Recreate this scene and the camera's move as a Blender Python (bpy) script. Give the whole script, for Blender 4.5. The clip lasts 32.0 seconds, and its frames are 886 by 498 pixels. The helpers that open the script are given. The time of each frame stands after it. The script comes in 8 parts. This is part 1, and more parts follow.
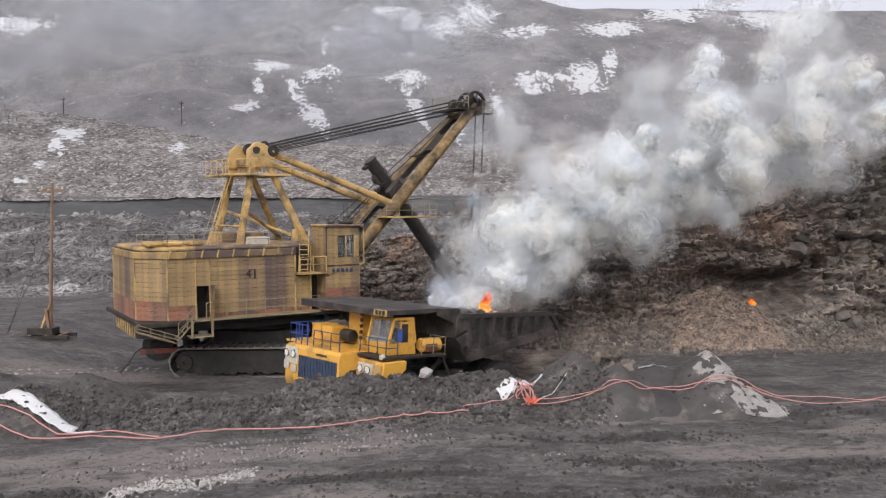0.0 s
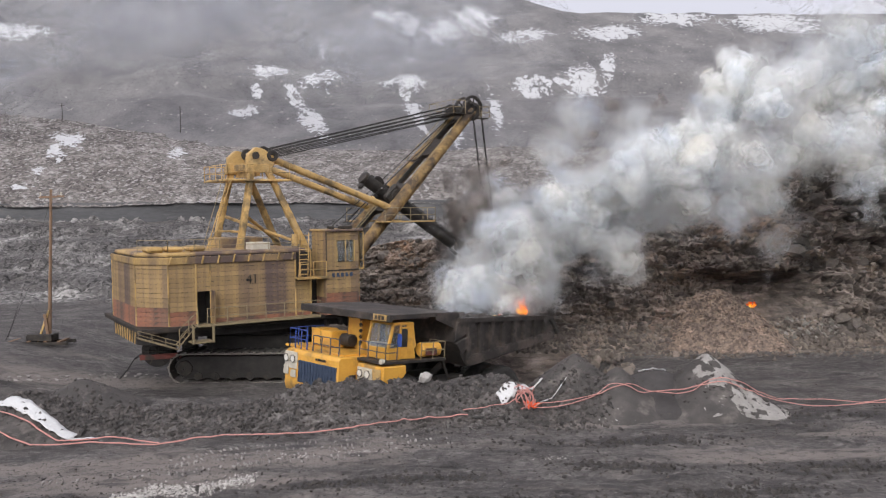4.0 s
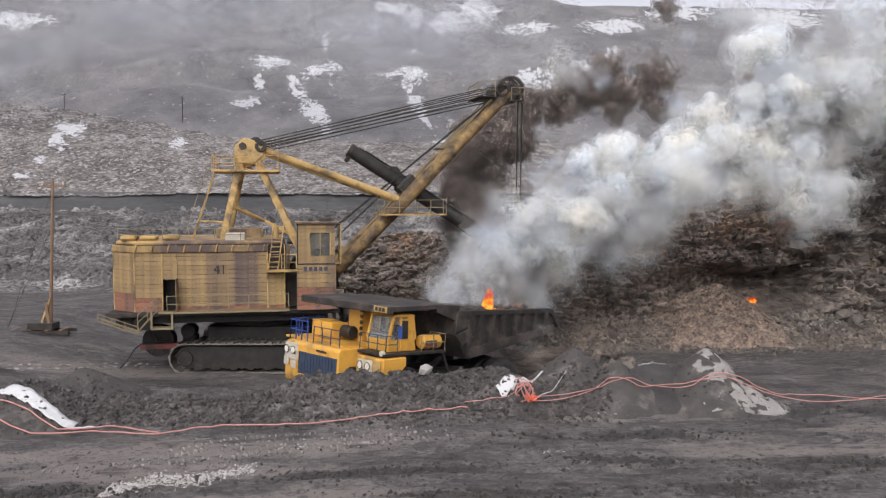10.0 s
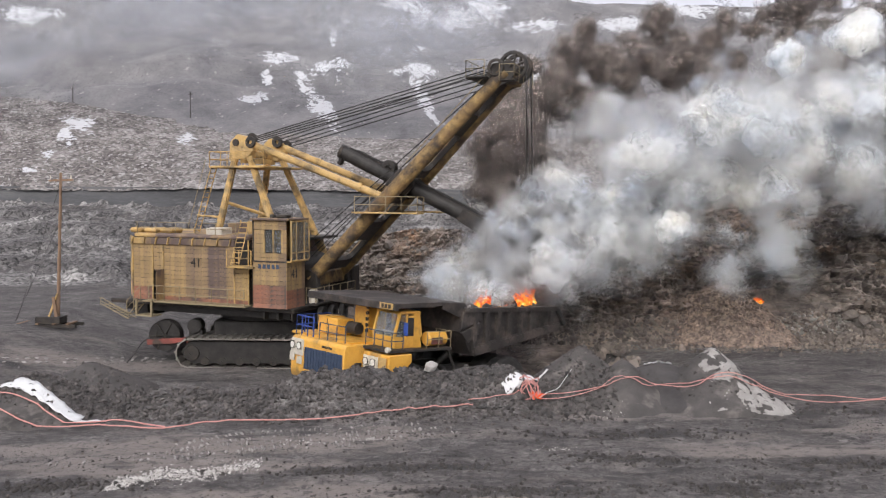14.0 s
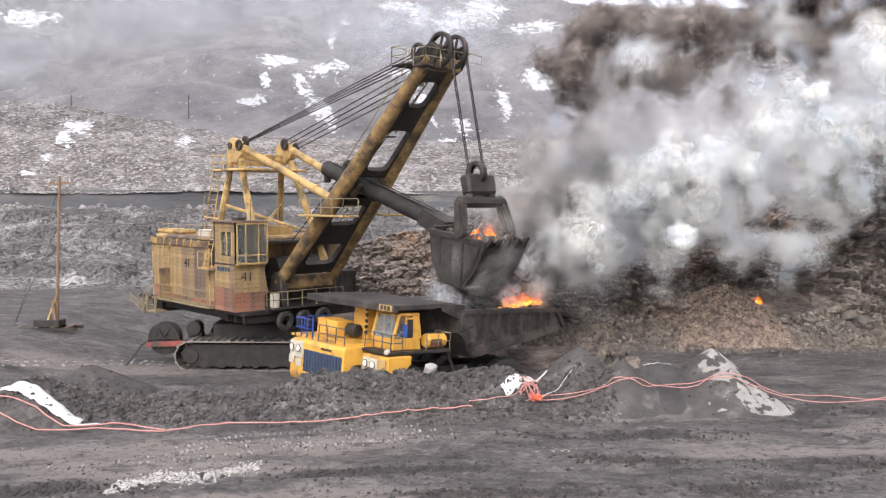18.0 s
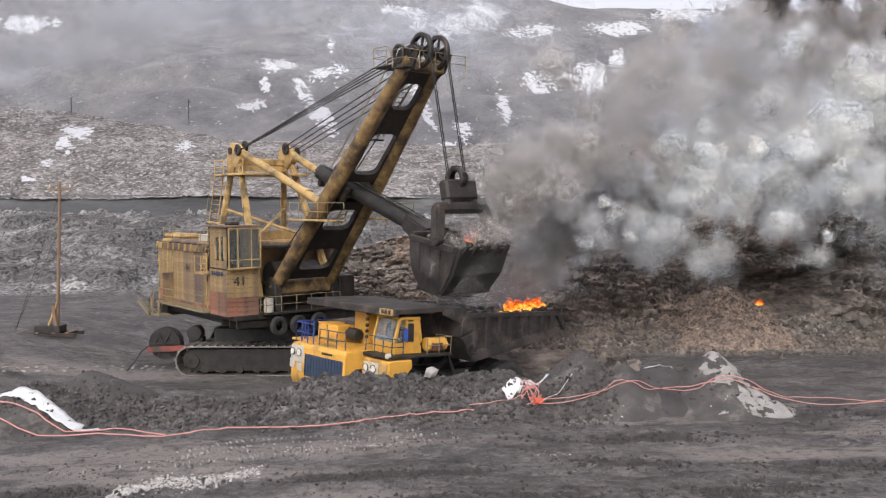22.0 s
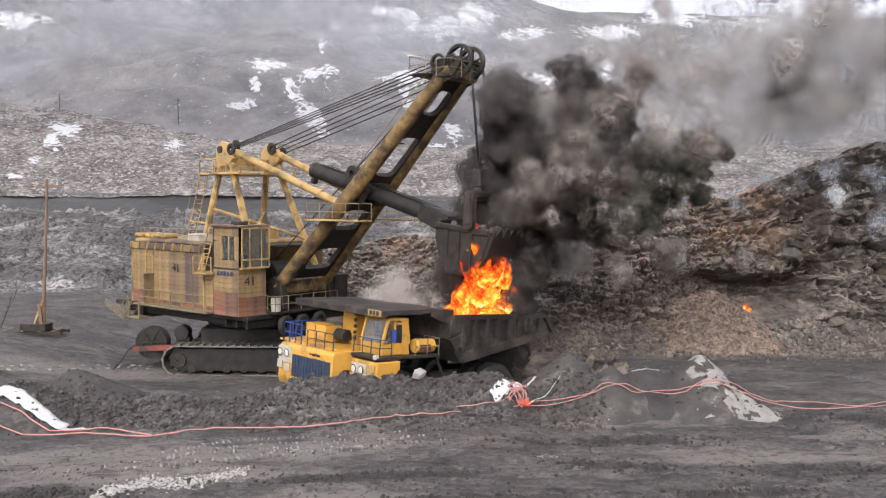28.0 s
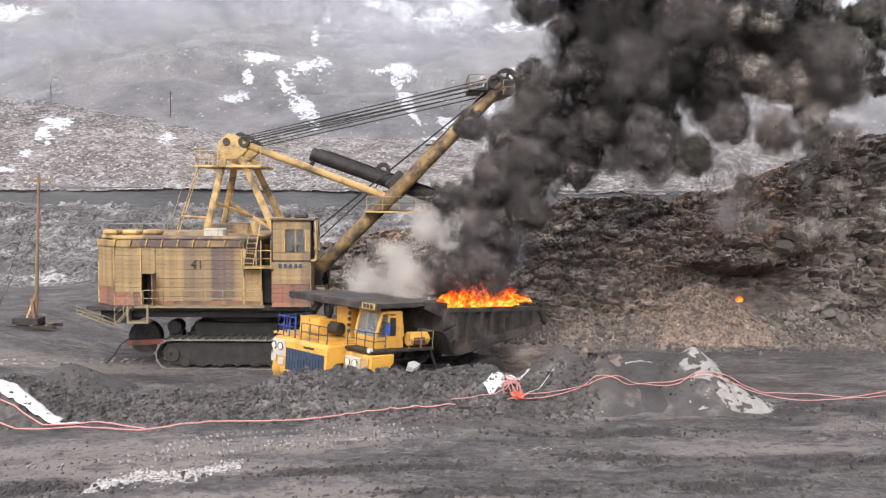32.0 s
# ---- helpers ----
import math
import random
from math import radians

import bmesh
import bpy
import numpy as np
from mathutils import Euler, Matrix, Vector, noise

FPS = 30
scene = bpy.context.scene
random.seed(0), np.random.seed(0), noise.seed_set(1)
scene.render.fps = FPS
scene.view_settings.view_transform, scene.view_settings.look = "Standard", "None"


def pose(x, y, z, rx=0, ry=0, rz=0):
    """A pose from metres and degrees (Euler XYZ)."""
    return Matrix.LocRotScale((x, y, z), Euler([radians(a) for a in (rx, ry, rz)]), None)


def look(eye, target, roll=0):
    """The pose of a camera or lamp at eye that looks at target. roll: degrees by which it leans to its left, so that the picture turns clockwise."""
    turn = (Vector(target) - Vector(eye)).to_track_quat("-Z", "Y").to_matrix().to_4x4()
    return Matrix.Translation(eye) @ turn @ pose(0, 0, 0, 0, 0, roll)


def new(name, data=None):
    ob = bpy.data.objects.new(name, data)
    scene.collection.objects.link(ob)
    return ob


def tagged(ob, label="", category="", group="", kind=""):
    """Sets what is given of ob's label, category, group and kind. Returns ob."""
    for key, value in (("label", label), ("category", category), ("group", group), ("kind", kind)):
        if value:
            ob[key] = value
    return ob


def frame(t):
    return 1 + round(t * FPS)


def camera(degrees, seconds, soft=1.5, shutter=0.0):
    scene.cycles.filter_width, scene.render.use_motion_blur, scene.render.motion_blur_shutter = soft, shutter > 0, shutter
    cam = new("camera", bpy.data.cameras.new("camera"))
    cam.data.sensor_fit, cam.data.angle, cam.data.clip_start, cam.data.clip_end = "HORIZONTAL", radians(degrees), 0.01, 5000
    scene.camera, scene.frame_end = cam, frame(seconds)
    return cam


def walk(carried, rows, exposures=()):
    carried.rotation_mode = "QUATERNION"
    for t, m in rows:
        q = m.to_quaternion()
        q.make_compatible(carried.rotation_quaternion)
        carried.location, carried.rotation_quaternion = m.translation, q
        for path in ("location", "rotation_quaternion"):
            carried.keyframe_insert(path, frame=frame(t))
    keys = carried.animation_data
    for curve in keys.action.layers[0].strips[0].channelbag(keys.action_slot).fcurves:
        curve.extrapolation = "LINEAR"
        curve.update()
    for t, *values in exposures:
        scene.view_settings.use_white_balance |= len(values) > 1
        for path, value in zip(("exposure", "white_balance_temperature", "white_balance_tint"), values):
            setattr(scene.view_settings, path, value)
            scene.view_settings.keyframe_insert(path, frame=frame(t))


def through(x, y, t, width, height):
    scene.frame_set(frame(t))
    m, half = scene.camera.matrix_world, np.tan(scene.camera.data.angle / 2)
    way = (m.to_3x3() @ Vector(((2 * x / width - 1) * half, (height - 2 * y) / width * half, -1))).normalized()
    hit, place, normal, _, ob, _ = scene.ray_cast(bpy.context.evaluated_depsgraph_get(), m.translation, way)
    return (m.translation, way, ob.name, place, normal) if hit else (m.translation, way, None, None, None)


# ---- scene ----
import itertools

# ---------------------------------------------------------------- camera
EYE = (0.0, 0.0, 11.14)
cam = camera(56.2, 32.0, soft=1.3)


def aim(pan, tilt, roll):
    """A hand-held camera on the spot: pan to the right, tilt up, lean, in degrees."""
    p, q = radians(pan), radians(tilt)
    way = Vector((math.sin(p) * math.cos(q), math.cos(p) * math.cos(q), math.sin(q)))
    return look(EYE, Vector(EYE) + 50 * way, roll)


walk(cam, [
    (0.0, aim(0.24, -3.26, -0.24)), (0.5, aim(0.30, -3.11, -0.28)), (1.0, aim(0.55, -2.85, -0.35)),
    (1.5, aim(0.63, -2.74, -0.49)), (2.0, aim(0.65, -2.69, -0.53)), (2.5, aim(0.60, -2.66, -0.58)),
    (3.0, aim(0.50, -2.72, -0.63)), (3.5, aim(0.36, -2.85, -0.59)), (5.5, aim(0.25, -3.21, -0.30)),
    (6.0, aim(0.17, -3.29, -0.24)), (6.5, aim(0.06, -3.32, -0.19)), (7.0, aim(-0.01, -3.47, -0.08)),
    (7.5, aim(0.01, -3.54, -0.05)), (8.0, aim(0.14, -3.50, 0.04)), (8.5, aim(0.22, -3.53, 0.01)),
    (9.0, aim(0.27, -3.56, 0.01)), (9.5, aim(0.36, -3.52, 0.07)), (10.0, aim(0.22, -3.48, 0.00)),
    (10.5, aim(0.22, -3.44, -0.04)), (11.0, aim(0.22, -3.45, -0.06)), (11.5, aim(0.14, -3.51, -0.10)),
    (12.0, aim(0.16, -3.55, -0.03)), (12.5, aim(0.13, -3.54, 0.11)), (13.0, aim(0.00, -3.61, 0.30)),
    (13.5, aim(-0.20, -3.65, 0.35)), (14.0, aim(-0.22, -3.68, 0.42)), (14.5, aim(-0.21, -3.78, 0.41)),
    (16.5, aim(-0.23, -3.85, 0.29)), (17.0, aim(-0.23, -3.78, 0.30)), (17.5, aim(-0.11, -3.63, 0.23)),
    (18.0, aim(-0.15, -3.56, 0.21)), (18.5, aim(-0.27, -3.51, 0.17)), (19.0, aim(-0.16, -3.43, 0.05)),
    (19.5, aim(-0.00, -3.28, 0.04)), (20.0, aim(0.04, -3.16, 0.02)), (20.5, aim(-0.00, -2.89, -0.14)),
    (21.0, aim(-0.09, -2.81, -0.17)), (21.5, aim(-0.15, -3.03, -0.10)), (22.0, aim(-0.18, -3.30, -0.06)),
    (22.5, aim(-0.15, -3.41, 0.12)), (23.0, aim(-0.10, -3.40, 0.25)), (23.5, aim(-0.08, -3.31, 0.38)),
    (24.0, aim(-0.07, -3.26, 0.44)), (24.5, aim(-0.01, -3.31, 0.40)), (25.0, aim(0.15, -3.24, 0.40)),
    (25.5, aim(0.21, -3.14, 0.34)), (27.5, aim(0.51, -3.14, 0.42)), (28.0, aim(0.58, -3.19, 0.53)),
    (28.5, aim(0.71, -3.37, 0.71)), (29.0, aim(0.85, -3.66, 0.82)), (29.5, aim(0.92, -3.86, 0.89)),
    (30.0, aim(0.95, -3.83, 0.85)), (30.5, aim(1.15, -3.65, 0.70)), (31.0, aim(1.21, -3.56, 0.56)),
    (31.5, aim(1.13, -3.56, 0.49)), (32.0, aim(1.02, -3.67, 0.44)),
], exposures=[(0, 0.25), (6, 0.15), (9, 0.18), (11, 0.25), (13, 0.28), (14.5, 0.4), (16, 0.48), (17, 0.68), (18, 0.86), (19, 0.56), (20, 0.46), (25, 0.48), (28, 0.6), (30, 0.96), (32, 0.88)])

# ---------------------------------------------------------------- world and sun
world = bpy.data.worlds.new("overcast_sky")
scene.world = world
world.use_nodes = True
wt = world.node_tree
sky = wt.nodes.new("ShaderNodeTexSky")
sky.sky_type, sky.sun_disc = "NISHITA", False
sky.sun_elevation, sky.sun_rotation = radians(48), radians(200)
sky.air_density, sky.dust_density, sky.ozone_density = 1.0, 6.0, 0.6
pale = wt.nodes.new("ShaderNodeMixRGB")
pale.inputs[0].default_value = 0.8
pale.inputs[2].default_value = (8.85, 8.75, 9.8, 1)
wt.links.new(sky.outputs[0], pale.inputs[1])
wt.links.new(pale.outputs[0], wt.nodes["Background"].inputs[0])
wt.nodes["Background"].inputs[1].default_value = 0.088

sun = new("sun", bpy.data.lights.new("sun", "SUN"))
sun.data.energy, sun.data.angle, sun.data.color = 2.1, radians(45), (1.0, 0.985, 0.975)
sun.matrix_world = look((-20, -40, 70), (0, 50, 0))

# ---------------------------------------------------------------- tools
rng = np.random.default_rng(7)


def lattice(ix, iy, seed):
    """A repeatable random value for each whole-number cell."""
    h = (ix.astype(np.int64) * 374761393 + iy.astype(np.int64) * 668265263 + seed * 974634777) & 0x7FFFFFFF
    h = ((h ^ (h >> 13)) * 1274126177) & 0x7FFFFFFF
    return ((h ^ (h >> 16)) & 0xFFFF) / 65535.0


def value_noise(x, y, seed=0):
    ix, iy = np.floor(x), np.floor(y)
    u, v = x - ix, y - iy
    u, v = u * u * (3 - 2 * u), v * v * (3 - 2 * v)
    a, b = lattice(ix, iy, seed), lattice(ix + 1, iy, seed)
    c, d = lattice(ix, iy + 1, seed), lattice(ix + 1, iy + 1, seed)
    return (a + (b - a) * u) * (1 - v) + (c + (d - c) * u) * v


def fbm(x, y, size, octaves=4, seed=0):
    """Rough relief from -1 to 1 whose largest bumps are about size metres apart."""
    total, amp, norm = 0.0, 1.0, 0.0
    for k in range(octaves):
        f = 2.03 ** k / size
        total = total + amp * (value_noise(x * f + 17.3 * k, y * f - 9.1 * k, seed + k) * 2 - 1)
        norm, amp = norm + amp, amp * 0.52
    return total / norm


def ramp(v, a, b):
    u = np.clip((v - a) / (b - a), 0, 1)
    return u * u * (3 - 2 * u)


def cells(x, y, size, seed=0):
    """Distance to the nearest and second nearest of scattered points, and that point's own random value."""
    x, y = x / size, y / size
    ix, iy = np.floor(x), np.floor(y)
    d1, d2, own = np.full(x.shape, 9.0), np.full(x.shape, 9.0), np.zeros(x.shape)
    for i, j in itertools.product((-1, 0, 1), (-1, 0, 1)):
        px = ix + i + lattice(ix + i, iy + j, seed)
        py = iy + j + lattice(ix + i, iy + j, seed + 5)
        d = np.hypot(px - x, py - y)
        near = d < d1
        d2 = np.where(near, d1, np.minimum(d2, d))
        own = np.where(near, lattice(ix + i, iy + j, seed + 9), own)
        d1 = np.where(near, d, d1)
    return d1, d2, own


def sheet(name, X, Y, Z, material, smooth=True, values=None):
    """A grid of points as one mesh."""
    n, m = X.shape
    co = np.stack([X, Y, Z], -1).reshape(-1, 3)
    i = np.arange(n * m).reshape(n, m)
    quads = np.stack([i[:-1, :-1], i[:-1, 1:], i[1:, 1:], i[1:, :-1]], -1).reshape(-1, 4)
    me = bpy.data.meshes.new(name)
    me.from_pydata(co.tolist(), [], quads.tolist())
    me.polygons.foreach_set("use_smooth", [smooth] * len(me.polygons))
    for key, v in (values or {}).items():
        att = me.attributes.new(key, "FLOAT", "POINT")
        att.data.foreach_set("value", np.ascontiguousarray(v.reshape(-1), dtype=np.float32))
    me.materials.append(material)
    return new(name, me)


def mesh_object(name, verts, faces, material, smooth=False):
    me = bpy.data.meshes.new(name)
    me.from_pydata(verts, [], faces)
    me.polygons.foreach_set("use_smooth", [smooth] * len(me.polygons))
    me.materials.append(material)
    return new(name, me)


def part(name, bm, material, parent, label=""):
    """Links a bmesh as ONE mesh object under a thing or under a part."""
    me = bpy.data.meshes.new(name)
    bmesh.ops.recalc_face_normals(bm, faces=bm.faces)
    bm.to_mesh(me)
    bm.free()
    me.materials.append(material)
    ob = new(name, me)
    ob.parent = parent
    return tagged(ob, label)


def again(ob, m, parent=None):
    """One more piece on the same mesh."""
    o = new(ob.name.split(".")[0], ob.data)
    o.parent = parent or ob.parent
    o.matrix_basis = m
    return o


def hold(name, m, label, category, group="", kind=""):
    """An Empty at a thing's base."""
    ob = new(name)
    ob.matrix_basis = m
    return tagged(ob, label, category, group, kind)


def box(size, at=(0, 0, 0), bevel=0.0, bm=None, turn=None):
    bm = bm or bmesh.new()
    m = Matrix.Translation(at) @ (turn.to_4x4() if turn else Matrix.Identity(4)) @ Matrix.Diagonal((*size, 1))
    made = bmesh.ops.create_cube(bm, size=1, matrix=m)["verts"]
    if bevel:
        edges = list({e for v in made for e in v.link_edges})
        bmesh.ops.bevel(bm, geom=edges, offset=bevel, segments=1, affect="EDGES")
    return bm


def rod(p, q, r, r2=None, seg=10, bm=None, caps=True):
    """A round bar from p to q."""
    bm = bm or bmesh.new()
    p, q = Vector(p), Vector(q)
    d = q - p
    m = Matrix.Translation((p + q) / 2) @ d.to_track_quat("Z", "Y").to_matrix().to_4x4()
    bmesh.ops.create_cone(bm, cap_ends=caps, segments=seg, radius1=r, radius2=r if r2 is None else r2,
                          depth=d.length, matrix=m)
    return bm


def beam(p, q, w, h, w2=None, h2=None, bm=None, bevel=0.0, side=(0, 1, 0)):
    """A box beam from p to q: w across (along side), h deep."""
    bm = bm or bmesh.new()
    p, q, s = Vector(p), Vector(q), Vector(side).normalized()
    d = (q - p).normalized()
    s = (s - d * s.dot(d)).normalized()
    n = d.cross(s)
    w2, h2 = w2 or w, h2 or h
    ring = []
    for at, a, b in ((p, w / 2, h / 2), (q, w2 / 2, h2 / 2)):
        ring.append([bm.verts.new(at + s * a * i + n * b * j) for i, j in ((1, 1), (-1, 1), (-1, -1), (1, -1))])
    faces = [bm.faces.new(ring[0]), bm.faces.new(ring[1][::-1])]
    for k in range(4):
        faces.append(bm.faces.new((ring[0][k], ring[0][(k + 1) % 4], ring[1][(k + 1) % 4], ring[1][k])))
    if bevel:
        bmesh.ops.bevel(bm, geom=list({e for f in faces for e in f.edges}), offset=bevel, segments=2, affect="EDGES")
    return bm


def plate(outline, depth, axis="y", bm=None, at=0.0, bevel=0.0):
    """An outline in the (x, z) plane, or (x, y) for axis z, (y, z) for axis x, made thick along the axis about at."""
    bm = bm or bmesh.new()
    put = {"y": lambda u, v, w: (u, w, v), "z": lambda u, v, w: (u, v, w), "x": lambda u, v, w: (w, u, v)}[axis]
    a = [bm.verts.new(put(u, v, at - depth / 2)) for u, v in outline]
    b = [bm.verts.new(put(u, v, at + depth / 2)) for u, v in outline]
    n = len(outline)
    fs = [bm.faces.new(a), bm.faces.new(b[::-1])]
    for k in range(n):
        fs.append(bm.faces.new((a[k], b[k], b[(k + 1) % n], a[(k + 1) % n])))
    if bevel:
        bmesh.ops.bevel(bm, geom=list({e for f in fs for e in f.edges}), offset=bevel, segments=1, affect="EDGES")
    return bm


def wheel_ring(centre, axis, r, width, hole=0.0, seg=28, bm=None, lip=0.0):
    """A ring or disc, turned about an axis through its centre."""
    bm = bm or bmesh.new()
    c, a = Vector(centre), Vector(axis).normalized()
    u = a.orthogonal().normalized()
    v = a.cross(u)
    prof = [(hole, -width / 2), (r - lip, -width / 2), (r, -width / 2 + lip), (r, width / 2 - lip), (r - lip, width / 2), (hole, width / 2)]
    rings = []
    for k in range(seg):
        t = 2 * math.pi * k / seg
        d = u * math.cos(t) + v * math.sin(t)
        rings.append([bm.verts.new(c + d * max(p, 0.001) + a * w) for p, w in prof])
    for k in range(seg):
        p, q = rings[k], rings[(k + 1) % seg]
        for i in range(len(prof)):
            j = (i + 1) % len(prof)
            bm.faces.new((p[i], q[i], q[j], p[j]))
    return bm


def rail_run(points, height, parent, material, gap=1.3, r=0.025):
    """A handrail: two bars a stretch, and posts."""
    for p, q in zip(points, points[1:]):
        for h in (height, height * 0.5):
            part("rail", rod(Vector(p) + Vector((0, 0, h)), Vector(q) + Vector((0, 0, h)), r, seg=6), material, parent)
    post = None
    for p, q in zip(points, points[1:]):
        p, q = Vector(p), Vector(q)
        n = max(1, round((q - p).length / gap))
        for k in range(n + 1):
            at = p.lerp(q, k / n)
            if post is None:
                post = part("post", rod((0, 0, 0), (0, 0, height), r * 1.15, seg=6), material, parent)
                post.location = at
            else:
                again(post, Matrix.Translation(at))


def ladder(p, q, width, parent, material, side=(0, 1, 0), step=0.32):
    s = Vector(side).normalized() * width / 2
    p, q = Vector(p), Vector(q)
    for e in (-1, 1):
        part("stringer", rod(p + s * e, q + s * e, 0.04, seg=6), material, parent)
    n = int((q - p).length / step)
    rung = part("rung", rod(-s, s, 0.028, seg=6), material, parent)
    rung.location = p.lerp(q, 0.5 / n)
    for k in range(1, n):
        again(rung, Matrix.Translation(p.lerp(q, (k + 0.5) / n)))


# ---------------------------------------------------------------- materials
def material(name, colours, size=1.0, rough=0.8, metal=0.0, bump=0.3, fine=0.08, stretch=(1, 1, 1), vary=0.0,
             dirt=None, dirt_size=1.5, dirt_amount=0.45, island=False, spec=0.4, stones=0.0, stone_vary=0.45):
    """Colours run over a noise of that size in metres, fine is the grain; dirt is a second colour in streaks and stains."""
    m = bpy.data.materials.new(name)
    m.use_nodes = True
    t = m.node_tree
    link = t.links.new
    b = t.nodes["Principled BSDF"]
    b.inputs["Roughness"].default_value, b.inputs["Metallic"].default_value = rough, metal
    b.inputs["Specular IOR Level"].default_value = spec
    co = t.nodes.new("ShaderNodeTexCoord")
    mp = t.nodes.new("ShaderNodeMapping")
    mp.inputs["Scale"].default_value = stretch
    link(co.outputs["Object"], mp.inputs["Vector"])
    shift = None
    if vary or island:
        info = t.nodes.new("ShaderNodeNewGeometry" if island else "ShaderNodeObjectInfo")
        shift = info.outputs["Random Per Island" if island else "Random"]

    def grain(scale, detail=6, rough_=0.6):
        n = t.nodes.new("ShaderNodeTexNoise")
        n.inputs["Scale"].default_value, n.inputs["Detail"].default_value = scale, detail
        n.inputs["Roughness"].default_value = rough_
        link(mp.outputs[0], n.inputs["Vector"])
        return n
    big, small = grain(1 / size), grain(1 / fine, 4)
    cr = t.nodes.new("ShaderNodeValToRGB")
    while len(cr.color_ramp.elements) < len(colours):
        cr.color_ramp.elements.new(0.5)
    for k, c in enumerate(colours):
        cr.color_ramp.elements[k].position = 0.3 + 0.4 * k / max(1, len(colours) - 1)
        cr.color_ramp.elements[k].color = (*c, 1)
    link(big.outputs[0], cr.inputs[0])
    out = cr.outputs[0]

    def mixed(kind, fac, a, c):
        x = t.nodes.new("ShaderNodeMixRGB")
        x.blend_type = kind
        if isinstance(fac, float):
            x.inputs[0].default_value = fac
        else:
            link(fac, x.inputs[0])
        link(a, x.inputs[1])
        if isinstance(c, tuple):
            x.inputs[2].default_value = (*c, 1)
        else:
            link(c, x.inputs[2])
        return x.outputs[0]
    out = mixed("OVERLAY", 0.35, out, small.outputs[0])
    if dirt:
        st = grain(1 / dirt_size, 7, 0.65)
        dr = t.nodes.new("ShaderNodeValToRGB")
        dr.color_ramp.elements[0].position, dr.color_ramp.elements[1].position = 0.62 - 0.35 * dirt_amount, 0.72 - 0.2 * dirt_amount
        link(st.outputs[0], dr.inputs[0])
        out = mixed("MIX", dr.outputs[0], out, dirt)
    if stones:
        vo = t.nodes.new("ShaderNodeTexVoronoi")
        vo.inputs["Scale"].default_value = 1 / stones
        link(mp.outputs[0], vo.inputs["Vector"])
        bw = t.nodes.new("ShaderNodeSeparateColor")
        link(vo.outputs["Color"], bw.inputs[0])
        sv = t.nodes.new("ShaderNodeMapRange")
        sv.inputs[3].default_value, sv.inputs[4].default_value = 1 - stone_vary, 1 + stone_vary
        link(bw.outputs[0], sv.inputs[0])
        sh = t.nodes.new("ShaderNodeHueSaturation")
        link(sv.outputs[0], sh.inputs["Value"])
        link(out, sh.inputs["Color"])
        out = sh.outputs[0]
    if shift is not None:
        hv = t.nodes.new("ShaderNodeHueSaturation")
        mr = t.nodes.new("ShaderNodeMapRange")
        mr.inputs[3].default_value, mr.inputs[4].default_value = 1 - (vary or 0.3), 1 + (vary or 0.3)
        link(shift, mr.inputs[0])
        link(mr.outputs[0], hv.inputs["Value"])
        link(out, hv.inputs["Color"])
        out = hv.outputs[0]
    link(out, b.inputs["Base Color"])
    if bump:
        bp = t.nodes.new("ShaderNodeBump")
        bp.inputs["Strength"].default_value, bp.inputs["Distance"].default_value = bump, fine * 0.6
        link(small.outputs[0], bp.inputs["Height"])
        link(bp.outputs[0], b.inputs["Normal"])
    return m


YELLOW = material("faded_yellow_paint", [(0.42, 0.265, 0.09), (0.52, 0.34, 0.13), (0.46, 0.32, 0.15)], 0.9, 0.6, bump=0.15,
                  dirt=(0.16, 0.115, 0.06), dirt_size=1.2, dirt_amount=0.45, vary=0.12)
BOARD = material("sooty_yellow_boards", [(0.36, 0.235, 0.09), (0.44, 0.295, 0.115), (0.25, 0.17, 0.095)], 1.6, 0.65, bump=0.15,
                 dirt=(0.115, 0.082, 0.07), dirt_size=2.6, dirt_amount=0.66, vary=0.12, stretch=(1, 1, 0.5))
REDBOARD = material("faded_red_boards", [(0.26, 0.105, 0.07), (0.31, 0.135, 0.08), (0.22, 0.125, 0.085)], 1.2, 0.65, bump=0.15,
                    dirt=(0.1, 0.072, 0.06), dirt_size=1.6, dirt_amount=0.5, vary=0.15)
STEEL = material("worn_dark_steel", [(0.024, 0.022, 0.021), (0.042, 0.037, 0.033), (0.062, 0.052, 0.043)], 0.6, 0.55, 0.35, 0.25,
                 dirt=(0.075, 0.058, 0.046), dirt_size=0.9, dirt_amount=0.25)
# sooty steel; on the crawler frames its black also paints the under-house shade
SOOT_AND_SHADE = material("soot_black_steel", [(0.018, 0.016, 0.015), (0.03, 0.027, 0.025), (0.045, 0.04, 0.036)], 0.7, 0.6, 0.2, 0.25)
BRIGHTSTEEL = material("scoured_track_steel", [(0.2, 0.18, 0.16), (0.32, 0.3, 0.27)], 0.3, 0.45, 0.6, 0.2)
RUST = material("rusty_boom_steel", [(0.14, 0.085, 0.045), (0.26, 0.165, 0.065), (0.38, 0.255, 0.1)], 0.8, 0.65, 0.0, 0.2,
                dirt=(0.06, 0.043, 0.03), dirt_size=1.1, dirt_amount=0.55)
ROPE = material("greased_wire_rope", [(0.02, 0.019, 0.018), (0.05, 0.047, 0.044)], 0.2, 0.6, 0.3, 0.2)
TRUCKYELLOW = material("truck_yellow_paint", [(0.6, 0.3, 0.045), (0.68, 0.36, 0.06), (0.62, 0.34, 0.075)], 1.2, 0.42, bump=0.08,
                       dirt=(0.3, 0.18, 0.06), dirt_size=1.3, dirt_amount=0.3, vary=0.06)
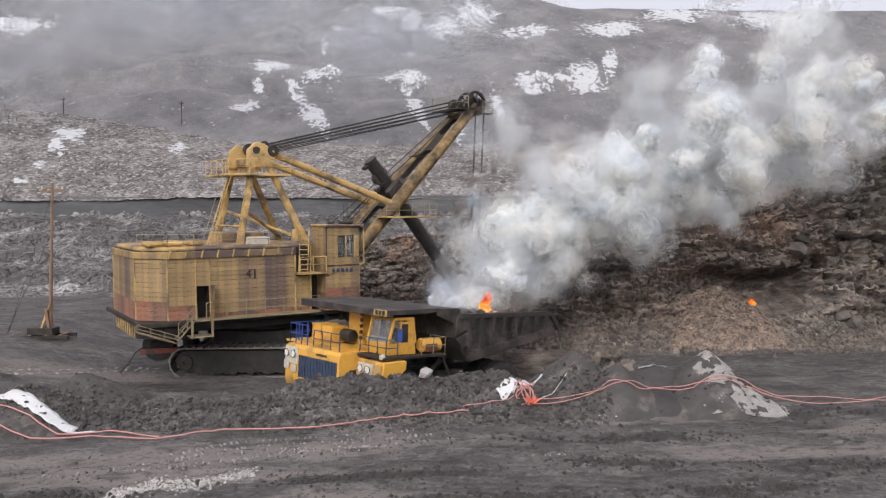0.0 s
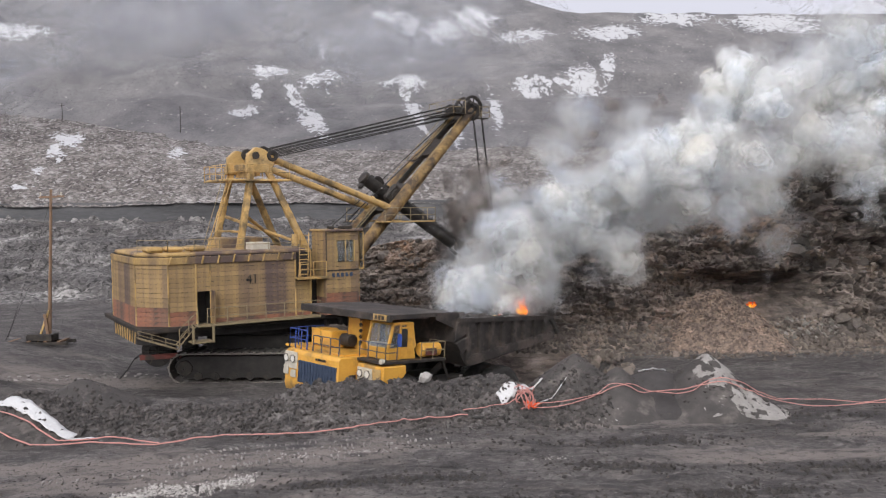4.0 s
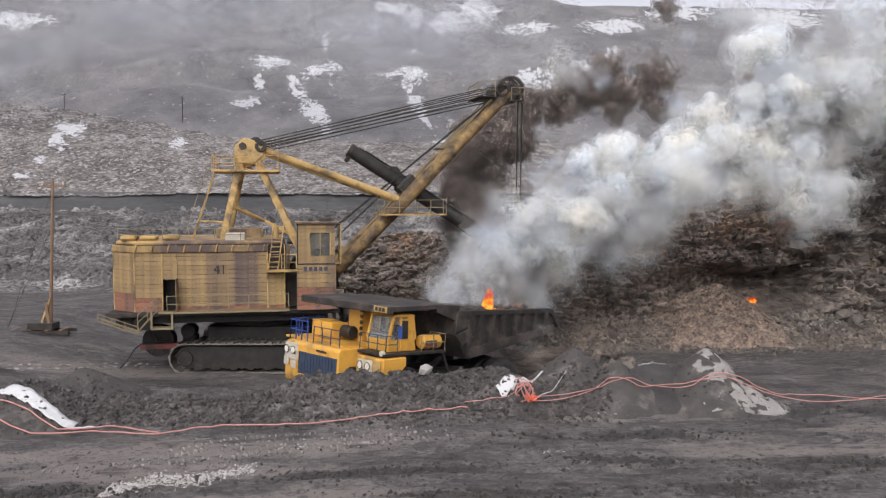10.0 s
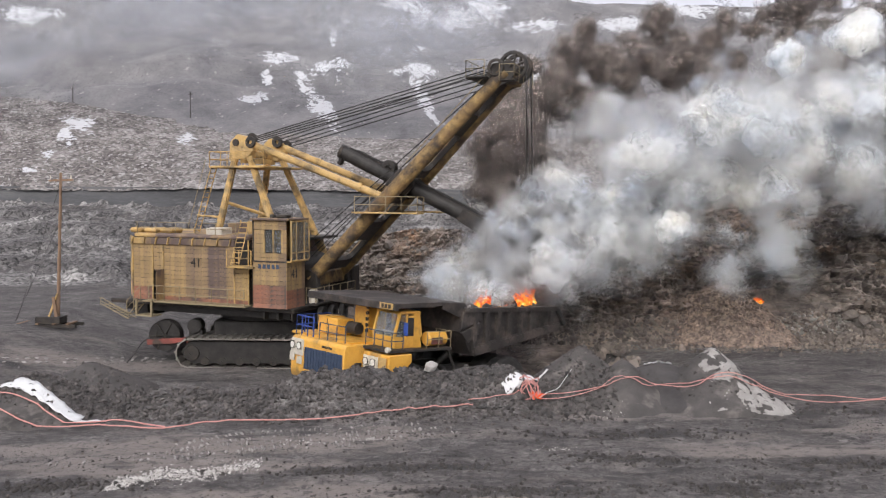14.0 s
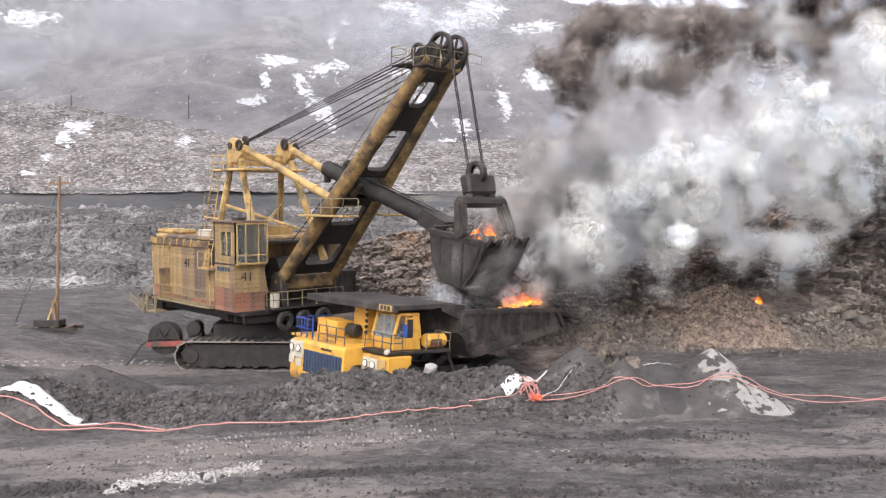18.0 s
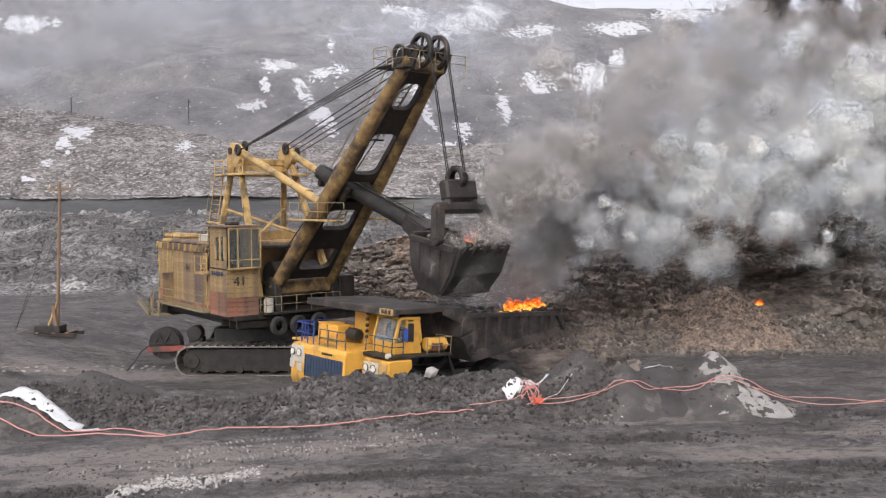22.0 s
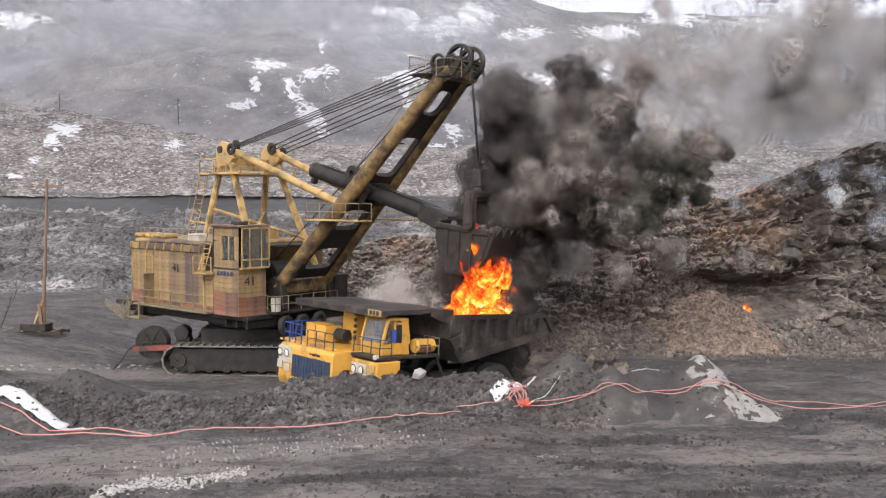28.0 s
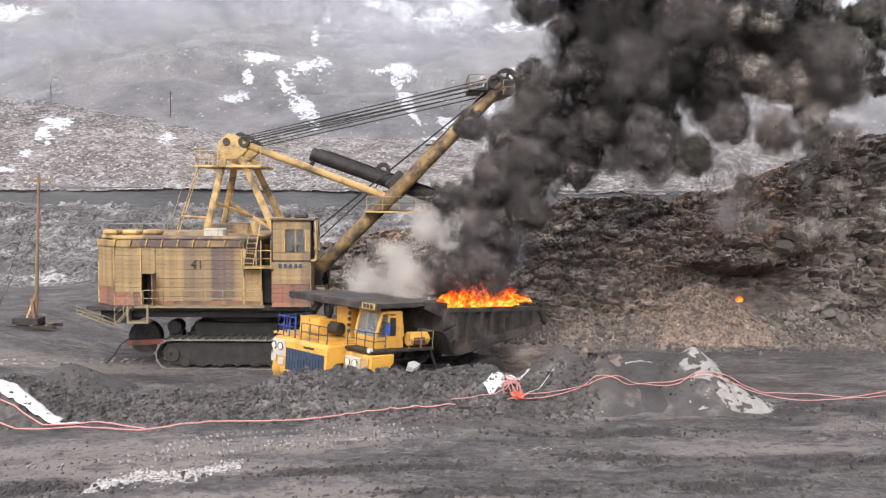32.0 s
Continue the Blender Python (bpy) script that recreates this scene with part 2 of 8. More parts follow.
BODYGREY = material("scuffed_grey_body_steel", [(0.026, 0.023, 0.022), (0.04, 0.035, 0.032), (0.065, 0.055, 0.049)], 1.1, 0.6, 0.2,
                    0.2, dirt=(0.105, 0.085, 0.072), dirt_size=1.4, dirt_amount=0.35)
BLUE = material("blue_rail_paint", [(0.02, 0.05, 0.22), (0.03, 0.07, 0.28)], 0.4, 0.5)
DARKBLUE = material("blue_grey_radiator", [(0.03, 0.045, 0.08), (0.05, 0.07, 0.11)], 0.4, 0.6)
WHITE = material("dirty_white_paint", [(0.42, 0.38, 0.31), (0.56, 0.52, 0.44)], 0.4, 0.5)
RUBBER = material("dusty_tyre_rubber", [(0.025, 0.024, 0.023), (0.05, 0.047, 0.044)], 0.4, 0.85)
GREYRAIL = material("dull_rail_steel", [(0.2, 0.16, 0.1), (0.3, 0.24, 0.14)], 0.4, 0.6, 0.1)
WOOD = material("weathered_pole_wood", [(0.16, 0.1, 0.065), (0.26, 0.17, 0.11)], 0.5, 0.85, stretch=(4, 4, 0.5))
RED = material("red_reel_frame", [(0.22, 0.05, 0.04), (0.3, 0.08, 0.06)], 0.5, 0.6, dirt=(0.07, 0.05, 0.04), dirt_amount=0.5)
SHEETING = material("white_plastic_sheeting", [(0.55, 0.55, 0.55), (0.66, 0.66, 0.66)], 0.3, 0.45)
CABLE = material("salmon_firing_line", [(0.52, 0.235, 0.205), (0.6, 0.29, 0.255)], 0.3, 0.5)
ORANGE = material("bright_orange_coil", [(0.85, 0.1, 0.03), (0.9, 0.16, 0.06)], 0.1, 0.5)
MUD = material("dark_coal_mud", [(0.035, 0.03, 0.028), (0.055, 0.048, 0.044), (0.085, 0.075, 0.068)], 0.7, 0.75, bump=0.5, fine=0.05, vary=0.25)
CLOD = material("drying_mud_clods", [(0.04, 0.036, 0.035), (0.075, 0.067, 0.063), (0.125, 0.112, 0.104)], 0.6, 0.85, bump=0.5, fine=0.06, island=True, vary=0.45)
ROCK = material("brown_grey_rock", [(0.07, 0.06, 0.053), (0.135, 0.113, 0.097), (0.22, 0.178, 0.147)], 2.2, 0.85, bump=0.5, fine=0.1, island=True, vary=0.4)
BOULDER = material("grey_brown_boulder", [(0.06, 0.052, 0.047), (0.1, 0.086, 0.075), (0.155, 0.13, 0.11)], 0.9, 0.85, bump=0.5, fine=0.08, vary=0.35)
GLASS = bpy.data.materials.new("dusty_window_glass")
GLASS.use_nodes = True
gb = GLASS.node_tree.nodes["Principled BSDF"]
gb.inputs["Base Color"].default_value = (0.75, 0.78, 0.76, 1)
gb.inputs["Roughness"].default_value, gb.inputs["Transmission Weight"].default_value = 0.06, 0.92
LAMP = material("headlamp_lens", [(0.6, 0.58, 0.52), (0.75, 0.73, 0.68)], 0.1, 0.15)

# ---------------------------------------------------------------- the ground
def ground_height(x, y):
    z = 0.10 * fbm(x, y, 6.0, 4, 3)
    near = ramp(-y, -75, -60)
    z = z + near * (0.10 * fbm(x * 0.4 - 0.05 * y, y, 1.1, 4, 11) + 0.10 * np.abs(fbm(x * 0.22, y * 1.1, 0.8, 3, 21)) + 0.06 * fbm(x * 0.6, y, 0.45, 3, 23))
    # hollow in which the truck stands
    u = (x - 0.5) * -0.719 + (y - 53.5) * -0.695
    v = (x - 0.5) * 0.695 - (y - 53.5) * 0.719
    hollow = ramp(-np.abs(u), -13, -9) * ramp(-np.abs(v), -7.5, -4.6)
    # the shovel's floor lies lower than the ground in front of the bank
    low = ramp(x, -38, -22) * ramp(-x, -12, -6) * ramp(y, 47.0, 57.0) * ramp(-y, -96, -84)
    z = z - 2.22 * np.maximum(low, 0.95 * hollow * ramp(y, 45.4, 47.6))
    # bank of dug-up mud in front of the truck, lower towards the crawler tracks
    crest = 44.4 + 0.06 * x
    high = 1.75 * ramp(x, -10.5, -7.0) * ramp(-x, -7.5, -3.0) + 0.62 * ramp(x, -24, -15) * ramp(-x, 7.5, 10.5)
    shape = np.where(y < crest, ramp(y, crest - 3.0, crest), ramp(-y, -crest - 2.0, -crest))
    lump = 1 + 0.22 * fbm(x, y, 1.6, 3, 31) + 0.12 * fbm(x, y, 0.5, 2, 37)
    z = z + high * shape * lump
    # churned band
    churn = ramp(y, 40.0, 42.0) * ramp(-y, -50.5, -47.5) * ramp(x, -26, -18) * ramp(-x, -9, -4)
    c1, c2, own = cells(x + 0.3 * fbm(x, y, 0.8, 2, 5), y, 0.62, 4)
    z = z + churn * (0.34 * (own - 0.45) * np.clip(1.2 - c1 * 1.5, 0, 1) + 0.16 * fbm(x, y, 0.55, 3, 41))
    # rise of the haul road and the broken ground towards the far bench
    z = z + 9.2 * ramp(y, 98, 150) + 0.5 * ramp(y, 85, 100) * fbm(x, y, 7.0, 5, 51)
    far = ramp(y, 88, 102) * ramp(-y, -150, -138)
    d1, d2, own = cells(x, y, 2.2, 8)
    z = z + far * 0.6 * own * np.clip(1.2 - d1 * 1.5, 0, 1)
    return z


def ground_material():
    m = material("coal_dirt_ground", [(0.06, 0.055, 0.053), (0.105, 0.096, 0.092), (0.15, 0.137, 0.131), (0.215, 0.198, 0.19)],
                 3.0, 0.72, bump=0.8, fine=0.08, stretch=(0.8, 1.0, 1), dirt=(0.24, 0.225, 0.215), dirt_size=1.7, dirt_amount=0.2, stones=0.13, stone_vary=0.3)
    # dark wet streaks along the ruts
    t = m.node_tree
    b = t.nodes["Principled BSDF"]
    src = b.inputs["Base Color"].links[0].from_socket
    mp, n, cr, mx = t.nodes.new("ShaderNodeMapping"), t.nodes.new("ShaderNodeTexNoise"), t.nodes.new("ShaderNodeValToRGB"), t.nodes.new("ShaderNodeMixRGB")
    mp.inputs["Scale"].default_value, mp.inputs["Rotation"].default_value = (0.6, 1.1, 1), (0, 0, radians(6))
    n.inputs["Scale"].default_value, n.inputs["Detail"].default_value, n.inputs["Roughness"].default_value = 0.9, 8, 0.68
    cr.color_ramp.elements[0].position, cr.color_ramp.elements[1].position = 0.53, 0.64
    t.links.new(t.nodes["Texture Coordinate"].outputs["Object"], mp.inputs[0])
    t.links.new(mp.outputs[0], n.inputs["Vector"])
    t.links.new(n.outputs[0], cr.inputs[0])
    t.links.new(cr.outputs[0], mx.inputs[0])
    t.links.new(src, mx.inputs[1])
    mx.inputs[2].default_value = (0.038, 0.034, 0.033, 1)
    # crumbs and dried crust
    n2, cr2, mul = t.nodes.new("ShaderNodeTexNoise"), t.nodes.new("ShaderNodeValToRGB"), t.nodes.new("ShaderNodeMixRGB")
    n2.inputs["Scale"].default_value, n2.inputs["Detail"].default_value, n2.inputs["Roughness"].default_value = 3.2, 9, 0.8
    t.links.new(mp.outputs[0], n2.inputs["Vector"])
    cr2.color_ramp.elements[0].position, cr2.color_ramp.elements[1].position = 0.36, 0.66
    cr2.color_ramp.elements[0].color, cr2.color_ramp.elements[1].color = (0.32, 0.31, 0.3, 1), (1.0, 1.0, 1.0, 1)
    t.links.new(n2.outputs[0], cr2.inputs[0])
    mul.blend_type = "MULTIPLY"
    mul.inputs[0].default_value = 0.9
    t.links.new(mx.outputs[0], mul.inputs[1])
    t.links.new(cr2.outputs[0], mul.inputs[2])
    last = mul.outputs[0]

    def flecks(scale, low, high, colour, most):
        """Crumbs of another colour where a sharp noise is high."""
        k, ra, over = t.nodes.new("ShaderNodeTexNoise"), t.nodes.new("ShaderNodeMapRange"), t.nodes.new("ShaderNodeMixRGB")
        k.inputs["Scale"].default_value, k.inputs["Detail"].default_value, k.inputs["Roughness"].default_value = scale, 8, 0.72
        ra.inputs[1].default_value, ra.inputs[2].default_value, ra.inputs[4].default_value = low, high, most
        over.inputs[2].default_value = (*colour, 1)
        t.links.new(t.nodes["Texture Coordinate"].outputs["Object"], k.inputs["Vector"])
        t.links.new(k.outputs[0], ra.inputs[0])
        t.links.new(ra.outputs[0], over.inputs[0])
        t.links.new(last, over.inputs[1])
        return over.outputs[0]
    for key, colour, most in (("dry", (0.205, 0.178, 0.161), 0.75), ("wet", (0.036, 0.033, 0.033), 0.85)):
        at, k, over = t.nodes.new("ShaderNodeAttribute"), t.nodes.new("ShaderNodeMath"), t.nodes.new("ShaderNodeMixRGB")
        at.attribute_name = key
        k.operation, k.inputs[1].default_value = "MULTIPLY", most
        over.inputs[2].default_value = (*colour, 1)
        t.links.new(at.outputs["Fac"], k.inputs[0])
        t.links.new(k.outputs[0], over.inputs[0])
        t.links.new(last, over.inputs[1])
        last = over.outputs[0]
    last = flecks(2.2, 0.54, 0.6, (0.04, 0.037, 0.036), 0.7)
    last = flecks(4.5, 0.58, 0.62, (0.03, 0.028, 0.028), 0.8)
    last = flecks(6.0, 0.62, 0.66, (0.27, 0.25, 0.235), 0.75)
    t.links.new(last, b.inputs["Base Color"])
    return m


# trodden dry mud, and spots of wet black coal: middle, half sizes, lean
DRY = [(-9, 36.4, 14, 2.6, 0.16), (-12, 33.3, 9, 1.6, 0.1), (-3, 30.2, 8, 1.4, 0.05), (9.5, 41.6, 6, 1.0, 0.0), (14, 36, 7, 1.0, 0.05), (23, 39.5, 7, 1.1, 0.0), (-26, 62, 9, 3.5, 0.2), (-24, 72, 12, 3, 0.1)]
WET = [(11.8, 31.3, 3.2, 0.9, 0.1), (7.8, 34.8, 3.0, 0.9, -0.1), (-3.0, 33.0, 6.0, 0.7, 0.12), (-15.5, 30.6, 3.6, 0.8, 0.1), (8, 38.4, 7, 0.8, 0.05), (19, 43.0, 8, 1.5, -0.1), (18, 34.5, 6, 1.0, 0.1), (2, 30.5, 5, 0.7, 0.1)]


def build_ground():
    xs = np.concatenate([-np.geomspace(2500, 42, 40), np.arange(-41, 41, 0.2), np.geomspace(42, 2500, 40)])
    ys = np.concatenate([np.linspace(-300, 10, 20), np.arange(11, 25, 1.0), np.arange(25, 62, 0.15), np.arange(62, 100, 0.9),
                         np.arange(100, 152, 1.0), np.geomspace(153, 3000, 25)])
    X, Y = np.meshgrid(xs, ys)
    dry = 0 * X
    for x, y, a, b, lean in DRY:
        dry = np.maximum(dry, 1 - ((X - x) / a) ** 2 - ((Y - y - lean * (X - x)) / b) ** 2)
    wet = 0 * X
    for x, y, a, b, lean in WET:
        wet = np.maximum(wet, 1 - ((X - x) / a) ** 2 - ((Y - y - lean * (X - x)) / b) ** 2)
    rough = fbm(X * 0.5, Y * 1.3, 1.3, 5, 261)
    ob = sheet("ground", X, Y, ground_height(X, Y), GROUND, values={
        "dry": ramp(dry + 0.9 * rough, 0.1, 0.8) * (Y < 70), "wet": ramp(wet + 1.3 * fbm(X * 0.6, Y * 1.5, 0.8, 5, 263), 0.35, 0.8) * (Y < 60)})
    return tagged(ob, "dark muddy coal-pit ground with ruts", "ground", kind="structure")


GROUND = ground_material()
build_ground()


# ---------------------------------------------------------------- far benches and hillside
def build_far():
    COAL = material("dark_coal_seam", [(0.05, 0.05, 0.052), (0.075, 0.075, 0.078), (0.1, 0.1, 0.102)], 5, 0.8, bump=0.5, fine=0.4,
                    stretch=(0.3, 1, 1.5), dirt=(0.15, 0.145, 0.14), dirt_size=6, dirt_amount=0.2)
    RUBBLE = snowy("grey_rubble_slope", [(0.09, 0.08, 0.075), (0.15, 0.136, 0.128), (0.27, 0.253, 0.24)], 5.0, 0.35, stones=0.5, pale=0.1)
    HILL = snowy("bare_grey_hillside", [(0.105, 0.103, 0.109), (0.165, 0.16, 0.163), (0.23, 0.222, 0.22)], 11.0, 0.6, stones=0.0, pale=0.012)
    # bench face: a nearly upright dark seam
    x = np.linspace(-320, 320, 340)
    h = np.linspace(0, 1, 14)
    X, T = np.meshgrid(x, h)
    Y = 140.8 + 2.8 * T + 1.0 * fbm(X, T * 6, 9, 4, 61) - 0.02 * X
    Z = 6.0 + 6.2 * T + 0.12 * fbm(X, Y * 0 + 3, 16, 4, 63) * T
    tagged(sheet("bench_face", X, Y, Z, COAL), "dark coal seam face of the far bench", "rock face", kind="structure")
    # rubble slope above it
    Y, X = np.meshgrid(np.linspace(0, 1, 170), np.linspace(-170, 170, 960))
    T = Y
    Yw = 143.0 + 47.5 * T - 0.02 * X
    Z = 11.75 + (21.25 - 7.5 * ramp(X, -110, -30)) * T ** 0.93
    d1, d2, own = cells(X + 0.4 * fbm(X, Yw, 2.0, 2, 77), Yw * 0.8, 0.85, 71)
    Z = Z + 0.42 * own ** 2 * np.clip(1.25 - 1.7 * d1, 0, 1) * (1 - 0.5 * T) + 0.8 * fbm(X, Yw, 14, 4, 73)
    tagged(sheet("rubble_slope", X, Yw, Z, RUBBLE, smooth=False, values={"snow": snow(X, Yw, SNOW_LOW)}),
           "slope of grey broken rock with a little snow", "rubble slope", kind="structure")
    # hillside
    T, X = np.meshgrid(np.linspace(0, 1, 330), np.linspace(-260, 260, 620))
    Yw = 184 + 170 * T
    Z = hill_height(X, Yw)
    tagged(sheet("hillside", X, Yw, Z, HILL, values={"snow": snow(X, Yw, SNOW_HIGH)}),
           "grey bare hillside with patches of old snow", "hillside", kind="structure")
    # broken terrace below the seam
    x, y = np.meshgrid(np.arange(-95, 70, 0.42), np.arange(94, 146, 0.42))
    d1, d2, own = cells(x, y, 1.2, 72)
    z = ground_height(x, y) + 0.5 * own * np.clip(1.2 - 1.5 * d1, 0, 1) + 0.9 * fbm(x, y, 8, 4, 74)
    step = z / 2.1 + 0.4 * fbm(x, y, 14, 3, 76)
    z = z + 1.1 * (ramp(step - np.floor(step), 0.25, 0.75) - (step - np.floor(step))) - 1.6 * ramp(-y, -99, -95) + 0.25
    TERRACE = material("grey_broken_terrace", [(0.055, 0.052, 0.052), (0.1, 0.094, 0.092), (0.26, 0.25, 0.24)], 7, 0.9, bump=0.6, fine=0.3, stones=0.34, stone_vary=0.65)
    tagged(sheet("terrace", x, y, z, TERRACE, smooth=False), "broken grey terrace below the coal seam", "terrace", kind="structure")


def hill_height(x, y):
    z = 26 + (y - 188) * 0.6
    gully = np.exp(-((x + 118 - (y - 188) * 0.95) / 11) ** 2)
    z = z - 5 * gully + 1.6 * fbm(x, y, 30, 4, 81) + 0.5 * fbm(x * 1.6 + y * 0.5, y * 0.4, 6, 4, 83) + 0.22 * fbm(x, y, 2.2, 3, 89)
    bench = (y - 214 - 5 * fbm(x, y * 0, 50, 2, 85))
    z = z - 3.5 * (ramp(bench, -9, 1) - ramp(bench, 1, 6))
    z = z + 10 * ramp(-x, 40, 110) * ramp(y, 190, 230)
    return np.minimum(z, 71.0 - 0.02 * (x - 60) + 0.7 * fbm(x, y, 9, 3, 87) + 60 * ramp(-x, -45, 30))


def snow(x, y, spots):
    """How much snow lies: given patches with ragged edges."""
    s = np.full(x.shape, -6.0)
    wx, wy = x + 1.6 * fbm(x, y, 5, 3, 95), y + 2.0 * fbm(x, y, 5, 3, 97)
    for px, py, a, b, lean in spots:
        dx = wx - px - lean * (wy - py)
        s = np.maximum(s, 1 - (dx / a) ** 2 - ((wy - py) / b) ** 2)
    near = ramp(s, -3.0, 0.2)
    return np.maximum(s, -3.4) + (0.5 + 1.2 * near) * fbm(x * 1.3 + 0.6 * y, y * 0.55, 3.2, 5, 91) - 5.5


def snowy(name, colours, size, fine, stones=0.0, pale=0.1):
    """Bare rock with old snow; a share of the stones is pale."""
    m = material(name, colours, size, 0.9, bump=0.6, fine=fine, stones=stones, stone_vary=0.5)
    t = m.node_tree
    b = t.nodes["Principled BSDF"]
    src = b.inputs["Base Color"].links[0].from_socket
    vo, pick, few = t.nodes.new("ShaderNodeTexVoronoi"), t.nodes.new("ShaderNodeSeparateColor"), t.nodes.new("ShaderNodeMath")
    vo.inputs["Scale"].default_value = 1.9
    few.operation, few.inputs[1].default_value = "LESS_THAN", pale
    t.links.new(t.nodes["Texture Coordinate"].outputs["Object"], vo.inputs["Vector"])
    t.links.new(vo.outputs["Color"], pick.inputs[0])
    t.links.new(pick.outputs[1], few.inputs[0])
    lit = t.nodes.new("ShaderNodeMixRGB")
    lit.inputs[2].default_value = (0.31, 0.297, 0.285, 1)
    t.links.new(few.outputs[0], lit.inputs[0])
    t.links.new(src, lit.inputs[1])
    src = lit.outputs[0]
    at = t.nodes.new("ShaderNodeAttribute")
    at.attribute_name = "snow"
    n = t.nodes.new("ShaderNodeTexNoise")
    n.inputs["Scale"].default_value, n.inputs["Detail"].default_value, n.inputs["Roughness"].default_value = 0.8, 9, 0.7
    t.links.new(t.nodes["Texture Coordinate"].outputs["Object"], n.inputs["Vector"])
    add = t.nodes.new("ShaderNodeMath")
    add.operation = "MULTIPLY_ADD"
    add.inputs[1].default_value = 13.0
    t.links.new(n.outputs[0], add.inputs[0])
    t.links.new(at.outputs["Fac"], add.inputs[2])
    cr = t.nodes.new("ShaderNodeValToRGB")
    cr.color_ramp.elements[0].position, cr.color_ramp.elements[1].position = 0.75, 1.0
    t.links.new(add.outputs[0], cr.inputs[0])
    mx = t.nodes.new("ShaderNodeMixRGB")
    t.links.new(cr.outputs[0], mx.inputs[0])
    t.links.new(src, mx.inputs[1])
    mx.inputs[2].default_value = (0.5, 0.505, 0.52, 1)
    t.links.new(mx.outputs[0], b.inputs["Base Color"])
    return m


SNOW_HIGH = [
    (-38, 217, 1.6, 0.8, -1.11), (-36, 215, 2.0, 1.7, -0.83), (-32, 203, 1.9, 8.6, -0.31), (-29, 198, 1.8, 3.8,
    -0.47), (-27, 192, 1.1, 2.7, -0.46), (-34, 220, 2.2, 2.4, 0.13), (-29, 222, 1.7, 3.5, -0.13), (-45, 224, 4.0,
    2.2, -0.20), (-46, 202, 2.5, 2.0, -0.23), (-47, 217, 1.1, 1.5, -0.22), (-32, 239, 1.0, 4.4, -0.14), (-31, 250,
    1.6, 1.5, -0.13), (-19, 250, 1.1, 2.4, -0.08), (-14, 261, 5.2, 2.4, -0.06), (-7, 256, 2.9, 6.2, -0.03), (2, 252,
    5.0, 5.7, 0.00), (11, 258, 5.2, 8.7, 0.04), (-7, 218, 2.8, 2.4, -0.40)]
SNOW_HIGH += [
    (-8, 215, 1.1, 1.7, -0.56), (-6, 202, 1.6, 9.7, -0.17), (-4, 194, 1.2, 4.1, -0.19), (14, 205, 1.2, 9.8, -0.05),
    (4, 189, 1.9, 2.5, -0.33), (1, 184, 2.1, 0.7, -0.02), (-7, 231, 1.2, 2.1, -0.20), (-13, 218, 2.5, 0.7, -0.07),
    (24, 217, 3.7, 1.9, 0.09), (38, 218, 3.4, 6.7, 0.17), (46, 225, 1.4, 6.0, 0.20), (50, 247, 7.1, 4.8, 0.20), (73,
    258, 8.5, 5.0, 0.28), (101, 254, 10.9, 6.5, 0.39), (-113, 228, 6.5, 3.4, -0.18), (14, 184, 2.6, 0.6, 0.03), (32,
    219, 4.7, 0.6, 0.11), (25, 246, 6.3, 3.1, 0.10)]
SNOW_LOW = [
    (-80, 180, 2.7, 4.3, -0.44), (-79, 173, 1.1, 4.9, -0.45), (-78, 183, 1.0, 2.2, -0.42), (-77, 160, 0.9, 2.1,
    -0.48), (-55, 177, 1.5, 3.7, -0.31), (-77, 153, 2.0, 1.0, -0.49)]

build_far()


# ---------------------------------------------------------------- the heap of blasted rock
RIDGE_X = [-16, -8, -4, 2, 7, 12, 24, 28.5, 32, 34.5, 36, 38, 62]
RIDGE_Z = [5.6, 6.3, 7.2, 7.6, 9.0, 11.0, 11.3, 12.8, 14.2, 15.2, 16.3, 16.6, 16.8]


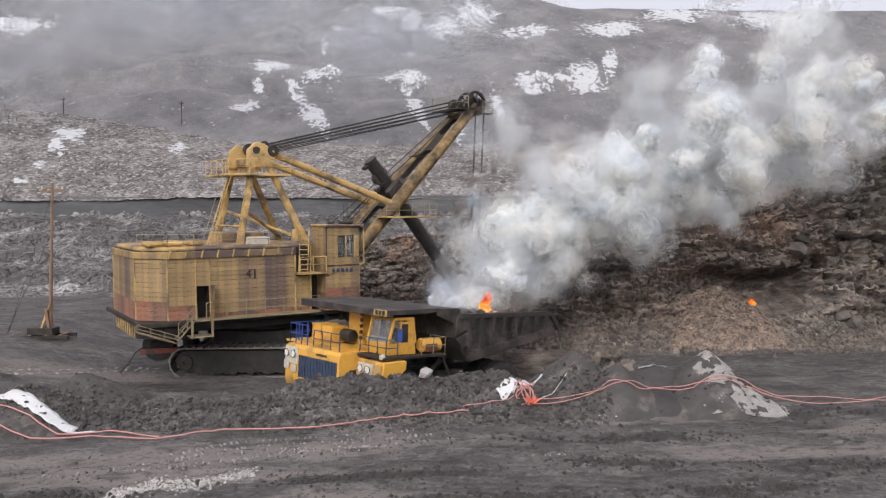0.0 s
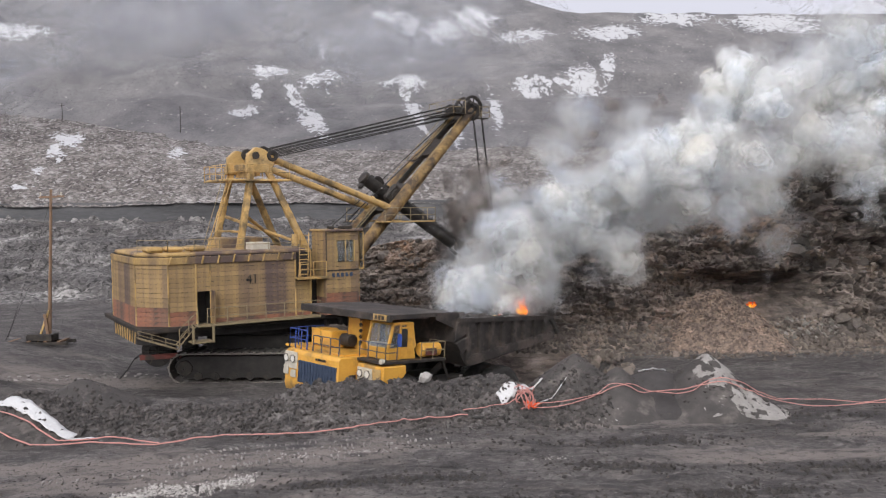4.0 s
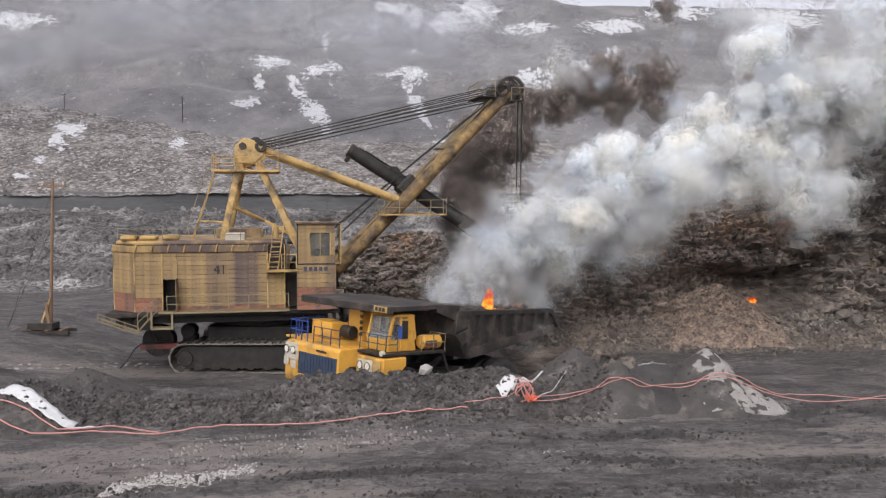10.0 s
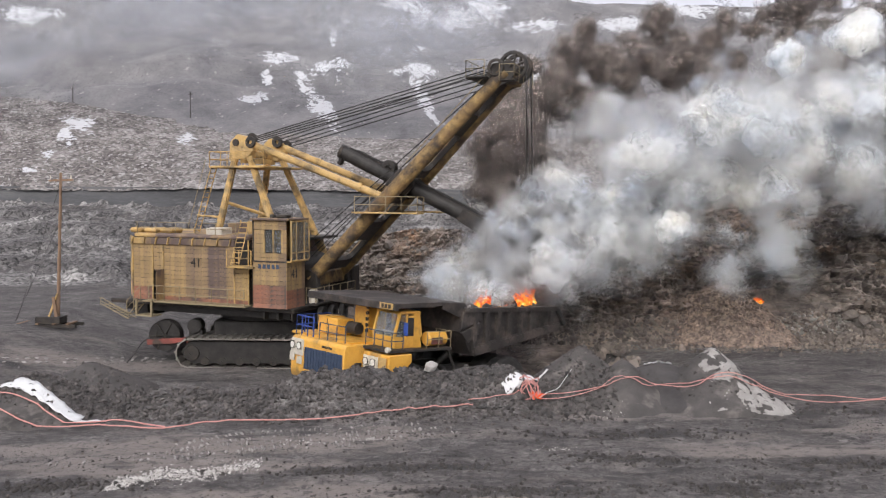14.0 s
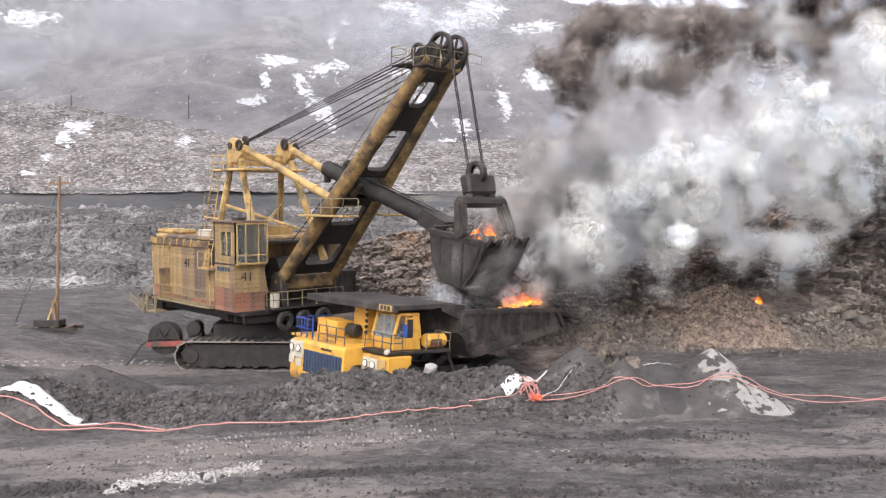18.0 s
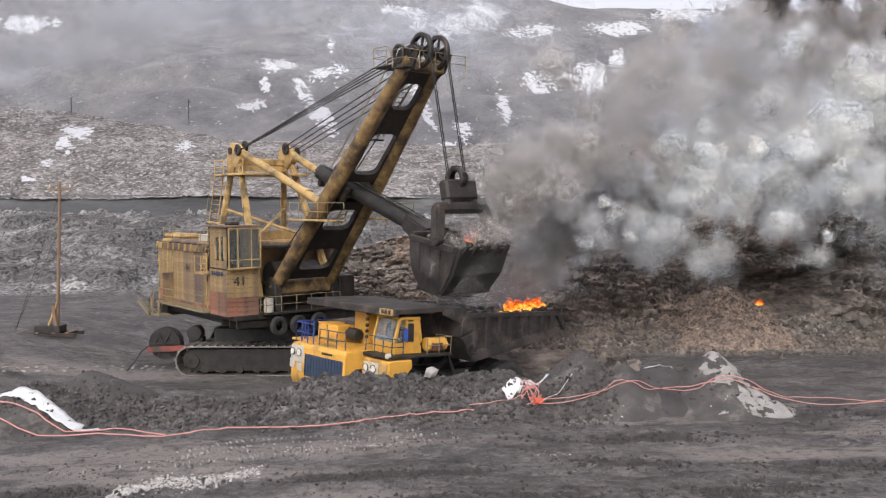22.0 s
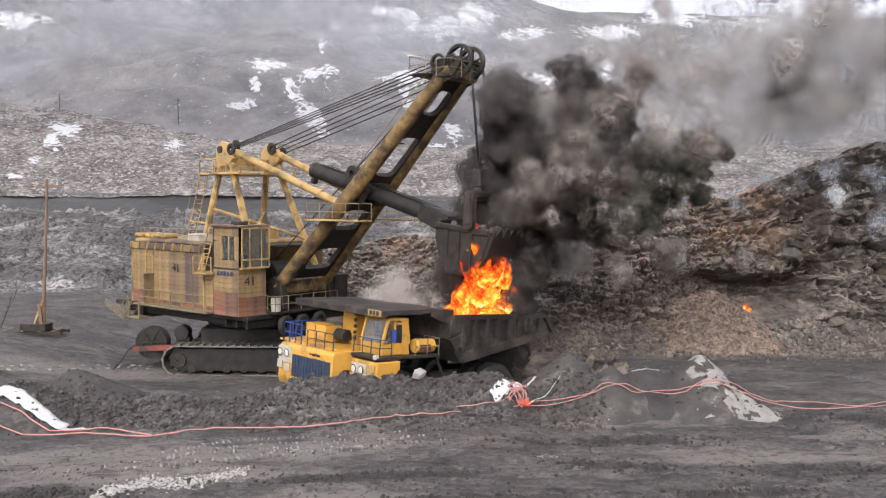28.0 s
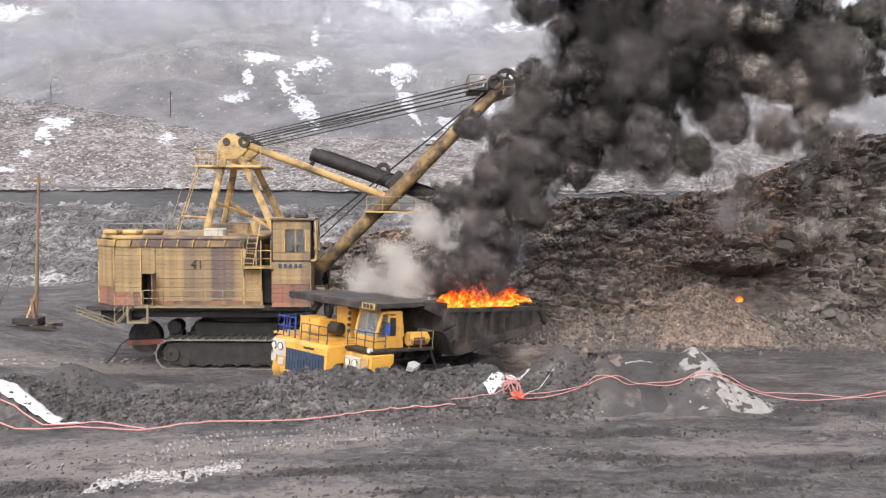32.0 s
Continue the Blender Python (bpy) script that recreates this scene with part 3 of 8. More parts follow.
def pile_face(x, v):
    """The heap's surface: x along it, v from the foot (0) over the ridge (1) to the back (2); also a tint of burnt rock."""
    flat = x * 0
    foot = 62.0 + 1.2 * fbm(x, flat, 9, 3, 101) + 19.0 * ramp(-x, -7, 4) + 0.06 * np.maximum(x - 20, 0)
    top = np.interp(x, RIDGE_X, RIDGE_Z) + 0.45 * fbm(x, flat, 3.0, 4, 103)
    run = 11.5 - 3.5 * ramp(x, 26, 38)
    rise = np.clip(v, 0, 1)
    prof = np.where(v < 0.22, rise * 0.75, 0.165 + (rise - 0.22) * 1.07)
    y = foot + run * np.minimum(v, 1) + 20 * np.maximum(v - 1, 0)
    z = top * np.clip(prof, 0, 1) * (1 - 0.6 * ramp(v, 1.03, 1.5)) - 12 * np.maximum(-v, 0)
    on = ramp(v, 0.02, 0.2)
    steep = ramp(v, 0.16, 0.3) * (1 - ramp(v, 0.96, 1.06))
    z = z + 0.3 * fbm(x, y, 2.6, 4, 111) * on
    # beds of rock that dip to the left, broken off in steps and leaning out a little
    f1, f2, fault = cells(x + 1.2 * fbm(x, y, 3, 2, 119), y * 0.8, 3.6, 121)
    bed = (z - 0.13 * x + 1.3 * fbm(x, y, 6, 3, 105) + 0.6 * fbm(x, y, 1.6, 3, 106) + 1.6 * fault) / 1.6
    part_up = bed - np.floor(bed)
    crack = lattice(np.floor(bed), np.floor(bed) * 0, 31)
    out = (ramp(part_up, 0.08, 0.3) - part_up) * (0.2 + 1.1 * crack)
    y = y - 0.85 * out * steep
    fine_bed = bed * 3.7 + 0.5 * fbm(x, y, 2.2, 2, 107)
    y = y - 0.4 * (ramp(fine_bed - np.floor(fine_bed), 0.1, 0.4) - (fine_bed - np.floor(fine_bed))) * steep
    # blocks
    q = z * 1.25 + 0.35 * y
    d1, d2, own = cells(0.7 * x + 0.5 * fbm(x, q, 1.8, 2, 3), q * 1.35, 1.3, 107)
    e1, e2, own2 = cells(0.6 * x + 0.3 * fbm(x, q, 0.9, 2, 5), q * 1.5, 0.5, 109)
    g1, g2, own3 = cells(x + 0.8 * fbm(x, q, 2.6, 2, 7), q * 0.8, 2.6, 123)
    y = y - ((1.7 * (own3 - 0.45) - 0.7 * ramp(-(g2 - g1), -0.14, -0.02)) * (0.35 + 0.65 * ramp(x, 27, 31)) + 0.9 * fbm(x, q, 4.5, 3, 125)) * steep
    bulk = ramp(x, 28, 33) * 0.5 + 0.85
    push = bulk * (0.95 * (own - 0.4) - 0.5 * ramp(-(d2 - d1), -0.16, -0.02)) * (0.35 + 0.65 * steep)
    push = push + 0.3 * (own2 - 0.4) - 0.18 * ramp(-(e2 - e1), -0.16, -0.02)
    y = y - push * on
    z = z + 0.45 * push * on
    # a hollow under the overhanging beds, where it burns
    axis = 3.6 + 0.022 * (x - 25.5) ** 2 * ramp(x, 25, 26) + 0.1 * np.maximum(25 - x, 0)
    depth = 4.4 * np.exp(-(np.maximum(np.abs(x - 26.6) - 2.0, 0) / 2.4) ** 2) + 1.8 * np.exp(-((x - 21.4) / 2.2) ** 2)
    y = y + depth * np.exp(-(np.abs(z - axis - 0.1) / 1.45) ** 4)
    tint = 0.95 * np.exp(-((x - 26.2 - 0.45 * (z - 9)) / 3.8) ** 2) * ramp(z, 6.2, 9.0) + 0.4 * np.exp(-((x - 18.5) / 4.5) ** 2 - ((z - 5.6) / 2.0) ** 2)
    tint = tint + 0.75 * np.exp(-((x - 30) / 2.2) ** 2 - ((z - 7.2) / 0.8) ** 2) + 0.3 * np.exp(-((x - 17) / 8) ** 2) * ramp(-z, -3.6, -2.2)
    tint = tint + 0.7 * np.exp(-((x + 3.5) / 2.6) ** 2) * ramp(z, 3.5, 5.5)
    return x, y, z, 1.45 * tint * (0.75 + 0.9 * fbm(x, q, 2.0, 4, 117))


def pile_material():
    m = material("burnt_layered_rock", [(0.055, 0.048, 0.044), (0.12, 0.102, 0.091), (0.2, 0.168, 0.146), (0.34, 0.282, 0.242)], 1.6, 0.88,
                 bump=0.8, fine=0.16, stones=0.5, stone_vary=0.3, stretch=(0.6, 0.6, 2.2), dirt=(0.2, 0.15, 0.115), dirt_size=5, dirt_amount=0.2)
    t = m.node_tree
    b = t.nodes["Principled BSDF"]
    src = b.inputs["Base Color"].links[0].from_socket
    at, mx, n, ma = t.nodes.new("ShaderNodeAttribute"), t.nodes.new("ShaderNodeMixRGB"), t.nodes.new("ShaderNodeTexNoise"), t.nodes.new("ShaderNodeMath")
    at.attribute_name = "tint"
    n.inputs["Scale"].default_value, n.inputs["Detail"].default_value = 1.3, 6
    t.links.new(t.nodes["Texture Coordinate"].outputs["Object"], n.inputs["Vector"])
    ma.operation, ma.use_clamp = "MULTIPLY", True
    t.links.new(at.outputs["Fac"], ma.inputs[0])
    t.links.new(n.outputs[0], ma.inputs[1])
    t.links.new(ma.outputs[0], mx.inputs[0])
    t.links.new(src, mx.inputs[1])
    mx.inputs[2].default_value = (0.42, 0.27, 0.18, 1)
    t.links.new(mx.outputs[0], b.inputs["Base Color"])
    return m


def build_pile():
    x, v = np.meshgrid(np.arange(-16, 62, 0.17), np.concatenate([np.arange(-0.35, 1.1, 0.0115), np.arange(1.1, 2.0, 0.05)]))
    X, Y, Z, tint = pile_face(x, v)
    ob = sheet("rock_pile", X, Y, Z, PILE, smooth=False, values={"tint": tint})
    return tagged(ob, "heap of blasted brown and grey rock, smouldering", "rock pile", kind="structure")


PILE = pile_material()
rock_pile = build_pile()

# ---------------------------------------------------------------- the mining shovel
SHOVEL_AT = pose(-14.527, 68.222, -2.228) @ Matrix.Scale(1.2, 4)
shovel = hold("mining_shovel", pose(0, 0, 0),
              "large weathered yellow rope shovel on crawler tracks, swinging its boom", "excavator")
shovel.matrix_basis = SHOVEL_AT


def build_tracks(root):
    """Two crawlers, the lower frame, the turntable and the cable reel at the rear."""
    r, half = 0.93, 4.15
    loop = 2 * (2 * half) + 2 * math.pi * r
    n = 46

    def along(s):
        s %= loop
        if s < 2 * half:
            return (-half + s, 0.02 + 2 * r, 0)
        s -= 2 * half
        if s < math.pi * r:
            a = s / r
            return (half + r * math.sin(a), 0.02 + r + r * math.cos(a), a)
        s -= math.pi * r
        if s < 2 * half:
            return (half - s, 0.02, math.pi)
        a = (s - 2 * half) / r
        return (-half - r * math.sin(a), 0.02 + r - r * math.cos(a), math.pi + a)
    shoe_me = None
    for y in (-3.75, 3.75):
        side = -1 if y < 0 else 1
        out = [(-half - 0.55, 0.75), (-half - 0.62, 1.15), (-half - 0.3, 1.6), (-half, 1.72), (half, 1.72), (half + 0.3, 1.6),
               (half + 0.62, 1.15), (half + 0.55, 0.75), (half, 0.28), (-half, 0.28)]
        # near-black side frame: the shade below the house is in its colour
        fr = part("track_frame", plate(out, 1.0, at=y, bevel=0.04), SOOT_AND_SHADE, root, "near-black crawler side frame, under-house shade put into its colour")
        part("idler_hub", wheel_ring((-half, y + side * 0.53, 0.95), (0, 1, 0), 0.5, 0.14, 0.12, 20, lip=0.04), STEEL, fr)
        part("drive_hub", wheel_ring((half, y + side * 0.53, 0.95), (0, 1, 0), 0.6, 0.14, 0.12, 20, lip=0.04), STEEL, fr)
        for k in range(7):
            part("roller", wheel_ring((-3.3 + k * 1.1, y + side * 0.5, 0.42), (0, 1, 0), 0.26, 0.1, 0.05, 14), STEEL, fr)
        for k in range(n):
            x, z, a = along(k * loop / n)
            m = Matrix.Translation((x, y, z)) @ Matrix.Rotation(a, 4, "Y")
            if shoe_me is None:
                bm = box((0.47, 1.55, 0.11), (0, 0, 0), 0.02)
                box((0.14, 1.5, 0.1), (0.1, 0, 0.07), bm=bm)
                box((0.2, 0.3, 0.16), (0, 0.3, -0.08), bm=bm)
                shoe_me = part("track_shoe", bm, BRIGHTSTEEL, root, "mud-scoured steel track shoe")
                shoe_me.matrix_basis = m
            else:
                again(shoe_me, m, root)
    # lower frame blackened too, for the deep shade beneath the house
    bm = box((6.2, 5.9, 1.3), (0, 0, 2.2), 0.08)
    part("lower_frame", bm, SOOT_AND_SHADE, root)
    for x in (-3.0, 3.0):
        part("axle_beam", box((1.1, 7.4, 0.9), (x, 0, 1.35), 0.06), SOOT_AND_SHADE, root)
    part("roller_path", wheel_ring((0, 0, 3.05), (0, 0, 1), 3.3, 0.35, 0.0, 48, lip=0.05), SOOT_AND_SHADE, root)
    part("turntable_ring", wheel_ring((0, 0, 3.42), (0, 0, 1), 2.9, 0.42, 0.0, 48, lip=0.04), STEEL, root)
    # cable reel on its bracket
    reel = part("cable_reel", wheel_ring((-6.5, -2.4, 1.75), (0, 1, 0), 1.05, 0.12, 0.55, 30, lip=0.03), SOOT_AND_SHADE, root, "dark round trailing-cable reel")
    part("reel_flange", wheel_ring((-6.5, -1.75, 1.75), (0, 1, 0), 1.05, 0.1, 0.2, 30), SOOT_AND_SHADE, reel)
    part("reel_drum", wheel_ring((-6.5, -2.07, 1.75), (0, 1, 0), 0.75, 0.6, 0.1, 26), RUBBER, reel)
    for k in range(6):
        a = k * math.pi / 3
        part("spoke", rod((-6.5, -2.45, 1.75), (-6.5 + math.cos(a), -2.45, 1.75 + math.sin(a)), 0.05, seg=6), STEEL, reel)
    part("reel_bracket", beam((-7.6, -2.62, 1.35), (-4.9, -2.62, 1.5), 0.16, 0.34), RED, root, "faded red reel bracket")
    part("reel_arm", beam((-5.9, -2.1, 1.2), (-3.0, -2.1, 1.9), 0.3, 0.5), STEEL, root)
    bm = wheel_ring((-4.35, -2.6, 2.5), (0, 1, 0), 0.48, 0.9, 0.0, 20, lip=0.05)
    box((0.9, 0.8, 0.6), (-4.3, -2.5, 1.95), 0.05, bm)
    part("propel_motor", bm, SOOT_AND_SHADE, root)
    bm = bmesh.new()
    pts = [(-7.5, -2.6, 1.6), (-7.9, -2.8, 1.3), (-8.2, -3.2, 0.7), (-8.6, -3.8, 0.12)]
    for p, q in zip(pts, pts[1:]):
        rod(p, q, 0.05, seg=6, bm=bm)
    part("trailing_cable", bm, RUBBER, root)


build_tracks(shovel)

BOARD_H = 0.285


def boards(p, q, z0, rows, parent, red_rows=0, made={}):
    """Lapped boards from p to q (x, y), stacked upwards from z0; the outside is to the right of p to q."""
    p, q = Vector((*p, 0)), Vector((*q, 0))
    length = (q - p).length
    turn = math.atan2(q.y - p.y, q.x - p.x)
    for k in range(rows):
        mat = REDBOARD if k < red_rows else BOARD
        key = (round(length, 3), mat.name)
        m = Matrix.Translation((p.x, p.y, z0 + k * BOARD_H)) @ Matrix.Rotation(turn, 4, "Z")
        if key in made:
            again(made[key], m, parent)
            continue
        prof = [(-0.045, 0.0), (0.0, 0.0), (0.0, BOARD_H - 0.014), (-0.02, BOARD_H - 0.014), (-0.038, 0.04), (-0.045, 0.03)]
        bm = plate(prof, length, "x", at=length / 2)
        ob = part("board", bm, mat, parent)
        ob.matrix_basis = m
        made[key] = ob


def build_house(root):
    house = part("revolving_house", box((14.2, 10.2, 0.3), (-2.2, 0.1, 3.98), 0.05), STEEL, root, "weathered machinery house with lapped sooty yellow boards")
    # underside girders
    for y in (-4.2, -1.6, 1.6, 4.2):
        part("deck_girder", beam((-8.6, y, 3.6), (4.2, y, 3.6), 0.3, 0.5), SOOT_AND_SHADE, house)
    for x in (2.6, 3.6, 4.6):
        part("deck_bracket", box((0.16, 9.6, 0.55), (x, 0, 3.6), 0.03), STEEL, house)
    part("centre_base", box((6.5, 6.4, 0.32), (0, 0, 3.72), 0.05), SOOT_AND_SHADE, house)
    cw = part("counterweight", plate([(-9.1, -3.1), (-9.1, 3.1), (-7.7, 4.6), (-6.6, 4.6), (-6.6, -4.6), (-7.7, -4.6)], 0.85, "z", at=3.42, bevel=0.04), SOOT_AND_SHADE, house)
    for k in range(9):
        part("warning_stripe", box((0.03, 0.28, 0.8), (-9.12, -2.7 + k * 0.66, 3.42), turn=Matrix.Rotation(radians(12 if k < 4 else -12), 3, "X")), YELLOW, cw, "yellow warning stripe")
    # closed core of the house behind the boards
    z0, z1 = 4.14, 8.25
    for a, b in ((-7.6, -5.95), (-5.13, 1.45)):
        part("wall_lining", box((b - a, 9.3, z1 - z0), ((a + b) / 2, 0, (z0 + z1) / 2)), SOOT_AND_SHADE, house)
    part("wall_lining", box((0.9, 8.2, z1 - z0), (-5.54, 0.4, (z0 + z1) / 2)), SOOT_AND_SHADE, house)
    part("rear_lining", plate([(-9.08, -3.1), (-9.08, 3.1), (-7.6, 4.6), (-7.6, -4.6)], z1 - z0, "z", at=(z0 + z1) / 2), SOOT_AND_SHADE, house)
    rows = 13
    s = 4.68
    boards((-9.1, 3.15), (-9.1, -3.15), z0, rows, house, 4)
    boards((-9.1, -3.15), (-7.62, -s), z0, rows, house, 4)
    boards((-7.62, -s), (-5.95, -s), z0, rows, house, 3)
    boards((-5.13, -s), (1.45, -s), z0, 8, house, 1)
    boards((-5.13, -s), (0.4, -s), z0 + 8 * BOARD_H, rows - 8, house)
    boards((-5.95, -s), (-5.13, -s), z0 + 7 * BOARD_H, rows - 7, house)
    boards((1.45, s), (-7.62, s), z0, rows, house, 3)
    boards((-7.62, s), (-9.1, 3.15), z0, rows, house, 4)
    boards((1.47, -3.3), (1.47, s), z0, rows, house)
    # corner strips
    for x, y in ((-9.12, -3.16), (-7.62, -4.72), (-9.12, 3.16), (-7.62, 4.72), (-5.97, -4.74), (-5.11, -4.74), (0.4, -4.74), (1.46, -4.74)):
        part("corner_strip", box((0.08, 0.08, z1 - z0), (x, y, (z0 + z1) / 2), 0.01), YELLOW, house)
    door = part("door", box((0.05, 0.78, 2.0), (-5.08, -5.12, 5.2), 0.01), BOARD, house, "house door standing open")
    part("door_handle", box((0.06, 0.05, 0.16), (-5.12, -5.4, 5.2)), STEEL, door)
    # eaves band and roof
    band = [(-9.2, 3.2), (-9.2, -3.2), (-7.66, -4.82), (0.45, -4.82), (0.45, 4.82), (-7.66, 4.82)]
    part("eave_band", plate(band, 0.42, "z", at=8.02, bevel=0.03), BOARD, house)
    part("roof", plate([(-9.0, 3.0), (-9.0, -3.0), (-7.6, -4.5), (1.3, -4.5), (1.3, 4.5), (-7.6, 4.5)], 0.3, "z", at=8.36, bevel=0.1), BOARD, house)
    for k in range(9):
        part("eaves_clip", box((0.07, 0.14, 0.5), (-7.5 + k * 0.96, -4.86, 8.06), 0.01, turn=Matrix.Rotation(0.25, 3, "Y")), YELLOW, house)
    for x in (-8.1, -6.9, -5.6):
        bm = box((1.0, 1.3, 0.34), (x, -3.3, 8.68), 0.12)
        part("roof_vent", bm, YELLOW, house, "rounded yellow roof ventilator")
    part("roof_hatch", box((1.2, 1.2, 0.5), (-1.6, -3.5, 8.7), 0.04), WHITE, house)
    part("roof_housing", box((3.0, 2.6, 0.7), (-1.6, 0.8, 8.8), 0.08), BOARD, house)
    bm = rod((0.9, -3.6, 8.6), (0.9, -3.6, 9.4), 0.22, seg=14)
    part("exhaust_stack", bm, YELLOW, house)
    rail_run([(-8.9, -2.9, 8.5), (-7.5, -4.4, 8.5), (0.3, -4.4, 8.5)], 0.75, house, GREYRAIL, 1.6, 0.02)
    # walkway along the side, with its rail and the stairs at the tail
    part("walkway", box((7.9, 0.95, 0.1), (-2.2, -5.15, 4.14), 0.01), GREYRAIL, house)
    rail_run([(-5.6, -5.6, 4.19), (1.7, -5.6, 4.19)], 1.0, house, GREYRAIL, 1.25)
    part("landing", box((1.3, 1.0, 0.09), (-5.9, -5.3, 3.2), 0.01), GREYRAIL, house)
    for x in (-6.5, -5.3):
        part("landing_hanger", box((0.12, 0.12, 1.1), (x, -5.72, 3.7)), GREYRAIL, house)
    ladder((-7.3, -5.3, 3.1), (-6.3, -5.3, 4.2), 0.75, house, GREYRAIL)
    rail_run([(-7.3, -5.72, 3.2), (-6.2, -5.72, 4.2)], 0.9, house, GREYRAIL, 0.8)
    ladder((-9.6, -5.2, 3.75), (-7.35, -5.2, 2.9), 0.7, house, GREYRAIL)
    rail_run([(-9.6, -5.6, 3.75), (-7.3, -5.6, 2.9)], 0.45, house, GREYRAIL, 0.9)
    # balcony and ladder between house and cab
    part("balcony_floor", box((2.0, 1.1, 0.12), (1.35, -5.05, 6.6), 0.02), YELLOW, house)
    rail_run([(0.4, -5.55, 6.66), (2.2, -5.55, 6.66)], 1.0, house, YELLOW, 0.9, 0.03)
    ladder((0.75, -5.2, 6.7), (1.15, -4.6, 9.5), 0.6, house, YELLOW, (1, 0, 0))
    part("recess_wall", box((1.0, 0.1, 2.4), (1.95, -3.9, 5.4)), SOOT_AND_SHADE, house)
    # operator's cab
    x0, x1, y0, y1 = 2.25, 4.62, -5.42, -3.3
    part("cab_lining", box((x1 - x0 - 0.16, y1 - y0 - 0.16, 2.9), ((x0 + x1) / 2, (y0 + y1) / 2, 5.58)), SOOT_AND_SHADE, house)
    for p, q in (((x0, y0 + 0.06), (x1, y0 + 0.06)), ((x1, y0), (x1, y1)), ((x0, y1), (x0, y0))):
        boards(p, q, 4.14, 10, house, 4 if p[0] == q[0] else 5)
    boards((x0, y0 + 0.06), (x1, y0 + 0.06), 4.14 + 10 * BOARD_H, 2, house)
    zc = 4.14 + 12 * BOARD_H
    for xa, xb in ((x0, x0 + 0.78), (x1 - 0.3, x1)):
        boards((xa, y0 + 0.06), (xb, y0 + 0.06), zc, 5, house)
    boards((x0, y0 + 0.06), (x1, y0 + 0.06), zc + 5 * BOARD_H, 2, house)
    boards((x0, y1), (x0, y0), 4.14 + 10 * BOARD_H, 9, house)
    part("cab_floor", box((x1 - x0, y1 - y0, 0.1), ((x0 + x1) / 2, (y0 + y1) / 2, 7.02)), STEEL, house)
    roof = part("cab_roof", box((2.75, 2.5, 0.14), ((x0 + x1) / 2 + 0.08, (y0 + y1) / 2, 9.62), 0.03), BOARD, house)
    part("cab_roof_lamp", box((0.3, 0.5, 0.2), (3.1, -4.4, 9.8), 0.04), STEEL, roof)
    part("cab_roof_fan", box((0.8, 0.6, 0.22), (4.0, -4.7, 9.8), 0.05), STEEL, roof)
    part("aerial", rod((4.2, -4.0, 9.7), (4.2, -4.0, 11.0), 0.015, seg=5), STEEL, roof)
    win = part("side_window", box((1.3, 0.03, 1.36), (x0 + 1.43, y0 + 0.1, zc + 0.72)), GLASS, house)
    for x in (x0 + 0.8, x0 + 1.43, x0 + 2.06):
        part("window_frame", box((0.06, 0.09, 1.42), (x, y0 + 0.05, zc + 0.72), 0.01), YELLOW, win)
    xf = x1 + 0.35
    front = part("front_window", box((0.03, 1.95, 2.3), (xf, (y0 + y1) / 2, 8.3)), GLASS, house)
    for y in (y0 + 0.02, y0 + 0.6, y0 + 1.5, y1):
        part("window_frame", box((0.08, 0.07, 2.45), (xf, y, 8.3), 0.01), YELLOW, front)
    for z in (7.1, 7.6, 9.5):
        part("window_frame", box((0.08, 2.1, 0.08), (xf, (y0 + y1) / 2, z), 0.01), YELLOW, front)
    bm = box((0.35, 2.05, 0.08), (x1 + 0.17, (y0 + y1) / 2, 7.05))
    part("front_sill", bm, YELLOW, front)
    part("operator_seat", box((0.5, 0.5, 0.9), (3.6, -4.3, 7.5), 0.08), STEEL, house)
    part("cab_back_wall", box((0.08, y1 - y0, 2.5), (x0 + 0.02, (y0 + y1) / 2, 8.3)), STEEL, house)
    part("cab_inner_wall", box((x1 - x0, 0.08, 2.5), ((x0 + x1) / 2, y1, 8.3)), BOARD, house)
    # fleet number on the front, unreadable maker's lettering as bars on the side
    for text, at, turn, size in (("41", (x1 + 0.085, -5.0, 6.0), (90, 0, 90), 0.85), ("41", (-2.9, -4.775, 6.45), (90, 0, 0), 0.8)):
        cu = bpy.data.curves.new("fleet_number", "FONT")
        cu.body, cu.size, cu.extrude = text, size, 0.006
        cu.materials.append(STEEL)
        o = new("fleet_number", cu)
        o.parent, o.matrix_basis = house, pose(*at, *turn)
    for k in range(5):
        part("lettering_bar", box((0.2, 0.02, 0.26), (2.75 + k * 0.32, y0 - 0.03, 6.72)), DARKBLUE, house)
    # front deck with drums, tyres and rail
    part("front_deck", box((2.6, 5.2, 0.14), (4.2, -0.6, 4.2), 0.02), STEEL, house)
    rail_run([(4.7, -3.2, 4.25), (5.4, -3.2, 4.25), (5.4, 2.2, 4.25)], 1.0, house, GREYRAIL, 1.1)
    bm = wheel_ring((2.7, 0.2, 6.3), (0, 1, 0), 0.95, 3.4, 0.0, 26, lip=0.08)
    part("hoist_drum", bm, SOOT_AND_SHADE, house, "soot-black hoist winch drum")
    part("winch_housing", box((1.6, 4.4, 1.6), (2.5, 0.2, 5.1), 0.1), STEEL, house)
    part("front_wall", box((0.2, 6.4, 3.9), (1.7, 1.1, 6.2)), BOARD, house)
    part("front_shelf", box((1.6, 6.0, 0.18), (2.4, 0.9, 8.2), 0.03), STEEL, house)
    part("oil_barrel", wheel_ring((5.0, -2.8, 4.68), (0, 0, 1), 0.3, 0.85, 0.0, 18, lip=0.03), WHITE, house, "grey oil barrel on the deck")
    part("resistor_box", box((1.3, 1.2, 2.0), (4.4, 3.0, 5.25), 0.05), STEEL, house)
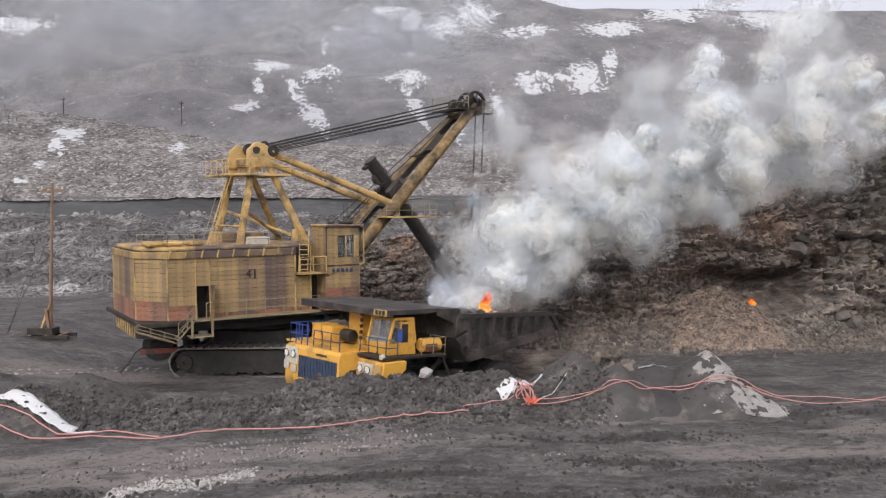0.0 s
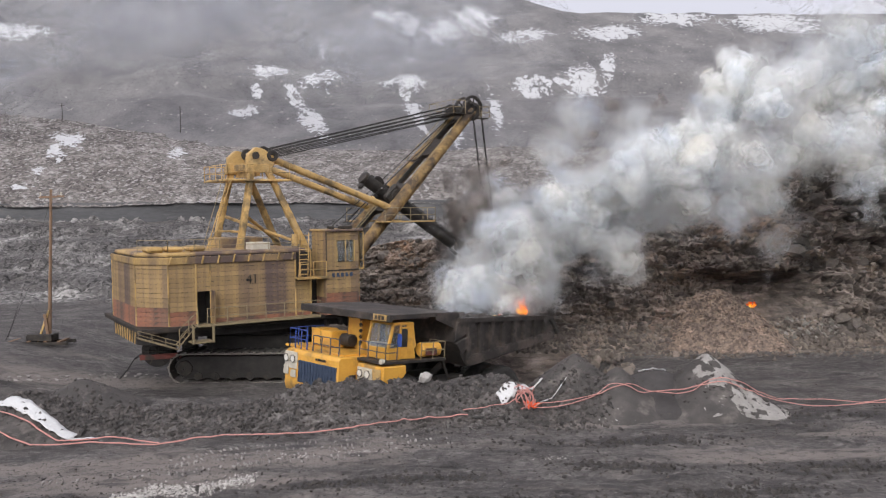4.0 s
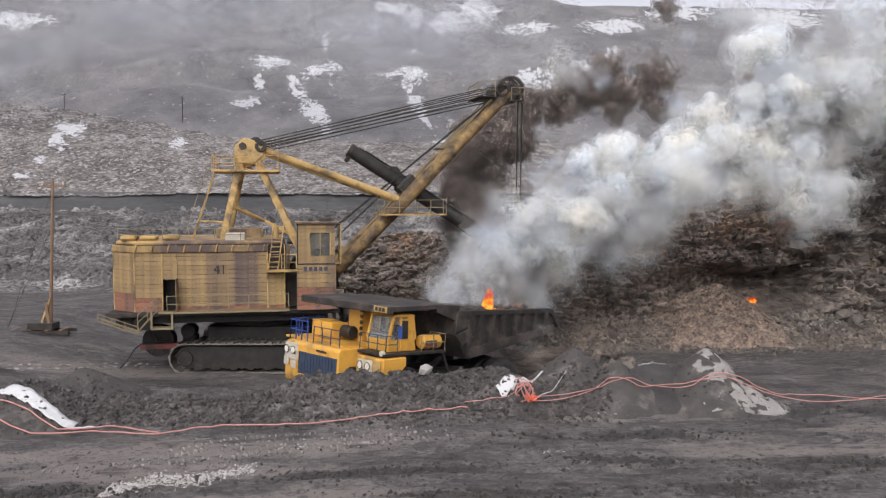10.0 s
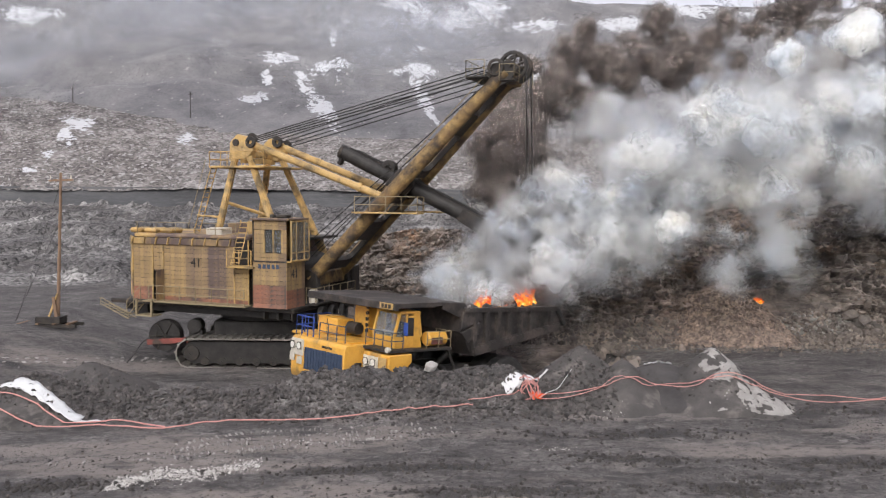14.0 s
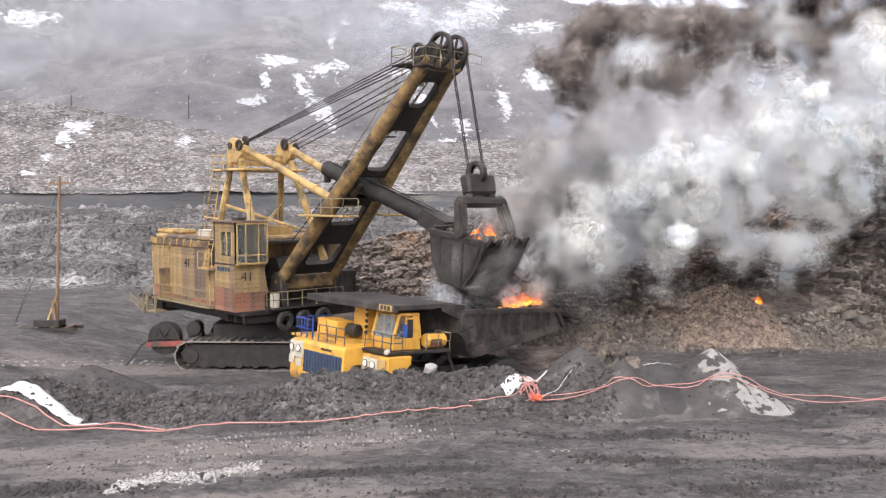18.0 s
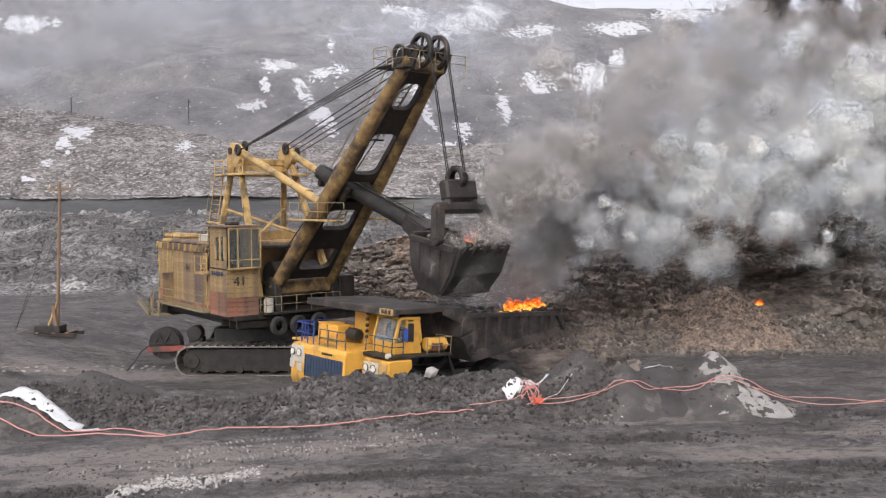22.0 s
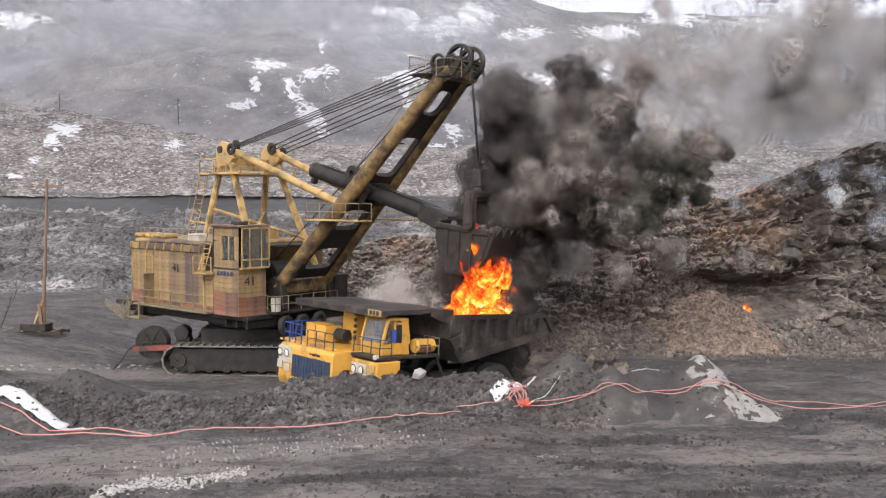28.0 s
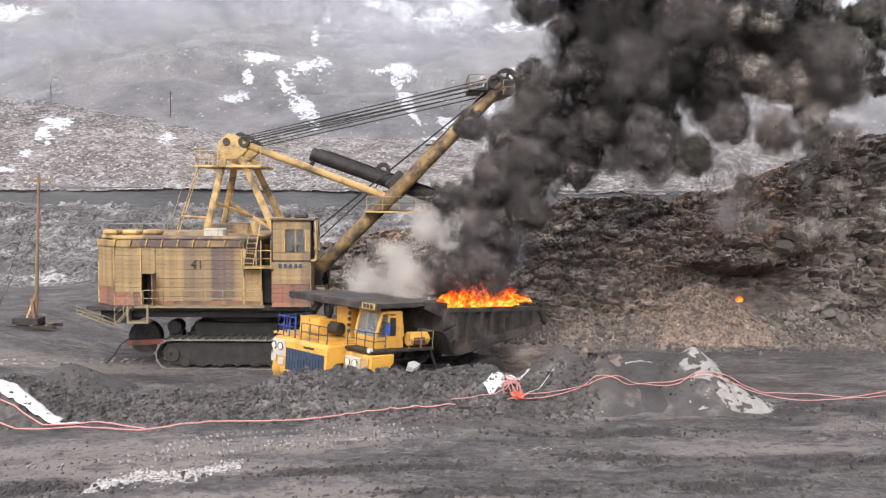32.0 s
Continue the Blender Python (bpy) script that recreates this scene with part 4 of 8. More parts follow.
    for y, z in ((-2.3, 3.4), (-0.9, 3.35), (0.6, 3.4)):
        part("buffer_tyre", tyre_mesh((5.35, y, z), (1, 0.15, 0), 0.62, 0.34), RUBBER, house, "old tyre hung as a buffer")
    return house


def tyre_mesh(centre, axis, r, width, seg=28):
    bm = bmesh.new()
    c, a = Vector(centre), Vector(axis).normalized()
    u = a.orthogonal().normalized()
    v = a.cross(u)
    prof = [(0.52, -0.42), (0.8, -0.5), (0.95, -0.44), (1.0, -0.3), (1.0, 0.3), (0.95, 0.44), (0.8, 0.5), (0.52, 0.42)]
    rings = []
    for k in range(seg):
        t = 2 * math.pi * k / seg
        d = u * math.cos(t) + v * math.sin(t)
        g = 0.975 if k % 2 else 1.0
        rings.append([bm.verts.new(c + d * p * r * (g if p > 0.9 else 1) + a * w * width) for p, w in prof])
    for k in range(seg):
        p, q = rings[k], rings[(k + 1) % seg]
        for i in range(len(prof)):
            j = (i + 1) % len(prof)
            bm.faces.new((p[i], q[i], q[j], p[j]))
    return bm


house = build_house(shovel)


def build_gantry(root):
    """The A-frame over the house, its head platform, and the struts and ropes that hold the boom."""
    top = 14.35
    g = part("gantry", box((0.5, 3.9, 0.45), (-1.1, 0, top - 0.5), 0.05), YELLOW, root, "faded yellow gantry frame over the house roof")
    for s in (-1, 1):
        part("front_leg", beam((-0.6, s * 1.9, top), (3.7, s * 2.75, 5.0), 0.34, 0.4, 0.44, 0.5, bevel=0.08), YELLOW, g)
        part("rear_leg", beam((-1.2, s * 1.9, top), (-2.5, s * 2.5, 8.3), 0.34, 0.42, 0.36, 0.45, bevel=0.08), YELLOW, g)
        head = [(-1.75, top - 0.9), (-1.65, top + 0.25), (-1.1, top + 0.75), (-0.5, top + 0.62), (0.2, top + 0.1), (0.15, top - 0.4), (-0.4, top - 0.9)]
        hd = part("head_plate", plate(head, 0.5, at=s * 1.95, bevel=0.05), YELLOW, g)
        part("pin", wheel_ring((-1.15, s * 2.24, top + 0.2), (0, 1, 0), 0.24, 0.1, 0.0, 16), STEEL, hd)
        part("rope_sheave", wheel_ring((-0.35, s * 1.55, top + 0.45), (0, 1, 0), 0.42, 0.16, 0.15, 20, lip=0.04), STEEL, hd)
        part("rope_sheave", wheel_ring((0.0, s * 2.25, top + 0.2), (0, 1, 0), 0.38, 0.16, 0.15, 20, lip=0.04), STEEL, hd)
        strut = part("boom_strut", rod((0.0, s * 1.9, top + 0.05), (9.35, s * 1.55, 11.0), 0.24, seg=14), YELLOW, g, "round yellow strut from gantry to boom")
        part("strut_eye", wheel_ring((9.4, s * 1.55, 10.98), (0, 1, 0), 0.36, 0.4, 0.1, 16), RUST, strut)
        part("strut_collar", wheel_ring((7.7, s * 1.61, 11.62), (9.35, -s * 0.35, -3.4), 0.29, 0.25, 0.0, 14), YELLOW, strut)
    part("cross_beam", beam((-0.9, -1.9, top - 0.95), (-0.9, 1.9, top - 0.95), 0.3, 0.35, side=(1, 0, 0)), YELLOW, g)
    part("tie", rod((-2.3, -2.4, 9.6), (-4.0, -2.6, 9.7), 0.07, seg=8), YELLOW, g)
    part("brace", rod((-1.9, -2.3, 10.6), (2.2, 2.3, 8.6), 0.11, seg=8), YELLOW, g)
    part("brace", rod((-1.9, 2.3, 10.6), (2.2, -2.3, 8.6), 0.11, seg=8), YELLOW, g)
    z = 12.95
    part("head_platform", box((4.3, 5.0, 0.14), (-1.0, 0, z), 0.02), YELLOW, g)
    rail_run([(1.1, -2.45, z), (-3.1, -2.45, z), (-3.1, 2.45, z), (1.1, 2.45, z)], 1.0, g, YELLOW, 1.2)
    ladder((-4.4, -2.2, 8.5), (-2.9, -2.2, 13.0), 0.62, g, YELLOW)
    part("ladder_rail", rod((-4.8, -2.55, 8.9), (-3.35, -2.55, 13.4), 0.025, seg=6), GREYRAIL, g)
    # suspension ropes to the boom head, and hoist ropes from the winch over the house
    for s in (-1, 1):
        for k in range(4):
            a = (-0.2 + 0.1 * k, s * (1.45 + 0.28 * k), 14.95 - 0.16 * k)
            b = (15.9, s * (0.75 + 0.2 * k), 19.0 - 0.3 * k)
            part("suspension_rope", rod(a, b, 0.035, seg=6), ROPE, g)
        part("hoist_line", rod((2.6, s * 0.7, 7.3), (16.7, s * 0.6, 18.75), 0.035, seg=6), ROPE, g)
    return g


gantry = build_gantry(shovel)

FOOT, HEAD = Vector((4.3, 0, 5.7)), Vector((17.0, 0, 18.55))
PIVOT = (10.1, 11.85)


def build_boom(root):
    def at(f, y=0.0, up=0.0):
        n = Vector((-0.707, 0, 0.707))
        return FOOT.lerp(HEAD, f) + Vector((0, y, 0)) + n * up

    def spread(f):
        return 1.95 - 0.95 * f
    b = part("boom", box((0.9, 4.4, 0.9), FOOT, 0.1), RUST, root, "long twin-beam boom, rusty yellow with a dark underside")
    for s in (-1, 1):
        bm = rod(at(0, s * spread(0)), at(0.5, s * spread(0.5)), 0.42, 0.47, 16)
        rod(at(0.5, s * spread(0.5)), at(1.0, s * spread(1)), 0.47, 0.36, 16, bm)
        part("boom_beam", bm, RUST, b)
        part("foot_lug", plate([(3.5, 4.3), (5.2, 4.3), (4.9, 6.1), (4.3, 6.4), (3.8, 6.1)], 0.5, at=s * 2.1, bevel=0.06), STEEL, b)
    def web(f0, f1, h0, h1):
        """A plate between the beams with one rounded opening from h0 to h1."""
        bm = bmesh.new()
        w = 0.5 * (spread(f0) + spread(f1))
        length = (HEAD - FOOT).length * (f1 - f0)
        a, c, hw = length * (h0 - 0.5), length * (h1 - 0.5), 0.62 * w
        hole = []
        cr = min(0.45, 0.4 * (c - a))
        for cx, cy, start in ((c - cr, hw - cr, 0), (a + cr, hw - cr, 90), (a + cr, -hw + cr, 180), (c - cr, -hw + cr, 270)):
            for k in range(5):
                t = radians(start + 22.5 * k)
                hole.append((cx + cr * math.cos(t), cy + cr * math.sin(t)))
        rim = []
        for x, y in hole:
            k = min((length / 2 - (a + c) / 2 * 0) / max(abs(x), 1e-6), w / max(abs(y), 1e-6))
            rim.append((max(-length / 2, min(length / 2, x * k)), max(-w, min(w, y * k))))
        rings = []
        for z in (-0.16, 0.16):
            rings.append([bm.verts.new((x, y, z)) for x, y in hole])
            rings.append([bm.verts.new((x, y, z)) for x, y in rim])
        n = len(hole)
        for k in range(n):
            j = (k + 1) % n
            bm.faces.new((rings[0][k], rings[0][j], rings[1][j], rings[1][k]))
            bm.faces.new((rings[2][k], rings[3][k], rings[3][j], rings[2][j]))
            bm.faces.new((rings[0][k], rings[2][k], rings[2][j], rings[0][j]))
            bm.faces.new((rings[1][k], rings[1][j], rings[3][j], rings[3][k]))
        ob = part("web_plate", bm, STEEL, b)
        ob.matrix_basis = Matrix.Translation(at((f0 + f1) / 2)) @ Matrix.Rotation(radians(-45.3), 4, "Y")
    for f0, f1, h0, h1 in ((0.05, 0.24, 0.25, 0.8), (0.24, 0.43, 0.3, 0.8), (0.52, 0.78, 0.12, 0.78), (0.78, 0.97, 0.2, 0.72)):
        web(f0, f1, h0, h1)
    # head sheaves
    for s in (-1, 1):
        sh = part("head_sheave", wheel_ring((17.35, s * 0.55, 18.9), (0, 1, 0), 0.92, 0.26, 0.72, 32, lip=0.05), STEEL, b, "large dark spoked rope sheave")
        part("sheave_hub", wheel_ring((17.35, s * 0.55, 18.9), (0, 1, 0), 0.24, 0.34, 0.05, 16), STEEL, sh)
        bm = bmesh.new()
        for k in range(6):
            a = k * math.pi / 3 + 0.3
            rod((17.35, s * 0.55, 18.9), (17.35 + 0.75 * math.cos(a), s * 0.55, 18.9 + 0.75 * math.sin(a)), 0.07, seg=6, bm=bm)
        part("sheave_spokes", bm, STEEL, sh)
        part("stay_sheave", wheel_ring((16.5, s * 1.35, 18.75), (0, 1, 0), 0.52, 0.2, 0.36, 24, lip=0.04), STEEL, b)
        part("head_cheek", plate([(16.2, 17.5), (17.3, 17.9), (17.9, 18.8), (17.3, 19.2), (16.2, 19.0), (15.7, 18.2)], 0.14, at=s * 1.08, bevel=0.03), STEEL, b)
        part("side_ladder_rail", rod(at(0.55, s * 1.9, 0.5), at(0.93, s * 1.5, 0.6), 0.03, seg=6), GREYRAIL, b)
    part("head_axle", rod((17.35, -1.3, 18.9), (17.35, 1.3, 18.9), 0.14, seg=12), STEEL, b)
    part("head_nose", box((0.7, 2.0, 0.5), (17.1, 0, 18.1), 0.06), RUST, b)
    part("head_platform", box((1.3, 3.4, 0.08), (15.35, 0, 18.2), 0.01), STEEL, b)
    rail_run([(15.9, -1.7, 18.2), (14.75, -1.7, 18.2), (14.75, 1.7, 18.2), (15.9, 1.7, 18.2)], 1.0, b, GREYRAIL, 1.0, 0.022)
    part("side_platform", box((0.9, 0.7, 0.07), (17.4, -1.75, 17.9), 0.01), STEEL, b)
    rail_run([(16.95, -2.1, 17.9), (17.85, -2.1, 17.9), (17.85, 2.1, 17.9)], 0.9, b, GREYRAIL, 1.1, 0.022)
    # platforms at the saddle
    for s in (-1, 1):
        z = 10.05
        fl = part("saddle_platform", box((4.4, 1.15, 0.1), (10.0, s * 2.45, z), 0.02), YELLOW, b)
        rail_run([(8.0, s * 3.0, z), (12.2, s * 3.0, z), (12.2, s * 1.95, z)], 1.0, b, GREYRAIL, 1.0, 0.025)
        part("saddle_block", box((1.5, 0.5, 1.5), (PIVOT[0], s * 0.78, PIVOT[1]), 0.15, turn=Matrix.Rotation(radians(-45), 3, "Y")), STEEL, b)
        part("saddle_bearing", wheel_ring((PIVOT[0], s * 1.12, PIVOT[1]), (0, 1, 0), 0.55, 0.3, 0.0, 22, lip=0.04), STEEL, b)
    part("crowd_sheave", wheel_ring((9.0, 0.0, 12.9), (0, 1, 0), 0.5, 0.5, 0.2, 22, lip=0.05), STEEL, b)
    part("catwalk", box((0.75, 1.1, 0.07), at(0.66, 0, 0.62), 0.01), STEEL, b)
    ladder(at(0.68, 0.3, 0.55), at(0.9, 0.3, 0.55), 0.5, b, GREYRAIL)
    ladder(at(0.2, 0.5, 0.4), at(0.44, 0.5, 0.4), 0.5, b, GREYRAIL)
    for s in (-1, 1):
        part("crowd_rope", rod((3.0, s * 0.35, 6.6), (9.2, s * 0.3, 12.4), 0.03, seg=6), ROPE, b)
    return b


boom = build_boom(shovel)

REACH = 11.7
DIPPER_TILT = -10


def build_dipper(root):
    """Handle, dipper, bail and hoist ropes; each is moved on its own."""
    bm = rod((0, 0, 0), (REACH - 1.2, 0, 0), 0.46, seg=20)
    handle = part("dipper_handle", bm, SOOT_AND_SHADE, root, "thick round soot-black dipper handle")
    part("rear_cap", wheel_ring((0.12, 0, 0), (1, 0, 0), 0.5, 0.25, 0.0, 20, lip=0.04), STEEL, handle)
    part("rear_hook", box((0.3, 0.5, 0.7), (0.25, 0, -0.5), 0.08), STEEL, handle)
    part("rack", box((REACH - 3.0, 0.22, 0.12), (REACH / 2 - 1.0, 0, 0.47), 0.02), STEEL, handle)
    part("fork", beam((REACH - 2.4, 0, 0), (REACH + 0.1, 0, -0.05), 0.95, 0.9, 1.8, 1.0, bevel=0.1), STEEL, handle)
    for s in (-1, 1):
        part("crowd_rope", rod((1.0, s * 0.2, 0.56), (REACH - 1.4, s * 0.2, 0.56), 0.03, seg=6), ROPE, handle)
    # dipper: local origin where the handle joins its back
    h = 1.62
    shell = [(0.0, 0.1), (0.0, -0.7), (0.32, -1.6), (0.95, -2.32), (2.6, -2.4), (3.25, -1.3), (3.6, 0.05)]
    dip = part("dipper", plate([(0.0, 0.3), (-0.02, -0.7), (0.3, -1.6), (0.92, -2.3), (1.12, -2.2), (0.52, -1.5), (0.22, -0.7), (0.26, 0.3)], 2 * h, bevel=0.03),
               STEEL, root, "dark worn steel dipper, heaped with smoking rock")
    part("front_plate", plate([(2.55, -2.36), (2.75, -2.36), (3.45, -1.3), (3.85, 0.05), (3.6, 0.05), (3.2, -1.3)], 2 * h, bevel=0.03), SOOT_AND_SHADE, dip)
    for s in (-1, 1):
        part("cheek", plate(shell, 0.16, at=s * h, bevel=0.03), STEEL, dip)
        part("lip_rib", plate([(0.0, -0.15), (3.5, -0.2), (3.5, 0.12), (0.0, 0.16)], 0.3, at=s * (h + 0.02), bevel=0.04), STEEL, dip)
        for x in (0.7, 1.5, 2.3):
            part("cheek_rib", plate([(x, 0.0), (x + 0.18, 0.0), (x + 0.3, -1.2 - 0.5 * x), (x + 0.14, -1.2 - 0.5 * x)], 0.12, at=s * (h + 0.11)), STEEL, dip)
        part("bail_pin", wheel_ring((2.3, s * (h + 0.22), 0.3), (0, 1, 0), 0.3, 0.4, 0.0, 18, lip=0.04), STEEL, dip)
    part("dump_door", box((1.9, 2 * h + 0.1, 0.2), (1.75, 0, -2.42), 0.04), SOOT_AND_SHADE, dip)
    part("door_link", beam((0.0, 0, -0.9), (0.85, 0, -2.55), 0.3, 0.25), STEEL, dip)
    for k in range(3):
        part("back_rib", plate([(-0.22, 0.1), (0.05, 0.1), (0.5, -1.7), (0.28, -1.75), (-0.2, -0.7)], 0.14, at=-0.9 + 0.9 * k), STEEL, dip)
    for k in range(5):
        y = -1.36 + 0.68 * k
        bm = beam((3.7, y, -0.15), (4.05, y, 0.25), 0.3, 0.28, 0.2, 0.08)
        part("tooth", bm, STEEL, dip)
    r = np.random.default_rng(12)
    for k in range(46):
        co, fa = FORMS[k % len(FORMS)]
        lump = mesh_object("rock", co.tolist(), fa.tolist(), BOULDER) if k < len(FORMS) else new("rock", lumps[k % len(FORMS)].data)
        lumps = [lump] if k == 0 else lumps + [lump]
        lump.parent = dip
        lump.matrix_basis = Matrix.LocRotScale((r.uniform(0.5, 3.3), r.uniform(-1.35, 1.35), r.uniform(-0.2, 0.2)), Euler(r.uniform(0, 6.28, 3)), Vector((1, 1, 1)) * r.uniform(0.22, 0.55))
    part("load_bed", box((3.0, 3.0, 0.9), (1.85, 0, -0.55), 0.2), SOOT_AND_SHADE, dip)
    # bail: origin on the pins, z towards the boom head
    bail = part("bail", box((0.55, 2 * h + 0.3, 0.55), (0, 0, 1.55), 0.15), STEEL, root, "dark steel bail with rope block")
    for s in (-1, 1):
        part("bail_leg", beam((0, s * (h + 0.24), -0.1), (0, s * (h - 0.12), 1.6), 0.5, 0.62, 0.6, 0.5, bevel=0.08), STEEL, bail)
        part("block_link", rod((0, s * 0.9, 1.6), (0, s * 0.75, 2.1), 0.24, seg=10), STEEL, bail)
    part("rope_block", box((0.66, 2.1, 1.05), (0, 0, 2.45), 0.12), STEEL, bail)
    part("block_sheave", wheel_ring((0, 0, 3.05), (0.0, 1, 0), 0.6, 0.4, 0.42, 24, lip=0.05), STEEL, bail)
    part("block_guard", wheel_ring((0, 0, 3.0), (1, 0, 0), 0.72, 0.2, 0.56, 24), STEEL, bail)
    low = part("hoist_rope", rope_group(0.0, 5.2), ROPE, root, "greased wire hoist ropes")
    high = part("hoist_rope", rope_group(0.0, -5.2), ROPE, root, "greased wire hoist ropes")
    return handle, dip, bail, low, high


def rope_group(z0, z1):
    bm = bmesh.new()
    for y in (-0.62, -0.5, 0.5, 0.62):
        rod((0, y, z0), (0, y, z1), 0.032, seg=6, bm=bm)
    return bm


def rock_forms(count, seed, bumps=0.22):
    """A few faceted rocks of about unit size, as arrays."""
    r = np.random.default_rng(seed)
    forms = []
    for _ in range(count):
        bm = bmesh.new()
        bmesh.ops.create_icosphere(bm, subdivisions=1, radius=0.5)
        co = np.array([v.co[:] for v in bm.verts])
        fa = np.array([[v.index for v in f.verts] for f in bm.faces])
        bm.free()
        co = co * (1 + bumps * r.standard_normal((len(co), 1))) * r.uniform(0.65, 1.25, 3)
        for _ in range(4):
            n = r.standard_normal(3)
            n /= np.linalg.norm(n)
            d = co @ n
            cut = r.uniform(0.26, 0.4)
            co = co - np.outer(np.maximum(d - cut, 0), n)
        forms.append((co, fa))
    return forms


FORMS = rock_forms(14, 5)


def rock_cluster(count, place, small, large, seed):
    """Vertices and faces of many rocks thrown at places that place() draws."""
    r = np.random.default_rng(seed)
    verts, faces, base = [], [], 0
    for _ in range(count):
        at = place(r)
        if at is None:
            continue
        co, fa = FORMS[r.integers(len(FORMS))]
        s = small + (large - small) * r.random() ** 2.5
        m = np.array(Euler(r.uniform(0, 6.28, 3)).to_matrix())
        verts.append(co @ m.T * s + np.array(at))
        faces.append(fa + base)
        base += len(co)
    return np.concatenate(verts).tolist(), np.concatenate(faces).tolist()


handle, dipper, bail, rope_low, rope_high = build_dipper(shovel)

# ---------------------------------------------------------------- the dump truck
truck = hold("dump_truck", pose(-1.445, 53.218, -2.329, 0, -4.5, 224),
             "yellow quarry dump truck, its dark steel body full of burning rock", "dump truck")


def lamp_set(at, out, r, parent):
    ring = part("headlight", wheel_ring(at, out, r, 0.1, 0.0, 20, lip=0.02), WHITE, parent, "round headlight in a white panel")
    c = Vector(at) + Vector(out).normalized() * 0.06
    part("lens", wheel_ring(c, out, r * 0.78, 0.05, 0.0, 20, lip=0.01), LAMP, ring)
    part("bezel", wheel_ring(c, out, r * 0.9, 0.06, r * 0.78, 20), STEEL, ring)


def build_truck(root):
    # wheels
    for name, x, y in (("front_wheel", 4.6, 3.25), ("front_wheel", 4.6, -3.25), ("rear_wheel", -3.6, 3.6), ("rear_wheel", -3.6, 2.25),
                       ("rear_wheel", -3.6, -2.25), ("rear_wheel", -3.6, -3.6)):
        w = part(name, tyre_mesh((x, y, 1.72), (0, 1, 0), 1.72, 1.1, 40), RUBBER, root, "huge dusty tyre")
        part("rim", wheel_ring((x, y, 1.72), (0, 1, 0), 0.92, 0.8, 0.3, 28, lip=0.08), TRUCKYELLOW, w)
        part("hub", wheel_ring((x, y, 1.72), (0, 1, 0), 0.4, 0.95, 0.0, 18, lip=0.05), STEEL, w)
    for y in (-1.2, 1.2):
        part("chassis_rail", beam((-7.0, y, 2.2), (6.8, y, 2.2), 0.5, 0.9), SOOT_AND_SHADE, root)
    part("rear_axle", rod((-3.6, -3.2, 1.72), (-3.6, 3.2, 1.72), 0.7, seg=16), SOOT_AND_SHADE, root)
    part("front_axle", rod((4.6, -3.2, 1.72), (4.6, 3.2, 1.72), 0.4, seg=12), SOOT_AND_SHADE, root)
    for y in (-1.7, 1.7):
        part("hoist_ram", rod((1.6, y, 2.2), (-1.0, y, 4.0), 0.2, seg=12), STEEL, root)
    part("fuel_tank", wheel_ring((0.6, 3.0, 2.3), (1, 0, 0), 0.75, 2.2, 0.0, 22, lip=0.08), SOOT_AND_SHADE, root)
    # hood, bumper, grille
    hood = part("hood", plate([(6.0, 1.9), (8.2, 1.9), (8.32, 2.3), (8.3, 4.2), (8.15, 4.36), (6.0, 4.36)], 5.25, at=-0.47, bevel=0.06), TRUCKYELLOW, root, "broad yellow hood and bumper")
    grille = part("grille", box((0.12, 3.7, 1.3), (8.3, 0.17, 3.15), 0.03), DARKBLUE, hood, "blue-grey radiator grille")
    for k in range(13):
        part("grille_bar", box((0.05, 0.04, 1.26), (8.38, -1.55 + k * 0.287, 3.15)), DARKBLUE, grille)
    for k in range(5):
        part("badge_bar", box((0.04, 0.14, 0.12), (8.33, 0.1 + k * 0.21, 4.03)), STEEL, hood)
    panel = part("lamp_panel", box((0.1, 1.25, 1.0), (8.33, -2.42, 3.72), 0.03), WHITE, hood)
    for y in (-2.78, -2.1):
        lamp_set((8.4, y, 3.82), (1, 0, 0), 0.26, hood)
    part("marker_plate", box((0.06, 0.5, 0.5), (8.38, -2.85, 3.1), 0.01), WHITE, hood)
    part("marker_plate", box((0.06, 0.5, 0.45), (8.38, -2.1, 2.95), 0.01), WHITE, hood)
    part("tow_eye", box((0.1, 0.16, 0.26), (8.34, 1.2, 2.6), 0.02), STEEL, hood)
    part("hood_side_louvre", box((0.5, 0.06, 0.5), (7.3, 2.18, 3.1), 0.02), STEEL, hood)
    # left fender with lamps
    fender = part("fender", plate([(5.3, 3.6), (5.6, 3.4), (6.7, 2.4), (7.0, 2.4), (7.02, 4.0), (6.9, 4.08), (5.3, 4.1)], 2.3, at=3.4, bevel=0.05), TRUCKYELLOW, root, "yellow fender with two headlights")
    part("lamp_panel", box((0.08, 1.3, 0.72), (7.03, 2.95, 3.5), 0.02), WHITE, fender)
    for y in (2.62, 3.28):
        lamp_set((7.08, y, 3.52), (1, 0, 0), 0.26, fender)
    part("step_ladder", box((0.1, 0.6, 1.2), (7.1, 4.1, 3.3), 0.03), YELLOW, fender)
    part("mirror_lamp", wheel_ring((6.95, 4.3, 4.35), (1, 0, 0), 0.16, 0.2, 0.0, 14), WHITE, fender)
    # decks
    part("left_deck", box((4.9, 2.5, 0.16), (4.55, 3.2, 4.26), 0.02), STEEL, root)
    part("right_deck", box((4.4, 6.0, 0.14), (5.4, -1.2, 4.4), 0.02), TRUCKYELLOW, root)
    part("deck_strut", beam((2.2, 4.2, 4.2), (1.5, 4.2, 2.9), 0.12, 0.12), STEEL, root)
    rail_run([(8.1, 1.9, 4.42), (8.1, -0.6, 4.42)], 0.95, root, DARKBLUE, 0.85, 0.03)
